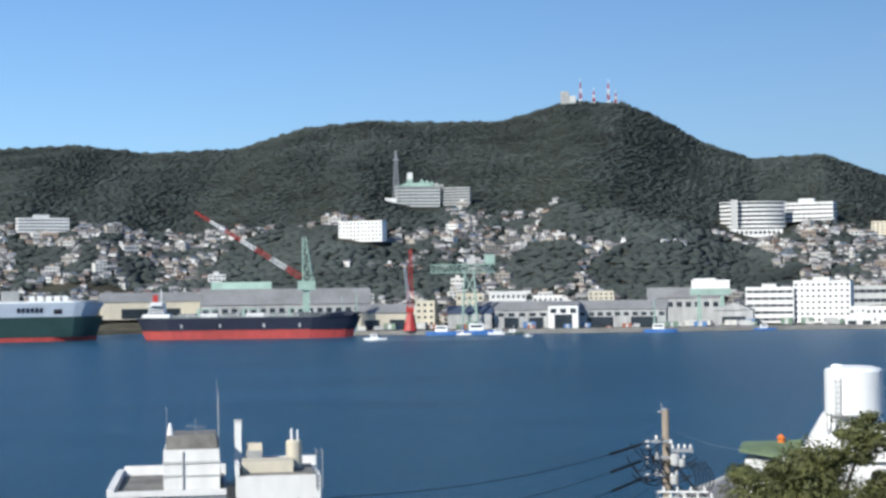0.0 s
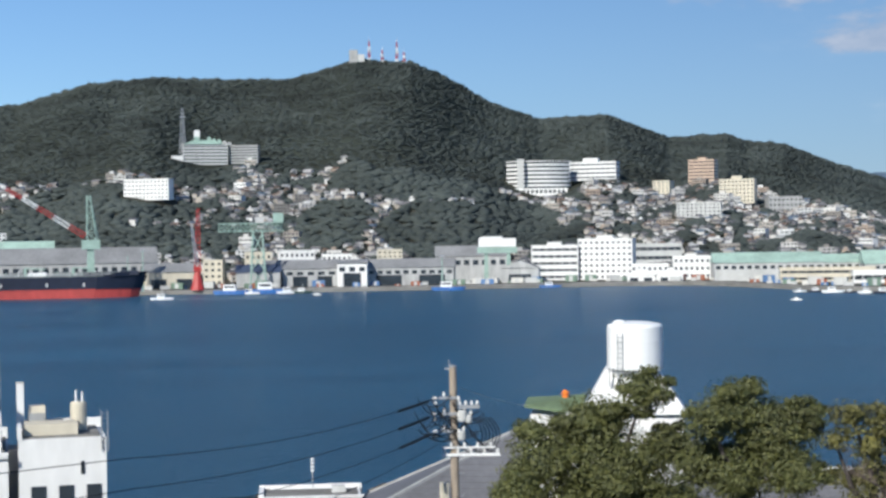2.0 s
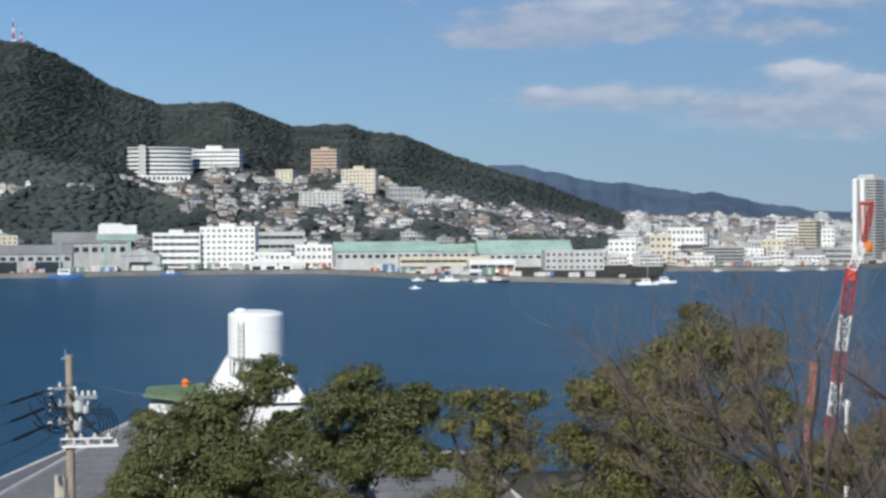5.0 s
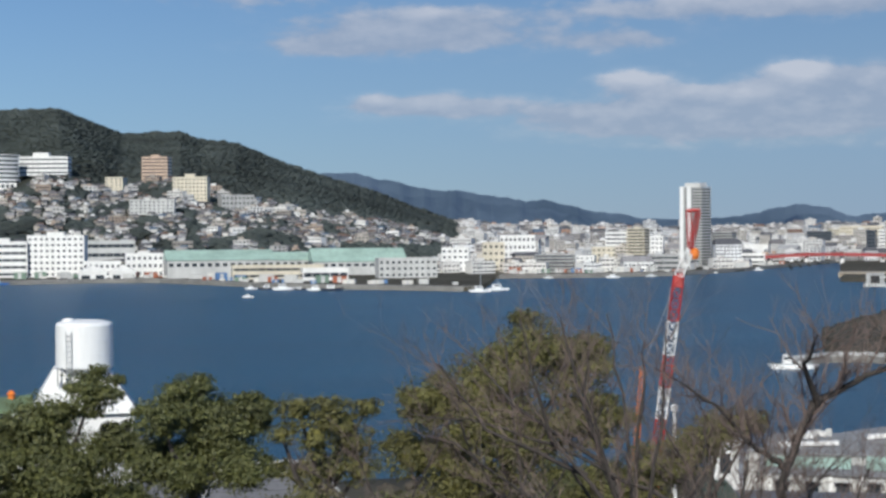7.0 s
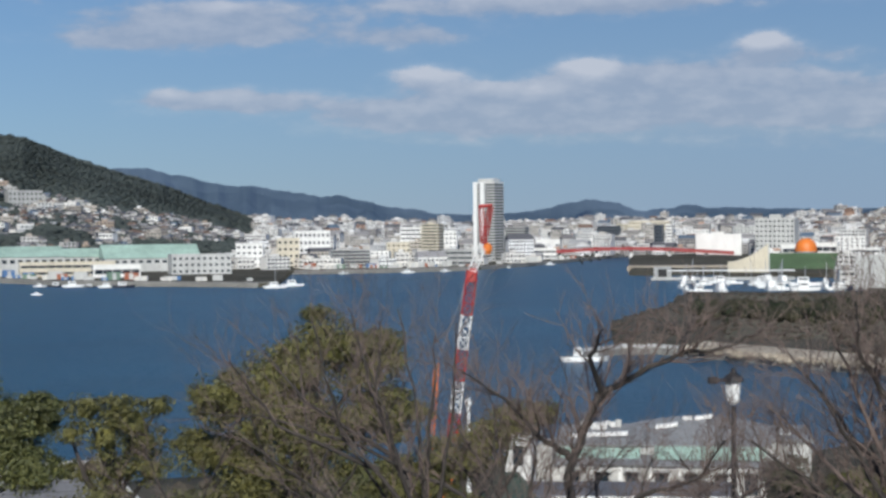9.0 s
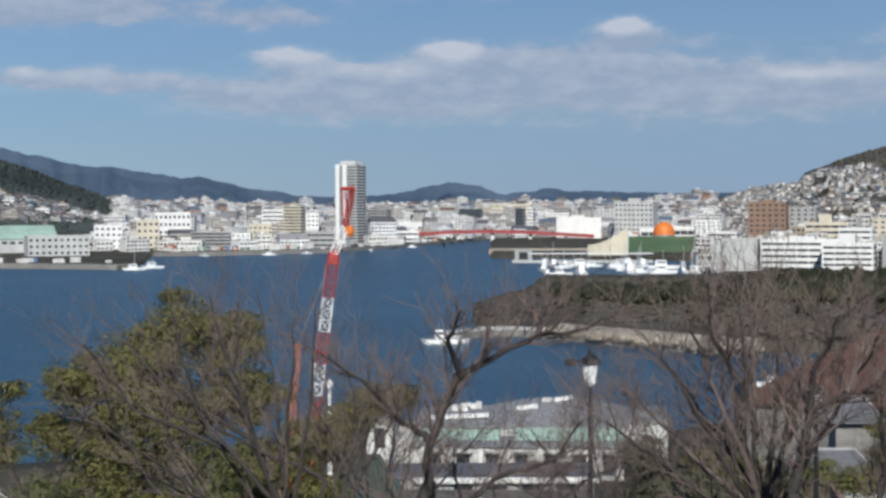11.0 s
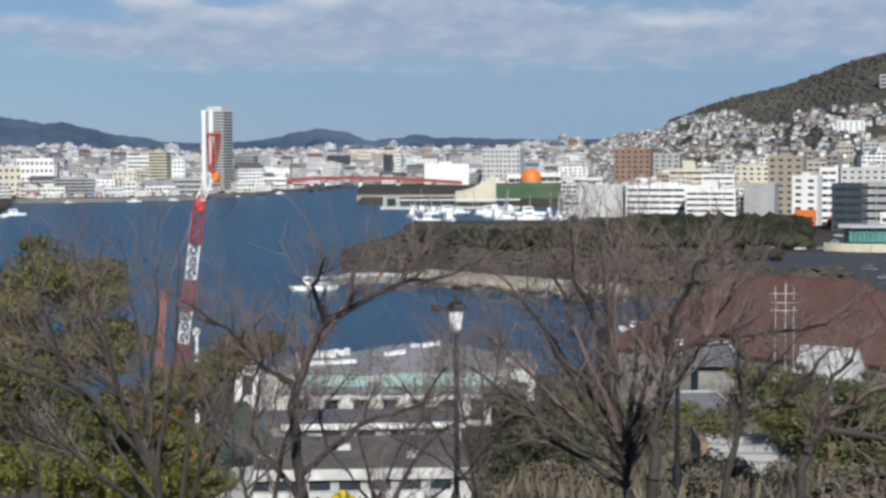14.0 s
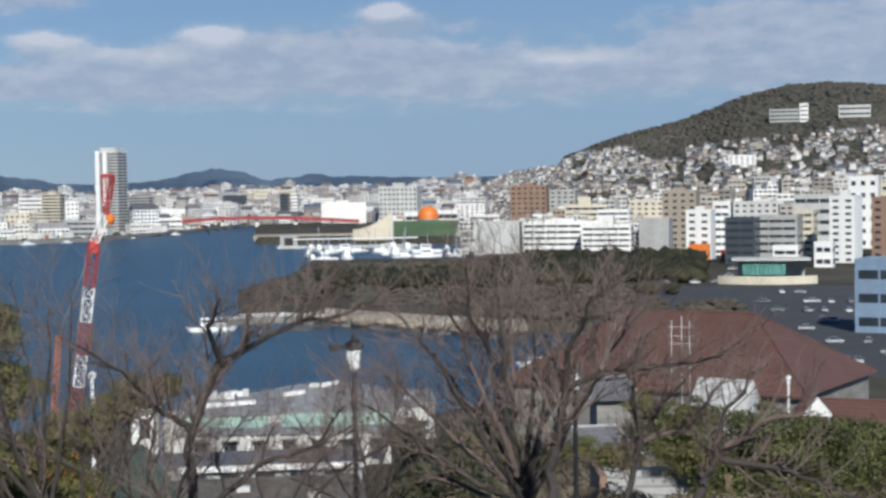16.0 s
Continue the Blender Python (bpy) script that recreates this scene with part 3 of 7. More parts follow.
def house_into(b, az, d, w, dep, h, turn, flat, mats=(0, 1, 2)):
    m = facing(az, d, gz(az, d) - 1.5, turn)
    k = Build()
    k.box(-w / 2, w / 2, -dep / 2, dep / 2, 0, h + 1.5, mats[0])
    if flat:
        k.box(-w / 2 + 0.3, w / 2 - 0.3, -dep / 2 + 0.3, dep / 2 - 0.3, h + 1.504, h + 1.75, mats[1])
        k.box(-w * 0.2, w * 0.12, -1.5, 2, h + 1.76, h + 4.2, mats[0])
    else:
        k.gable(-w / 2, w / 2, -dep / 2, dep / 2, h + 1.504, h + 1.5 + 0.34 * min(w, dep), 0.6, "x" if w > dep else "y", hip=1.6 if rnd.random() < 0.4 else 0, mat=mats[1])
    floors = max(1, int(h / 3.1))
    for f in range(floors):
        z = 2.5 + f * (h - 0.6) / floors
        n = max(2, int(w / 3.4))
        for i in range(n):
            x = -w / 2 + w * (i + 0.5) / n
            ww = w / n * rnd.uniform(0.28, 0.4)
            k.quad([(x - ww, -dep / 2 - 0.04, z), (x + ww, -dep / 2 - 0.04, z), (x + ww, -dep / 2 - 0.04, z + 1.5), (x - ww, -dep / 2 - 0.04, z + 1.5)], mats[2])
    rotated(k, m)
    where = "west" if az < 26.5 else "town"
    if SINGLE[where] > 0 and d < (1490 if where == "west" else 1620) and az < 47:
        SINGLE[where] -= 1
        single_house(az, d, k, gz(az, d), (SOLO_WALL, SOLO_ROOF))
        return
    o = len(b.v)
    b.v += k.v
    b.f += [tuple(o + i for i in f) for f in k.f]
    b.m += k.m


def scatter(count, az0, az1, d0, d1):
    """Even jitter over a stretch of the plan."""
    for _ in range(count):
        yield rnd.uniform(az0, az1), math.sqrt(rnd.uniform(d0 ** 2, d1 ** 2))


def build_towns():
    hill, town, east = Build(), Build(), Build()
    cells = set()

    def free(az, d, size):
        p = at(az, d)
        c = (int(p.x // size), int(p.y // size))
        if c in cells:
            return False
        cells.add(c)
        return True

    for az, d in scatter(12000, -17.5, 27.5, 1440, 2080):
        if d > edge_of_town(az) + 60 * noise.noise((az * 0.9, 0, 0)) or wooded(az, d) or not clear(az, d) or not free(az, d, 11.0):
            continue
        if rnd.random() < 0.045:
            house_into(hill, az, d, rnd.uniform(11, 19), rnd.uniform(8, 11), rnd.uniform(6, 11), rnd.uniform(-35, 35), True)
        else:
            house_into(hill, az, d, rnd.uniform(5, 8.5), rnd.uniform(4.5, 7), rnd.uniform(3.2, 5.4), rnd.choice((0, 90)) + rnd.uniform(-35, 35), rnd.random() < 0.06)
    for az, d in scatter(4900, 26.5, 46.8, 1400, 3450):
        if d < SHORE(az) + 40 or (36.2 < az < 43.6 and d < 1930) or not clear(az, d) or not free(az, d, 26 if d > 1700 else 20):
            continue
        tall = rnd.random()
        h = (rnd.uniform(5, 11) if tall < 0.7 else rnd.uniform(11, 17) if tall < 0.95 else rnd.uniform(17, 26)) * (1.0 if d > 1700 else 0.85)
        house_into(town, az, d, rnd.uniform(12, 27), rnd.uniform(10, 16), h, rnd.uniform(-30, 30), rnd.random() < 0.8)
    for az, d in list(scatter(9500, 46.5, 63, 1000, 2200)) + list(scatter(2000, 46.3, 50, 1500, 2700)):
        if d > edge_of_town(az) + 90 * noise.noise((az * 0.8, 0, 2.0)) or wooded(az, d) or not clear(az, d) or not free(az, d, 11.5 if d > 1300 else 20):
            continue
        if d > 1300 and az > 50 and noise.noise((az * 1.4, d * 0.012, 9.0)) > 0.2:
            continue
        if d < 1300:
            house_into(east, az, d, rnd.uniform(8, 16), rnd.uniform(8, 12), rnd.uniform(5, 15), rnd.uniform(-30, 30), True)
        else:
            house_into(east, az, d, rnd.uniform(3.6, 6.8), rnd.uniform(3.6, 6), rnd.uniform(2.6, 4.6), rnd.choice((0, 90)) + rnd.uniform(-35, 35), rnd.random() < 0.3)
    for name, b, mats, label in (("hillside_houses", hill, [HOUSE_WALL, HOUSE_ROOF, GLASS], "crowded pale houses with grey roofs on the hillside"),
                                 ("town_blocks", town, [CITY_WALL, HOUSE_ROOF, GLASS], "dense white and grey town blocks round the bay"),
                                 ("east_slope_houses", east, [HOUSE_WALL, HOUSE_ROOF, GLASS], "small pale houses climbing the eastern slope")):
        tagged(part(name, b, mats), label, "houses", kind="stuff")


def tree_blob(b, p, r, h, rng):
    """One far tree: an uneven crown of twelve facets."""
    o = len(b.v)
    n = 5
    a0 = rng.random() * 6.28
    b.v.append((p.x, p.y, p.z))
    for k, (rr, zz) in enumerate(((0.75, 0.3), (1.0, 0.62))):
        for i in range(n):
            a = a0 + 6.2832 * (i + 0.5 * k) / n
            q = r * rr * rng.uniform(0.75, 1.25)
            b.v.append((p.x + q * math.cos(a), p.y + q * math.sin(a), p.z + h * zz * rng.uniform(0.85, 1.15)))
    b.v.append((p.x + r * rng.uniform(-0.3, 0.3), p.y + r * rng.uniform(-0.3, 0.3), p.z + h))
    for i in range(n):
        j = (i + 1) % n
        b.f += [(o, o + 1 + j, o + 1 + i), (o + 1 + i, o + 1 + j, o + 6 + i), (o + 1 + j, o + 6 + j, o + 6 + i), (o + 6 + i, o + 6 + j, o + 11)]
    b.m += [0] * (4 * n)


def build_forests():
    rng = random.Random(11)
    west, east, park, copse = Build(), Build(), Build(), Build()
    for az, d in scatter(70000, -17.5, 28.5, 1440, 2760):
        town = edge_of_town(az) + 60 * noise.noise((az * 0.9, 0, 0))
        if d < town and not wooded(az, d) and rng.random() > 0.22:
            continue
        if not clear(az, d) or gz(az, d) < 6:
            continue
        r = rng.uniform(3.4, 6.2) * (1.25 if d < town else 1.0)
        tree_blob(west, at(az, d, gz(az, d) - 1.2), r, r * (rng.uniform(0.42, 0.6) if d > town else rng.uniform(0.7, 1.1)), rng)
    for k in range(1500):
        az = -17.5 + 45 * k / 1500
        d = float(RIDGE_D(az)) - rng.uniform(-10, 30)
        r = rng.uniform(4, 8)
        tree_blob(west, at(az, d, gz(az, d) - 4), r, r * rng.uniform(0.8, 1.2), rng)
    for az, d in scatter(16000, 46.8, 63, 1250, 2230):
        town = edge_of_town(az) + 90 * noise.noise((az * 0.8, 0, 2.0))
        if (d < town and not wooded(az, d) and rng.random() > 0.5) or not clear(az, d):
            continue
        r = rng.uniform(2.6, 4.8)
        tree_blob(east, at(az, d, gz(az, d) - 2), r, r * rng.uniform(0.7, 1.0), rng)
    for az, d in scatter(500, 27, 47, 1500, 3400):
        if d > SHORE(az) + 30 and clear(az, d) and not (36 < az < 44 and d < 1930):
            r = rng.uniform(4, 7)
            tree_blob(copse, at(az, d, gz(az, d) - 1), r, r * 1.5, rng)
    for az, d in scatter(1900, 41.5, 54.5, 560, 890):
        if d < np.interp(az, [41.5, 43, 47, 54.5], [640, 640, 620, 640]) and rng.random() < 0.93:
            continue
        if d > np.interp(az, [41.5, 47, 48.5, 54.5], [700, 730, 850, 850]) or not clear(az, d):
            continue
        r = rng.uniform(1.6, 4.2) if az < 47.5 else rng.uniform(2.2, 5.2)
        tree_blob(park, at(az, d, 2.5), r, r * rng.uniform(1.2, 1.7), rng)
    for name, b, mat, label in (("hill_forest", west, FOREST, "dark evergreen forest covering the mountain"), ("east_hill_forest", east, WINTER_WOOD, "brown-green winter wood on the eastern hill"),
                                ("town_trees", copse, FOREST, "dark trees scattered through the town"), ("park_trees", park, PARK_WOOD, "dark clipped trees of the waterside park")):
        b.smooth = True
        tagged(part(name, b, mat), label, "trees", kind="stuff")


# ---- single large buildings ----
def seat(az, d, foot):
    """The distance on the same line of sight at which the hillside carries a foot seen at that height and distance."""
    slope = (foot - EYE) / d
    ds = np.arange(1200, 2740, 5.0)
    gap = ground_z(np.full_like(ds, az), ds) - (EYE + ds * slope)
    up = np.nonzero(gap > 0)[0]
    return float(ds[up[0]]) if len(up) else d


def building(name, label, az, d, w, dep, top, turn=0.0, storeys=5, wall=None, roof=None, window="ribbon", side=True, base=None, penthouse=0.0, group="", category="building", glass=None, foot=None):
    """Walls, a parapet round a sunk roof, and each window band or window as a part of its own."""
    wall, roof, glass = wall or WHITE, roof or FLAT_ROOF, glass or GLASS
    if foot is not None:
        d1 = seat(az, d, foot)
        w, dep, top, d = w * d1 / d, dep * d1 / d, EYE + (top - EYE) * d1 / d, d1
    z0 = gz(az, d) - 1.0 if base is None else base
    h = top - z0
    t = thing(name, facing(az, d, z0, turn), label, category, group)
    KEEP_OUT.append((at(az, d), max(w, dep) * 0.62 + 3))
    x, y = w / 2, dep / 2
    part("wall", Build().box(-x, x, -y, y, 0, h - 0.6), wall, t)
    rim = Build()
    rim.box(-x - 0.15, x + 0.15, -y - 0.15, -y + 0.35, h - 0.596, h + 0.4)
    rim.box(-x - 0.15, x + 0.15, y - 0.35, y + 0.15, h - 0.596, h + 0.4)
    rim.box(-x - 0.15, -x + 0.35, -y + 0.354, y - 0.354, h - 0.596, h + 0.4)
    rim.box(x - 0.35, x + 0.15, -y + 0.354, y - 0.354, h - 0.596, h + 0.4)
    part("parapet", rim, wall, t)
    part("roof", Build().box(-x + 0.36, x - 0.36, -y + 0.36, y - 0.36, h - 0.596, h - 0.3), roof, t)
    if penthouse:
        part("penthouse", Build().box(-x * 0.35, x * 0.25, -y * 0.4, y * 0.5, h - 0.29, h + penthouse), wall, t)
    step = (h - 1.5) / max(1, storeys)
    wh = step * 0.38
    if window == "ribbon":
        bands = [Build().box(-x + 0.9, x - 0.9, -y - 0.05, -y + 0.1, 0, wh).mesh("window", [glass])]
        if side:
            bands.append(Build().box(-x - 0.05, -x + 0.1, -y + 0.9, y - 0.9, 0, wh).mesh("window", [glass]))
            bands.append(Build().box(x - 0.1, x + 0.05, -y + 0.9, y - 0.9, 0, wh).mesh("window", [glass]))
        for s in range(storeys):
            for me in bands:
                part("window", me, None, t).location.z = 1.0 + s * step + step * 0.3
        n = max(2, int(w / 6))
        me = Build().box(-0.22, 0.22, -y - 0.12, -y + 0.1, 0.6, h - 0.7).mesh("mullion", [wall])
        for i in range(1, n):
            part("mullion", me, None, t).location.x = -x + w * i / n
    elif window == "grid":
        n = max(2, int(w / 4.2))
        ww = w / n * 0.46
        me = Build().box(-ww / 2, ww / 2, -y - 0.05, -y + 0.1, 0, wh).mesh("window", [glass])
        for s in range(storeys):
            for i in range(n):
                ob = part("window", me, None, t)
                ob.location = (-x + w * (i + 0.5) / n, 0, 1.0 + s * step + step * 0.3)
    elif window == "balcony":
        bal = Build().box(-x - 0.9, x + 0.9, -y - 1.1, -y, 0, step * 0.5).mesh("balcony", [wall])
        sid = Build().box(x, x + 1.1, -y + 0.5, y - 0.5, 0, step * 0.5).mesh("balcony", [wall])
        win = Build().box(-x + 0.4, x - 0.4, -y - 0.05, -y + 0.1, 0, step * 0.42).mesh("window", [glass])
        wis = Build().box(x - 0.1, x + 0.05, -y + 0.6, y - 0.6, 0, step * 0.42).mesh("window", [glass])
        for s in range(storeys):
            for me, nm in ((bal, "balcony"), (sid, "balcony"), (win, "window"), (wis, "window")):
                part(nm, me, None, t).location.z = 1.0 + s * step + (step * 0.51 if nm == "window" else 0)
    return t


def shed(name, label, az, d, w, dep, eave, ridge, turn=0.0, wall=None, roof=None, along="x", doors=0, windows=0, group="harbour sheds"):
    z0 = gz(az, d) - 0.5
    t = thing(name, facing(az, d, z0, turn), label, "shed", group)
    KEEP_OUT.append((at(az, d), max(w, dep) * 0.6))
    x, y, e, r = w / 2, dep / 2, eave - z0, ridge - z0
    part("wall", Build().box(-x, x, -y, y, 0, e), wall or SHED_WALL, t)
    part("roof", Build().gable(-x, x, -y, y, e + 0.004, r, 0.8, along), roof or SHED_ROOF, t)
    if along == "y":
        g = Build()
        g.quad([(-x, -y - 0.82, e + 0.05), (x, -y - 0.82, e + 0.05), (0, -y - 0.82, r - 0.1)])
        part("gable", g, wall or SHED_WALL, t)
    for i in range(doors):
        cx = -x + w * (i + 0.5) / doors
        part("door", Build().box(cx - w / doors * 0.3, cx + w / doors * 0.3, -y - 0.06, -y + 0.1, 0.5, e * 0.6), GLASS, t)
    if windows:
        me = Build().box(-w / windows * 0.3, w / windows * 0.3, -y - 0.05, -y + 0.1, e * 0.66, e * 0.85).mesh("window", [GLASS])
        for i in range(windows):
            part("window", me, None, t).location.x = -x + w * (i + 0.5) / windows
    return t


# hillside landmarks
def hillside_hotel():
    t = building("hillside_hotel", "terraced grey hotel block high on the wooded slope", -0.85, 2200, 58, 16, 166, 8, 6, LIGHT_GREY, category="hotel", foot=140)
    building("hotel_annex", "stepped grey hotel annex with dark balconies", 0.5, 2215, 38, 14, 165, -12, 6, GREY, category="hotel", foot=142)
    z = max(c.bound_box[1][2] for c in t.children) - 0.3
    part("green_roof", Build().gable(-26, 20, -8, 8, 0, 5, 0.5, "x", 14), GREEN_ROOF, t, "pale green hipped roof").location.z = z
    part("lift_tower", Build().box(-12, -6, -3, 3, 0, 9), GREEN_ROOF, t, "green lift tower").location.z = z
    part("lift_head", Build().box(-12.3, -5.7, -3.3, 3.3, 9.004, 17, inset=0.4), WHITE, t, "white lift head").location.z = z
    for k in range(5):
        x = 3 + k * 6
        part("stepped_roof", Build().gable(x, x + 5.6, -3, 9, 4.0 - k * 0.9, 9.5 - k * 1.6, 0.2, "y"), GREEN_ROOF if k < 3 else LIGHT_GREY, t).location.z = z
    part("terrace", Build().box(-40, -27, -9, 5, -22, -14), WHITE, t, "white end terrace").location.z = z


hillside_hotel()
building("white_school", "long white slab building on the hill shoulder", -2.75, 1900, 56, 12, 110, -28, 5, WHITE, window="grid", foot=87)
building("hilltop_clinic", "white stepped building among hillside houses", -13.5, 1880, 56, 14, 115, 10, 4, WHITE, penthouse=4, foot=100)
building("hospital_wing", "white hospital wing with dark window bands", 12.4, 1810, 56, 18, 119, -14, 4, WHITE, penthouse=5, category="hospital", foot=100)
building("peach_block", "peach-tiled tall block on the hillside", 16.15, 1760, 27, 18, 117, -15, 7, PEACH, penthouse=3, foot=92)
building("cream_block", "cream block of flats among small houses", 14.8, 1700, 18, 14, 94, -20, 5, CREAM, window="grid", foot=79)
building("white_ward_block", "white block with rows of windows", 17.3, 1660, 34, 15, 93, -10, 6, CREAM, window="grid", penthouse=4, foot=70)
building("grey_gable_hall", "grey hall with a pyramid roof", 18.8, 1700, 33, 24, 76, 10, 3, GREY, window="grid", foot=60)
building("grey_school", "long grey school building with window rows", 16.0, 1605, 42, 12, 70, -6, 4, LIGHT_GREY, window="grid", foot=56)
building("long_terrace", "long low pale building above the factory", 14.2, 1500, 62, 12, 32, 4, 2, LIGHT_GREY)
building("white_terrace", "low white flats on the slope", 8.9, 1560, 20, 12, 40, 0, 3, WHITE)
# waterfront offices of the west bank
building("yard_office", "white yard office with ribbon windows", 11.1, 1405, 39, 16, 32, -6, 5, WHITE, penthouse=3)
building("yard_office", "tall white yard office block", 12.85, 1405, 46, 18, 37, -10, 7, WHITE, window="grid", penthouse=3)
building("canteen", "low white waterfront building", 14.3, 1375, 30, 16, 16, 0, 2, WHITE, window="grid")
building("canteen", "white waterfront building with stepped roof", 15.7, 1380, 30, 16, 22, 4, 3, WHITE, window="grid", penthouse=2)
building("low_office", "pale low waterfront building", 20.2, 1285, 70, 14, 13.5, 6, 2, CREAM)
building("low_office", "white low warehouse at the water's edge", 21.8, 1240, 34, 12, 12, 8, 1, WHITE)
building("grey_works", "grey concrete works building", 24.6, 1300, 46, 18, 18, 10, 3, LIGHT_GREY, window="grid")
building("grey_works", "grey flats with balconies by the water", 29.7, 1440, 34, 14, 18, 6, 5, GREY, window="balcony")
for k, (a, dd, w, top, wall) in enumerate([(-13.2, 1600, 40, 26, WHITE), (-11.3, 1580, 30, 30, CREAM), (0.9, 1400, 22, 30, CREAM), (2.2, 1420, 30, 31, WHITE), (-0.6, 1400, 16, 24, CREAM), (3.6, 1440, 26, 27, WHITE), (5.4, 1480, 22, 30, CREAM),
                                           (-1.9, 1420, 26, 21, WHITE), (-3.3, 1440, 22, 26, CREAM), (26.3, 1480, 24, 24, WHITE), (27.6, 1520, 20, 28, CREAM), (28.4, 1700, 36, 34, WHITE), (30.6, 1500, 26, 16, WHITE), (31.4, 1640, 24, 22, CREAM)]):
    building("waterfront_block", "pale concrete block behind the harbour sheds", a, dd, w, 13, top, -8 + 5 * (k % 4), 4, wall, window="grid")


def round_hospital():
    """A curved block with stacked balcony rings."""
    az, d = 10.55, seat(10.55, 1750, 84)
    k = d / 1750
    top = EYE + 79 * k
    z0 = gz(az, d) - 2
    t = thing("hospital", facing(az, d, z0) @ Matrix.Diagonal((k, k, 1, 1)), "large curved white hospital with stacked balcony bands", "hospital")
    KEEP_OUT.append((at(az, d), 46))
    h = top - z0

    def ring(r0, r1, z, zz, a0=200, a1=340, n=14):
        b = Build()
        for i in range(n):
            q = [radians(a0 + (a1 - a0) * (i + k) / n) for k in (0, 1)]
            p = [(r * math.cos(a) * 1.0, 20 + r * math.sin(a) * 0.7) for r, a in ((r0, q[0]), (r0, q[1]), (r1, q[1]), (r1, q[0]))]
            b.hexa([(*p[k], z) for k in (3, 2, 1, 0)] + [(*p[k], zz) for k in (3, 2, 1, 0)])
        return b

    part("core", ring(6, 34, 0, h - 1), GLASS, t, "dark recessed glazing")
    part("roof", ring(4, 36.5, h - 0.99, h), WHITE, t)
    n = 8
    for s in range(n):
        z = 1 + s * (h - 2) / n
        part("balcony", ring(33, 36, z, z + (h - 2) / n * 0.5), WHITE if s else LIGHT_GREY, t)
    part("stair_tower", Build().box(-22, -15, -12, 0, 0, h + 2), LIGHT_GREY, t)
    part("base", Build().box(-38, 30, -14, 14, -8, h * 0.2), WHITE, t)
    me = Build().box(-1.4, 1.4, -14.06, -13.9, h * 0.06, h * 0.15).mesh("window", [GLASS])
    for i in range(14):
        part("window", me, None, t).location.x = -34 + i * 4.6


round_hospital()

# green-roofed factories and the shipyard sheds
shed("factory", "long factory hall with a pale green metal roof", 18.2, 1345, 84, 40, 17, 25, 6, LIGHT_GREY, GREEN_ROOF, windows=14)
shed("factory", "wide factory hall with a pale green roof", 22.9, 1410, 78, 46, 14, 25, 8, LIGHT_GREY, GREEN_ROOF, windows=12)
shed("factory", "low factory wing with a pale green roof", 21.0, 1430, 60, 30, 15, 22, 6, LIGHT_GREY, GREEN_ROOF, windows=10)
shed("factory", "small hall with a bright green roof", -6.9, 1450, 50, 26, 33, 42, 0, WHITE, GREEN_ROOF)
shed("dock_shed", "large pale dock shed with a grey roof", -10.0, 1480, 84, 40, 26, 34, 4, CREAM, SHED_ROOF, doors=1)
shed("dock_shed", "long grey shipyard shed with sheet roof", -5.4, 1400, 140, 40, 23, 36, 2, SHED_WALL, SHED_ROOF, windows=18)
shed("dock_shed", "weathered shed at the quay", 2.35, 1325, 58, 30, 17, 24, -2, SHED_WALL, SHED_ROOF, doors=3, windows=7)
shed("dock_shed", "white gable-ended dock shed", 4.15, 1310, 23, 30, 21, 24, -4, WHITE, SHED_ROOF, doors=1, windows=3)
shed("dock_shed", "long weathered shed with high windows", 6.15, 1322, 68, 30, 17, 24, -4, SHED_WALL, SHED_ROOF, doors=2, windows=10)
shed("dock_shed", "blue-roofed shed by the tower crane", 0.9, 1315, 34, 24, 15, 21, 0, SHED_WALL, material("dark_blue_sheet_roof", (0.06, 0.08, 0.13), 0.6, vary=0.2, grain=0.5))
shed("dock_shed", "dark-roofed workshop beside the slipway", -2.1, 1330, 40, 24, 16, 23, 8, CREAM, SHED_ROOF, doors=2)
shed("dock_shed", "grey workshop with a gabled roof", 9.9, 1340, 30, 22, 15, 21, -4, SHED_WALL, SHED_ROOF, along="y", doors=1)
shed("dock_shed", "grey shed behind the gantry", 8.2, 1420, 60, 26, 24, 33, 0, SHED_WALL, SHED_ROOF, windows=8)
shed("pitched_hall", "white hall with twin gables", 14.0, 1345, 22, 14, 8, 14, 0, WHITE, WHITE, along="y", doors=2)
shed("pitched_hall", "white hall with a gabled front", 15.0, 1345, 20, 14, 8, 14, 0, WHITE, WHITE, along="y", doors=2)

# the far end of the bay
tower = building("apartment_tower", "tall slim white apartment tower with balconies", 34.5, 1660, 22, 20, 79.5, -28, 26, LIGHT_GREY, window="balcony", penthouse=3.5, category="tower")
for x0, x1 in ((-11.4, -7.6), (-3.6, 0.6)):
    part("stair_core", Build().box(x0, x1, -11.6, -9.9, 0, 79), WHITE_PAINT, tower, "plain white stair core")
part("crown", Build().box(-8, 8.5, -7.5, 7.5, 79.6, 82.6), LIGHT_GREY, tower)
part("crown_slab", Build().box(-11.5, 11.5, -10.5, 10.5, 78.4, 79.3), WHITE, tower)
building("apartment_block", "grey apartment slab with balcony rows", 35.45, 1700, 20, 14, 36, -20, 12, GREY, window="balcony")
building("apartment_block", "cream apartment slab with balcony rows", 32.55, 1505, 16, 13, 40, -22, 13, CREAM, window="balcony", penthouse=2)
building("waterside_store", "low grey store at the waterside", 33.4, 1490, 28, 14, 17, 0, 3, GREY)
building("waterside_store", "white low building at the waterside", 36.2, 1720, 36, 14, 14, 0, 2, WHITE)
building("market_hall", "wide white market hall", 37.3, 2150, 90, 30, 19, 0, 2, WHITE, window="none")
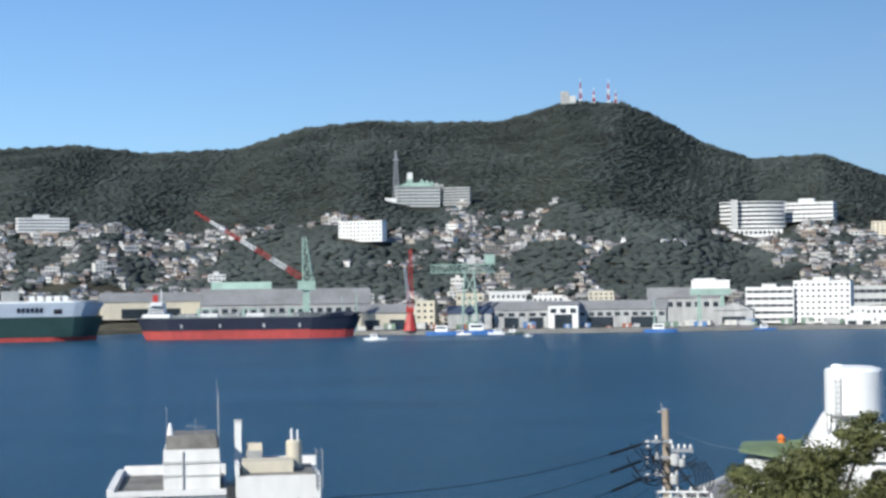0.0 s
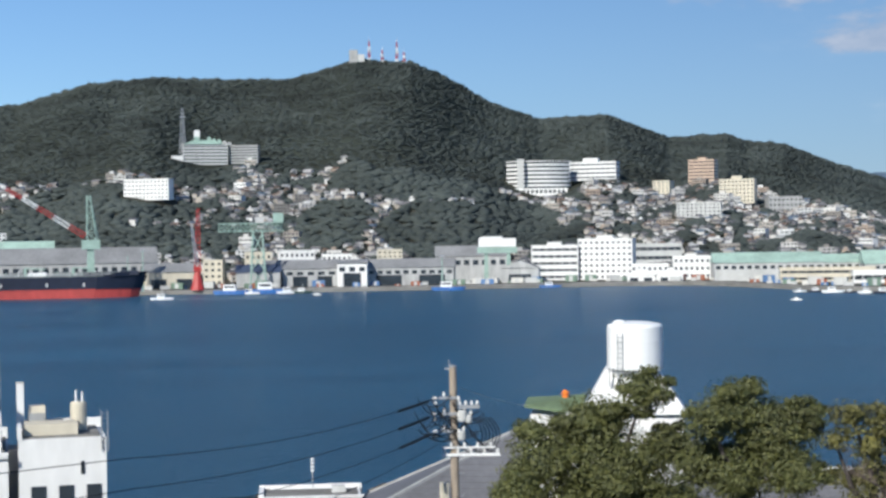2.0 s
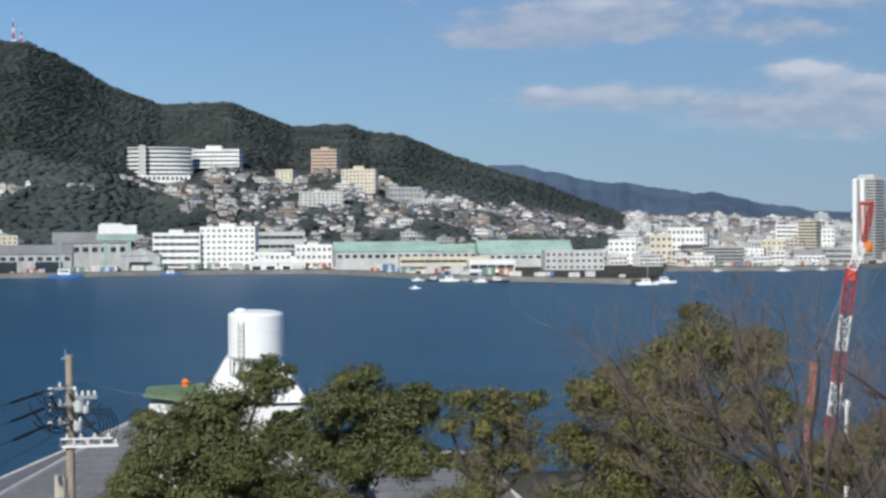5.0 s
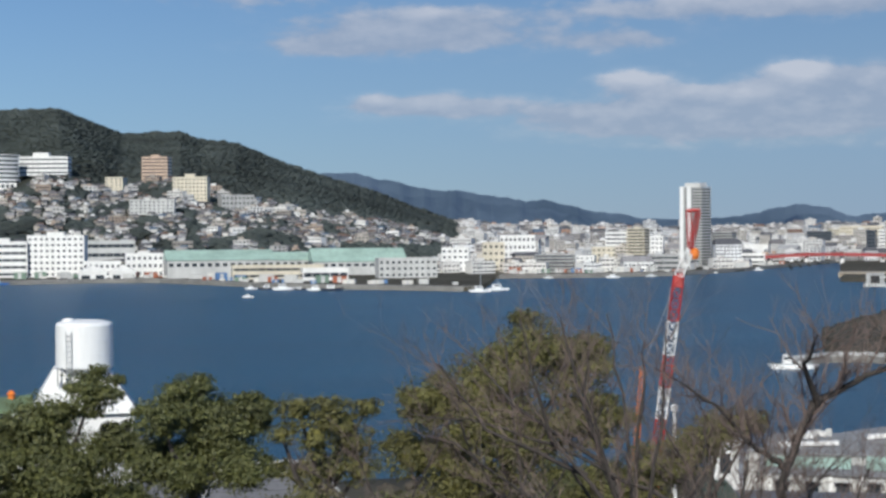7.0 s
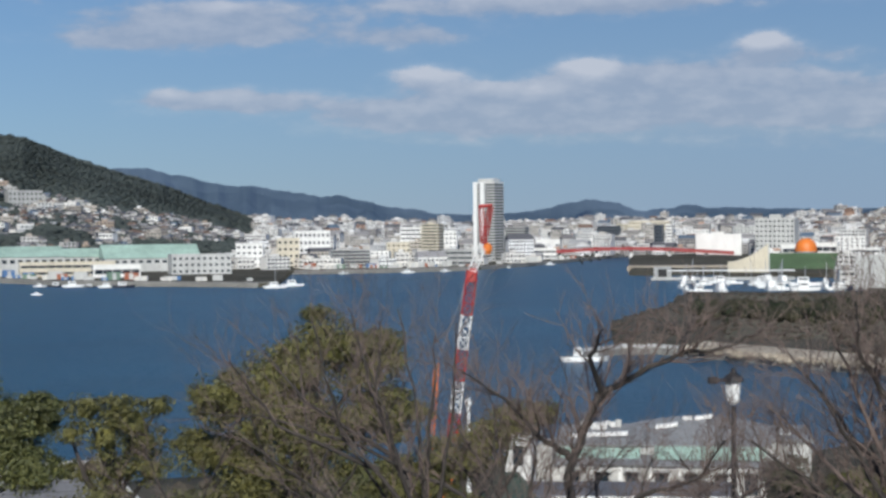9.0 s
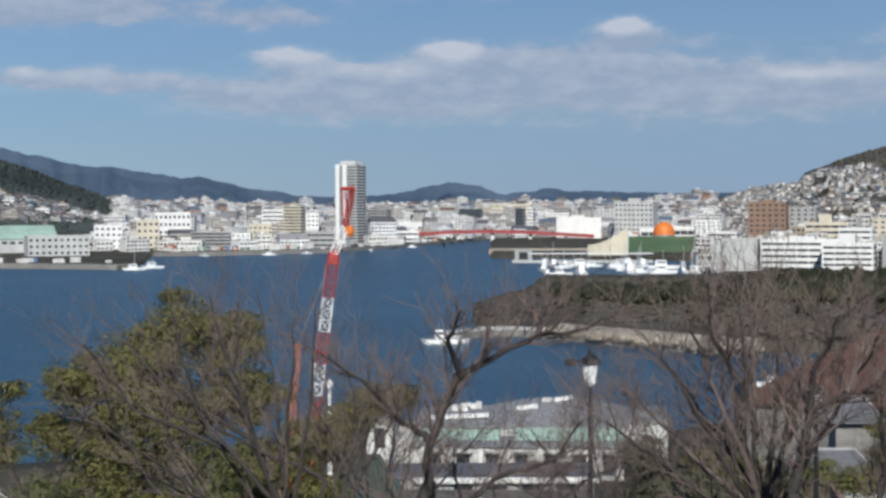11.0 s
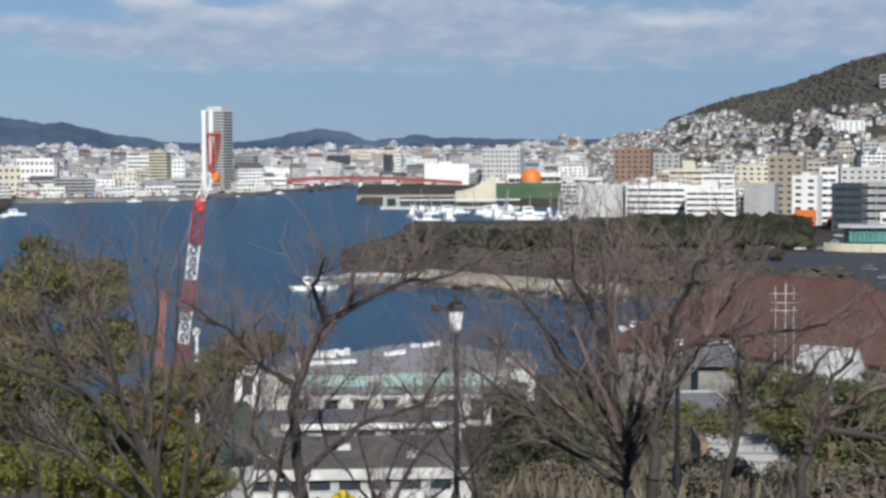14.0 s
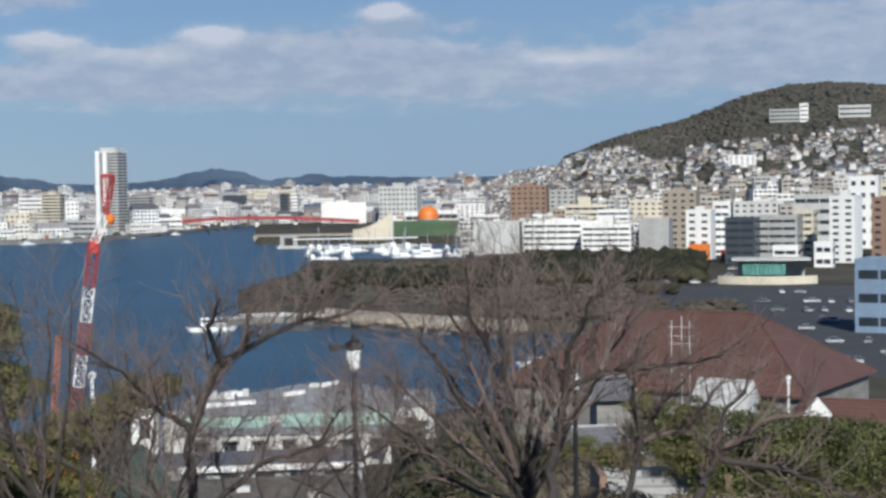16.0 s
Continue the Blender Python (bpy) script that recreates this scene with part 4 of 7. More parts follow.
building("department_store", "broad cream store building", 40.0, 2500, 60, 24, 42, -6, 5, CREAM, window="grid")
building("dark_office_tower", "dark office tower beside a white one", 40.3, 2000, 10, 12, 37, -10, 8, DARK_WALL)
building("white_office_tower", "narrow white office tower", 40.66, 2010, 7, 12, 37.5, -10, 8, WHITE)
building("glass_office", "blue-green glass office block", 38.6, 2400, 34, 20, 35, 0, 6, DARK_WALL)
building("hotel_block", "tall grey-white hotel with three piers", 44.25, 1710, 40, 20, 43, -14, 8, LIGHT_GREY, window="grid", penthouse=4)
building("white_depot", "white depot beside the orange tank", 45.9, 1420, 18, 14, 22, -6, 2, WHITE)
building("white_depot", "white depot with plain walls", 44.7, 1440, 14, 14, 20, -6, 2, WHITE)
building("white_store", "broad white round-shouldered store", 42.3, 1880, 50, 26, 26, 0, 3, WHITE, window="none", penthouse=3)
building("brown_block", "red-brown tiled apartment building", 48.7, 1300, 28, 18, 42, -8, 9, BROWN_WALL, window="grid", penthouse=2)
building("grey_block", "grey apartment building on the slope", 49.85, 1310, 20, 14, 38, -8, 7, GREY, window="grid")
building("cream_block", "cream stepped building below the slope", 50.6, 1220, 30, 14, 27, 0, 4, CREAM, penthouse=6)
building("ferry_terminal", "long grey-white terminal with ribbon windows", 47.7, 960, 26, 30, 20.5, -10, 4, LIGHT_GREY, window="none")
building("ferry_terminal", "long white office with ribbon windows", 49.9, 950, 46, 24, 20.5, -6, 5, WHITE, penthouse=2)
building("ferry_terminal", "white office with bright horizontal bands", 51.35, 925, 27, 20, 19, -6, 5, WHITE, penthouse=5)
building("ferry_terminal", "grey concrete hall beside the white offices", 53.0, 930, 16, 24, 22, -6, 1, GREY, window="none")
building("office_block", "brown-grey office block with window grid", 53.85, 1000, 20, 16, 37, -10, 9, material("taupe_tiles", (0.33, 0.28, 0.22), 0.7, grain=1.0), window="grid", penthouse=2)
building("office_block", "narrow white office building", 54.5, 850, 12.5, 12, 27.5, -12, 7, WHITE, window="grid", penthouse=2)
building("shop", "orange-fronted shop at street level", 54.45, 838, 9.5, 6, 10.5, -8, 1, ORANGE, category="shop")
building("shop", "red-signed low shop on the street", 55.5, 838, 9, 6, 7.5, -8, 1, RED, category="shop")
building("dark_office", "dark glazed office with pale floor bands", 55.9, 800, 14, 16, 24.5, -10, 6, DARK_WALL)
building("grey_office", "grey office with two dark shafts", 57.1, 812, 20, 16, 25, -10, 6, GREY)
building("white_shop", "small white shop building", 57.35, 760, 11, 9, 12.5, -8, 2, WHITE)
building("white_tower", "tall white hotel with narrow windows", 59.3, 805, 12, 13, 34, -16, 10, WHITE, window="grid", penthouse=3)
building("ochre_block", "ochre concrete office slab with dark bands", 58.0, 840, 9, 12, 27, -10, 7, CREAM)
building("white_annex", "white cube beside the tall hotel", 58.6, 760, 8, 8, 14, -8, 2, WHITE)
building("red_block", "red-brown tower among white blocks", 60.6, 850, 12, 12, 33, -10, 8, BROWN_WALL, window="grid")
building("blue_hall", "blue-grey clad hall with long bands", 60.6, 430, 12, 16, 21, -12, 3, BLUE_WALL)
building("hill_school", "white school buildings near the hilltop", 57.3, 2010, 34, 14, 128, 0, 3, GREY, foot=114)
building("hill_school", "bright white stair block of the hill school", 57.95, 2005, 10, 12, 134, 0, 4, WHITE, foot=113)
building("hill_school", "long pale building near the hilltop", 59.6, 2010, 36, 12, 131, 0, 2, LIGHT_GREY, foot=118)
building("hill_flats", "white flats on the eastern slope", 55.9, 1500, 24, 12, 66, 0, 4, WHITE, window="grid", foot=56)
for k, (a, dd, w, top, wall) in enumerate([(51.6, 1150, 22, 24, WHITE), (52.7, 1180, 24, 30, CREAM), (55.2, 900, 9, 31, WHITE), (56.3, 1000, 26, 30, LIGHT_GREY), (58.3, 980, 22, 34, LIGHT_GREY), (59.9, 980, 16, 44, WHITE), (60.9, 1000, 16, 40, CREAM),
                                           (46.6, 1500, 26, 26, WHITE), (47.2, 1250, 22, 20, WHITE), (41.6, 2150, 30, 30, WHITE), (39.2, 2600, 30, 38, CREAM), (43.3, 2200, 40, 34, LIGHT_GREY), (36.8, 2400, 40, 30, WHITE), (33.0, 1800, 26, 32, WHITE), (31.9, 1900, 30, 36, WHITE)]):
    building("town_block", "pale concrete town block with window rows", a, dd, w, 13, top, -12 + 6 * (k % 4), 5 + k % 4, wall, window="grid" if k % 2 else "ribbon")


def orange_tank():
    t = thing("gas_holder", facing(45.2, 1400, gz(45.2, 1400)), "round bright orange gas holder", "tank")
    KEEP_OUT.append((at(45.2, 1400), 14))
    b = Build().lathe([(8.2, 0), (8.8, 8), (8.9, 14), (8.2, 18), (6, 21), (3, 22.6), (0.3, 23)], 20)
    b.smooth = True
    part("shell", b, ORANGE, t)
    part("collar", Build().lathe([(9.3, 0), (9.3, 1.2)], 20), STEEL, t).location.z = 11


def green_bank():
    t = thing("grass_roof_hall", facing(45.5, 1340, 2.6), "long low hall under a sloping grass roof", "building")
    KEEP_OUT.append((at(45.5, 1340), 40))
    b = Build()
    b.hexa([(-36, -20, 0), (36, -20, 0), (36, 20, 0), (-36, 20, 0), (-36, -18, 1), (36, -18, 1), (36, 20, 12), (-36, 20, 12)])
    part("grass_roof", b, LAWN, t)


def slanted_hall():
    t = thing("slanted_hall", facing(43.3, 1240, 2.6), "pale concrete hall with a rising curved roofline", "building")
    KEEP_OUT.append((at(43.3, 1240), 22))
    b, n = Build(), 8
    for i in range(n):
        a, c = i / n, (i + 1) / n
        za, zc = 8 + 13 * a ** 1.8, 8 + 13 * c ** 1.8
        b.hexa([(-15 + 29 * a, -6, 0), (-15 + 29 * c, -6, 0), (-15 + 29 * c, 8, 0), (-15 + 29 * a, 8, 0), (-15 + 29 * a, -6, za), (-15 + 29 * c, -6, zc), (-15 + 29 * c, 8, zc), (-15 + 29 * a, 8, za)])
    part("wall", b, CREAM, t)
    part("fin", Build().box(14, 15, -8, 9, 0, 22.5), LIGHT_GREY, t)


orange_tank(), green_bank(), slanted_hall()


def red_bridge():
    t = thing("bridge", facing(39.1, 1850, 0, 0), "long red steel girder bridge across the bay head", "bridge")
    spans = [(-104, 6.5), (-70, 9.5), (-30, 11.8), (8, 12.2), (50, 11), (90, 8.5), (120, 6.5)]
    for (x0, z0), (x1, z1) in zip(spans, spans[1:]):
        b = Build()
        b.hexa([(x0, -6, z0 - 2.6), (x1, -6, z1 - 2.6), (x1, 6, z1 - 2.6), (x0, 6, z0 - 2.6), (x0, -6, z0), (x1, -6, z1), (x1, 6, z1), (x0, 6, z0)])
        part("girder", b, BRIDGE_RED, t)
        b = Build()
        b.hexa([(x0, -6.6, z0 + 0.01), (x1, -6.6, z1 + 0.01), (x1, 6.6, z1 + 0.01), (x0, 6.6, z0 + 0.01), (x0, -6.6, z0 + 1), (x1, -6.6, z1 + 1), (x1, 6.6, z1 + 1), (x0, 6.6, z0 + 1)])
        part("rail", b, BRIDGE_RED, t)
    for x, z in spans:
        part("pier", Build().lathe([(3, -5), (2.4, 0), (2.0, z - 2.7)], 8, (x, 0, 0)), WHITE, t)


red_bridge()


# ---- masts and cranes ----
def summit_masts():
    z = gz(4.6, 2740)
    t = thing("summit_station", facing(4.45, 2735, z + 1), "grey relay station buildings on the summit", "building")
    part("block", Build().box(-16, -2, -6, 6, -8, 17), GREY, t)
    part("block", Build().box(-1.99, 9, -5, 5, -8, 10), LIGHT_GREY, t)
    part("dish", Build().lathe([(0.4, 0), (2.4, 0.8), (2.5, 1.2)], 10, (-12, 0, 17)), WHITE, t)
    for az, top, n in ((4.8, 36, 10), (5.75, 36, 10), (5.25, 22, 7), (6.0, 20, 6)):
        m = thing("relay_mast", facing(az, 2742, gz(az, 2742) - 2), "red and white lattice relay mast", "mast", "summit masts")
        for k in range(4):
            part("mast_section", Build().lattice((0, 0, top * k / 4), (0, 0, top * (k + 1) / 4), 5 - k, 4 - k, 3, 0.5), RED if k % 2 else WHITE_PAINT, m)
        part("antenna", Build().tube((0, 0, top), (0, 0, top + 7), 0.35), WHITE_PAINT, m)
        part("platform", Build().box(-2.6, 2.6, -2.6, 2.6, top * 0.55, top * 0.6), LIGHT_GREY, m)


def lattice_mast():
    t = thing("lattice_mast", facing(-1.58, 2050, gz(-1.58, 2050) - 1), "tall grey steel lattice mast on the slope", "mast")
    h = 203 - gz(-1.58, 2050)
    for k in range(5):
        part("mast_section", Build().lattice((0, 0, h * k / 5), (0, 0, h * (k + 1) / 5), 9 - 1.5 * k, 7.5 - 1.5 * k, 4, 0.45), STEEL, t)
    part("platform", Build().box(-4, 4, -4, 4, h * 0.8, h * 0.82), STEEL, t)


def dock_cranes():
    t = thing("derrick_crane", facing(-4.7, 1262, 3), "pale green dock crane with a red and white jib", "crane")
    part("column", Build().box(-3.2, 3.2, -3.2, 3.2, 0, 32, inset=0.7), CRANE_GREEN, t)
    part("machine_house", Build().box(-6.5, 7, -4, 5, 32.01, 39), CRANE_GREEN, t)
    part("a_frame", Build().lattice((1, 0, 39), (-1, 0, 72), 7, 2.5, 6, 0.55), CRANE_GREEN, t)
    part("backstay", Build().tube((6, 0, 39), (0, 0, 72), 0.4), CRANE_GREEN, t)
    a, b = Vector((-4, 0, 42)), Vector((-83, 0, 92))
    for k in range(7):
        part("jib_section", Build().lattice(a.lerp(b, k / 7), a.lerp(b, (k + 1) / 7), 3.8 - 0.36 * k, 3.44 - 0.36 * k, 5, 0.3), RED if k % 2 == 0 else WHITE_PAINT, t)
    t = thing("tower_crane", facing(-1.15, 1272, 3), "red jib crane on a tapering red base", "crane")
    part("base", Build().lathe([(5.4, 0), (4.0, 6), (2.2, 14)], 8), RED, t)
    part("cab", Build().box(-3, 3, -2.5, 2.5, 14.01, 18), RED, t)
    part("mast", Build().lattice((0, 0, 18), (1, 0, 62), 4.2, 1.8, 9, 0.3), RED, t)
    part("jib", Build().lattice((-1, -2, 22), (-4, -30, 50), 2.2, 1.0, 9, 0.25), WHITE_PAINT, t)
    t = thing("hammerhead_crane", facing(0.9, 1302, 3), "pale green hammerhead crane with a lattice boom", "crane")
    for x in (-6, 6):
        for y in (-6, 6):
            part("leg", Build().tube((x, y, 0), (x * 0.6, y * 0.6, 44), 0.9), CRANE_GREEN, t)
    for z0, z1 in ((2, 14), (14, 26), (26, 42)):
        k0, k1 = 1 - z0 / 110, 1 - z1 / 110
        part("brace", Build().tube((-6 * k0, -6 * k0, z0), (6 * k1, -6 * k1, z1), 0.5).tube((6 * k0, -6 * k0, z0), (-6 * k1, -6 * k1, z1), 0.5), CRANE_GREEN, t)
    part("boom", Build().lattice((-30, 0, 47), (20, 0, 47), 6, 6, 12, 0.6), CRANE_GREEN, t)
    part("counterweight", Build().box(12, 20, -4, 4, 50.5, 58), CRANE_GREEN, t)
    part("hoist_house", Build().box(-2, 5, -4, 4, 50.5, 55), LIGHT_GREY, t)
    t = thing("portal_crane", facing(9.1, 1345, 3), "grey portal crane with a wide white cabin", "crane")
    for x in (-9, 9):
        part("leg", Build().box(x - 2, x + 2, -5, 5, 0, 24, inset=0.5), CRANE_GREEN, t)
    part("girder", Build().box(-16, 16, -6, 6, 24.01, 29), CRANE_GREEN, t)
    part("cabin", Build().box(-15, 15, -6.5, 6.5, 29.01, 36), WHITE, t)
    for az, h in ((-2.98, 30), (7.2, 22)):
        t = thing("lamp_mast", facing(az, 1275, 3), "slim pale steel light mast on the quay", "mast")
        part("shaft", Build().tube((0, 0, 0), (0, 0, h), 0.9, 0.5), CRANE_GREEN, t)
        part("head", Build().box(-2, 2, -1, 1, h + 0.01, h + 1.5), STEEL, t)


summit_masts(), lattice_mast(), dock_cranes()


# ---- ships and boats ----
def hull(length, beam, z0, z1, bow=0.2, stern=0.05, rake=6.0, counter=1.0):
    """A ship's side between two levels; the bow points to local -x or +x by the caller's turn."""
    b, n = Build(), 24
    rows = []
    for z in (z0, z1):
        f = (z - z0) / (z1 - z0)
        pts = []
        for i in range(n + 1):
            s = i / n
            x = -length / 2 + length * s + (rake * f if s > 0.5 else -counter * f) * abs(2 * s - 1) ** 3
            half = beam / 2 * min(1.0, (1 - s) / bow if s > 1 - bow else 1.0) ** 0.6 * min(1.0, 0.55 + 0.45 * s / stern if s < stern else 1.0)
            pts.append((x, half, z))
        rows.append([(x, -h, z) for x, h, z in pts] + [(x, h, z) for x, h, z in reversed(pts)])
    m = len(rows[0])
    b.v = rows[0] + rows[1]
    for i in range(m):
        j = (i + 1) % m
        b.f.append((i, j, m + j, m + i))
        b.m.append(0)
    b.f += [tuple(reversed(range(m))), tuple(m + i for i in range(m))]
    b.m += [0, 0]
    return b


def tanker():
    t = thing("bulk_carrier", facing(-6.62, 1243, 0, -3), "navy and red bulk carrier moored at the yard", "ship")
    part("lower_hull", hull(150, 25, -2, 6.3, rake=2.5, counter=3.5, stern=0.1), HULL_RED, t, "red antifouling paint")
    part("upper_hull", hull(155.5, 25.4, 6.304, 15.5, rake=4.5, counter=4.5, stern=0.1), NAVY, t, "dark navy topsides")
    part("deck", hull(160, 24.6, 15.504, 16.2, rake=2, stern=0.1), DECK, t)
    part("forecastle", Build().box(62, 76, -8, 8, 16.2, 19.2, inset=0.6), NAVY, t)
    part("accommodation", Build().box(-74, -62, -10, 10, 16.2, 25, inset=0.4), WHITE_PAINT, t)
    part("bridge_deck", Build().box(-72, -63, -12, 12, 25.01, 27.5), WHITE_PAINT, t)
    part("poop", Build().box(-78, -58, -11.5, 11.5, 16.2, 18.6, inset=0.3), WHITE_PAINT, t)
    for k in range(3):
        part("window_band", Build().box(-73.4, -62.6, -10.2, -9.6, 19.2 + k * 1.9, 20.0 + k * 1.9), GLASS, t)
    part("bulwark", hull(44, 23, 15.52, 18.4, bow=0.45, rake=4.5), NAVY, t).location.x = 57
    for k in range(12):
        part("deck_pipe", Build().tube((-54 + k * 9, -11, 16.21), (-54 + k * 9, -11, 18.2 + k % 3), 0.25), WHITE_PAINT if k % 2 else CRANE_GREEN, t)
    part("deck_rail", Build().tube((-57, -11.8, 17.6), (56, -11.8, 17.6), 0.18).tube((-57, -11.8, 16.9), (56, -11.8, 16.9), 0.12), LIGHT_GREY, t)
    part("funnel", Build().box(-71, -67.5, -2.5, 2.5, 27.51, 33), RED, t, "red funnel")
    part("mast", Build().tube((-65, 0, 27.5), (-65, 0, 37), 0.4), WHITE_PAINT, t)
    part("foremast", Build().tube((68, 0, 19), (68, 0, 30), 0.4), CRANE_GREEN, t)
    for i, x in enumerate((-46, -30, -13, 4, 21, 38, 54)):
        part("hatch_cover", Build().box(x - 6.5, x + 6.5, -9, 9, 16.21, 18.6, inset=0.3), DECK if i not in (1, 3) else WHITE_PAINT, t)
    for i, x in enumerate((-38, -5, 29)):
        part("deck_crane", Build().box(x - 1, x + 1, -1, 1, 16.21, 22).tube((x, 0, 22), (x + 14, 0, 21), 0.5), CRANE_GREEN, t)
    b = Build()
    for k in range(7):
        b.box(57 + k * 1.5, 58 + k * 1.5, -8.4 + k * 0.32, -8 + k * 0.32, 12.2, 13.4)
    part("name_bars", b, WHITE_PAINT, t, "illegible pale lettering")
    part("waterline_stripe", hull(154.8, 25.46, 6.1, 6.6, rake=0.5, stern=0.1), HULL_RED, t)
    b = Build()
    for x in (-50, -22, 10, 36):
        b.box(x, x + 1.4, -13.0, -12.7, 8.5, 11)
    part("draught_marks", b, LIGHT_GREY, t)


def car_carrier():
    t = thing("car_carrier", facing(-15.2, 1262, 0, 2), "slab-sided car carrier, green below and pale blue above", "ship")
    part("lower_hull", hull(150, 28, -2, 3.2, rake=1.5), HULL_RED, t)
    part("green_hull", hull(152, 28.4, 3.204, 18, bow=0.12, rake=5), HULL_GREEN, t)
    part("upper_hull", hull(152.5, 28.4, 18.004, 28, bow=0.1, rake=6), HULL_GREY, t)
    part("top_deck", hull(151, 27.6, 28.004, 29.5, bow=0.1, rake=5), WHITE_PAINT, t)
    part("deck_house", Build().box(8, 20, -11, 11, 29.51, 37), GREY, t)
    for x in (-4, 27, 33, 39, 45, 51):
        part("ventilator", Build().box(x, x + 4, -9, -4, 29.51, 33.2), WHITE_PAINT, t)
    b = Build()
    for k in range(6):
        b.box(18 + k * 3.2, 20.4 + k * 3.2, -14.5, -14.25, 21, 24.6)
    part("name_bars", b, NAVY, t, "dark lettering reduced to bars")
    part("side_door", Build().box(44, 50, -14.5, -14.25, 20, 23.5), BLACK, t)


def boat(name, label, az, d, length, mat, house=True, turn=0.0, mast=0.0, z=0.0, group="moored boats"):
    t = thing(name, facing(az, d, z, turn), label, "boat", group)
    part("hull", hull(length, length * 0.28, -0.4, length * 0.11, bow=0.45, rake=length * 0.06), mat, t)
    if house:
        part("wheelhouse", Build().box(-length * 0.25, length * 0.12, -length * 0.09, length * 0.09, length * 0.11 + 0.004, length * 0.28, inset=length * 0.015), WHITE_PAINT, t)
        part("window", Build().box(-length * 0.2, length * 0.08, -length * 0.095, -length * 0.08, length * 0.19, length * 0.24), GLASS, t)
    if mast:
        part("mast", Build().tube((0, 0, length * 0.11), (0, 0, mast), 0.12 + length * 0.006), STEEL, t)
    return t


tanker(), car_carrier()
boat("launch", "small white launch under way with a wake", -2.35, 1160, 15, WHITE_PAINT, mast=7)
wake = Build()
for k in range(6):
    wake.quad([(-9 - k * 13, -1.3 - k * 0.2, 0.12), (-9 - k * 13, 1.3 + k * 0.2, 0.12), (-20 - k * 13, 1.5 + k * 0.2, 0.12), (-20 - k * 13, -1.5 - k * 0.2, 0.12)])
part("foam_wake", wake, WHITE_PAINT, None)
bpy.data.objects["foam_wake"].matrix_basis = facing(-2.35, 1160, 0.0, 176)
tagged(bpy.data.objects["foam_wake"], "thin white wake trailing behind the launch", "wake")
for k, (az, d, ln, mat) in enumerate([(0.0, 1250, 26, BLUE), (1.2, 1252, 30, BLUE), (1.9, 1250, 16, WHITE_PAINT), (2.4, 1250, 14, HULL_GREEN), (7.4, 1262, 24, BLUE), (10.9, 1300, 16, BLUE), (0.6, 1248, 14, WHITE_PAINT)]):
    boat("workboat", "harbour workboat moored at the quay", az, d, ln, mat, turn=10 * (k % 3) - 10, mast=ln * 0.5)
boat("ferry", "white ferry at the end of the jetty", 27.75, 1095, 15, WHITE_PAINT, turn=20, mast=9)
boat("sailing_boat", "small pale boat with a tall mast", 27.15, 1068, 14, WHITE_PAINT, turn=10, mast=20)
for k in range(6):
    boat("workboat", "low dark workboat along the quay", 19.3 + k * 0.55, 1150 - k * 8, 8 + k % 3 * 3, NAVY if k % 2 else WHITE_PAINT, turn=8)
for k, (az, d, ln) in enumerate([(19.2, 1010, 6), (31.7, 1370, 11), (33.0, 1400, 9), (35.0, 1500, 11), (29.5, 1360, 7), (36.6, 1600, 10), (2.9, 1200, 6)]):
    boat("motor_boat", "small white motor boat on the bay", az, d, ln, WHITE_PAINT, turn=15 * (k % 3), mast=ln * 0.4)
for k in range(34):
    r = random.Random(100 + k)
    az, d = r.uniform(40.9, 46.9), r.choice((955, 985, 1020, 1060, 1095)) + r.uniform(-6, 6)
    boat("yacht", "white yacht moored in the basin", az, d, r.uniform(9, 20), WHITE_PAINT, turn=r.choice((-80, 10, 100)) + r.uniform(-8, 8), mast=r.choice((0, 12, 16)), group="yachts in the basin")


wake, wr = Build(), random.Random(17)
for k in range(70):
    f = k / 70
    a, d, w = -2.1 + 3.3 * f, 1161 + 26 * f, (0.8 + 1.6 * f) * wr.uniform(0.6, 1.3)
    x = wr.uniform(0.02, 0.045)
    wake.quad([at(a, d - w, 0.12), at(a + x, d - w * 0.7, 0.12), at(a + x, d + w * 0.8, 0.12), at(a, d + w, 0.12)])
tagged(part("wake", wake, material("white_foam", (0.62, 0.68, 0.72), 0.9, vary=0.3, grain=0.5)), "thin white wake trailing behind the launch", "foam", kind="stuff")
for k, (az, d, ln) in enumerate(((48.9, 372, 8), (49.5, 380, 6), (50.1, 366, 9), (50.7, 385, 7), (51.2, 378, 6), (50.4, 398, 7))):
    boat("motor_boat", "white motor boat moored in the inlet", az, d, ln, WHITE_PAINT, turn=25 * (k % 3) - 20, mast=ln * (0.3 if k % 2 else 0.8))


def floating_pier():
    t = thing("pier", facing(40.9, 1170, 0), "white roofed ferry pier with dark portal", "pier")
    part("pontoon", Build().box(-18, 80, -6, 6, -1, 1.6), LIGHT_GREY, t)
    part("roof", Build().box(-10, 80, -5, 5, 6, 6.6), WHITE_PAINT, t)
    for x in range(-8, 80, 11):
        part("post", Build().tube((x, -4, 1.6), (x, -4, 6), 0.3), STEEL, t)
    part("portal", Build().box(-16, -4, -5, 5, 1.61, 9), GREY, t)
    part("portal_opening", Build().box(-13, -7, -5.1, -4.9, 2.2, 7.4), BLACK, t)
    t = thing("wharf", facing(40.3, 1380, 0), "long concrete wharf below the bridge", "wharf")
    part("deck", Build().box(-26, 60, -10, 30, -2, 4), SAND, t)


floating_pier()


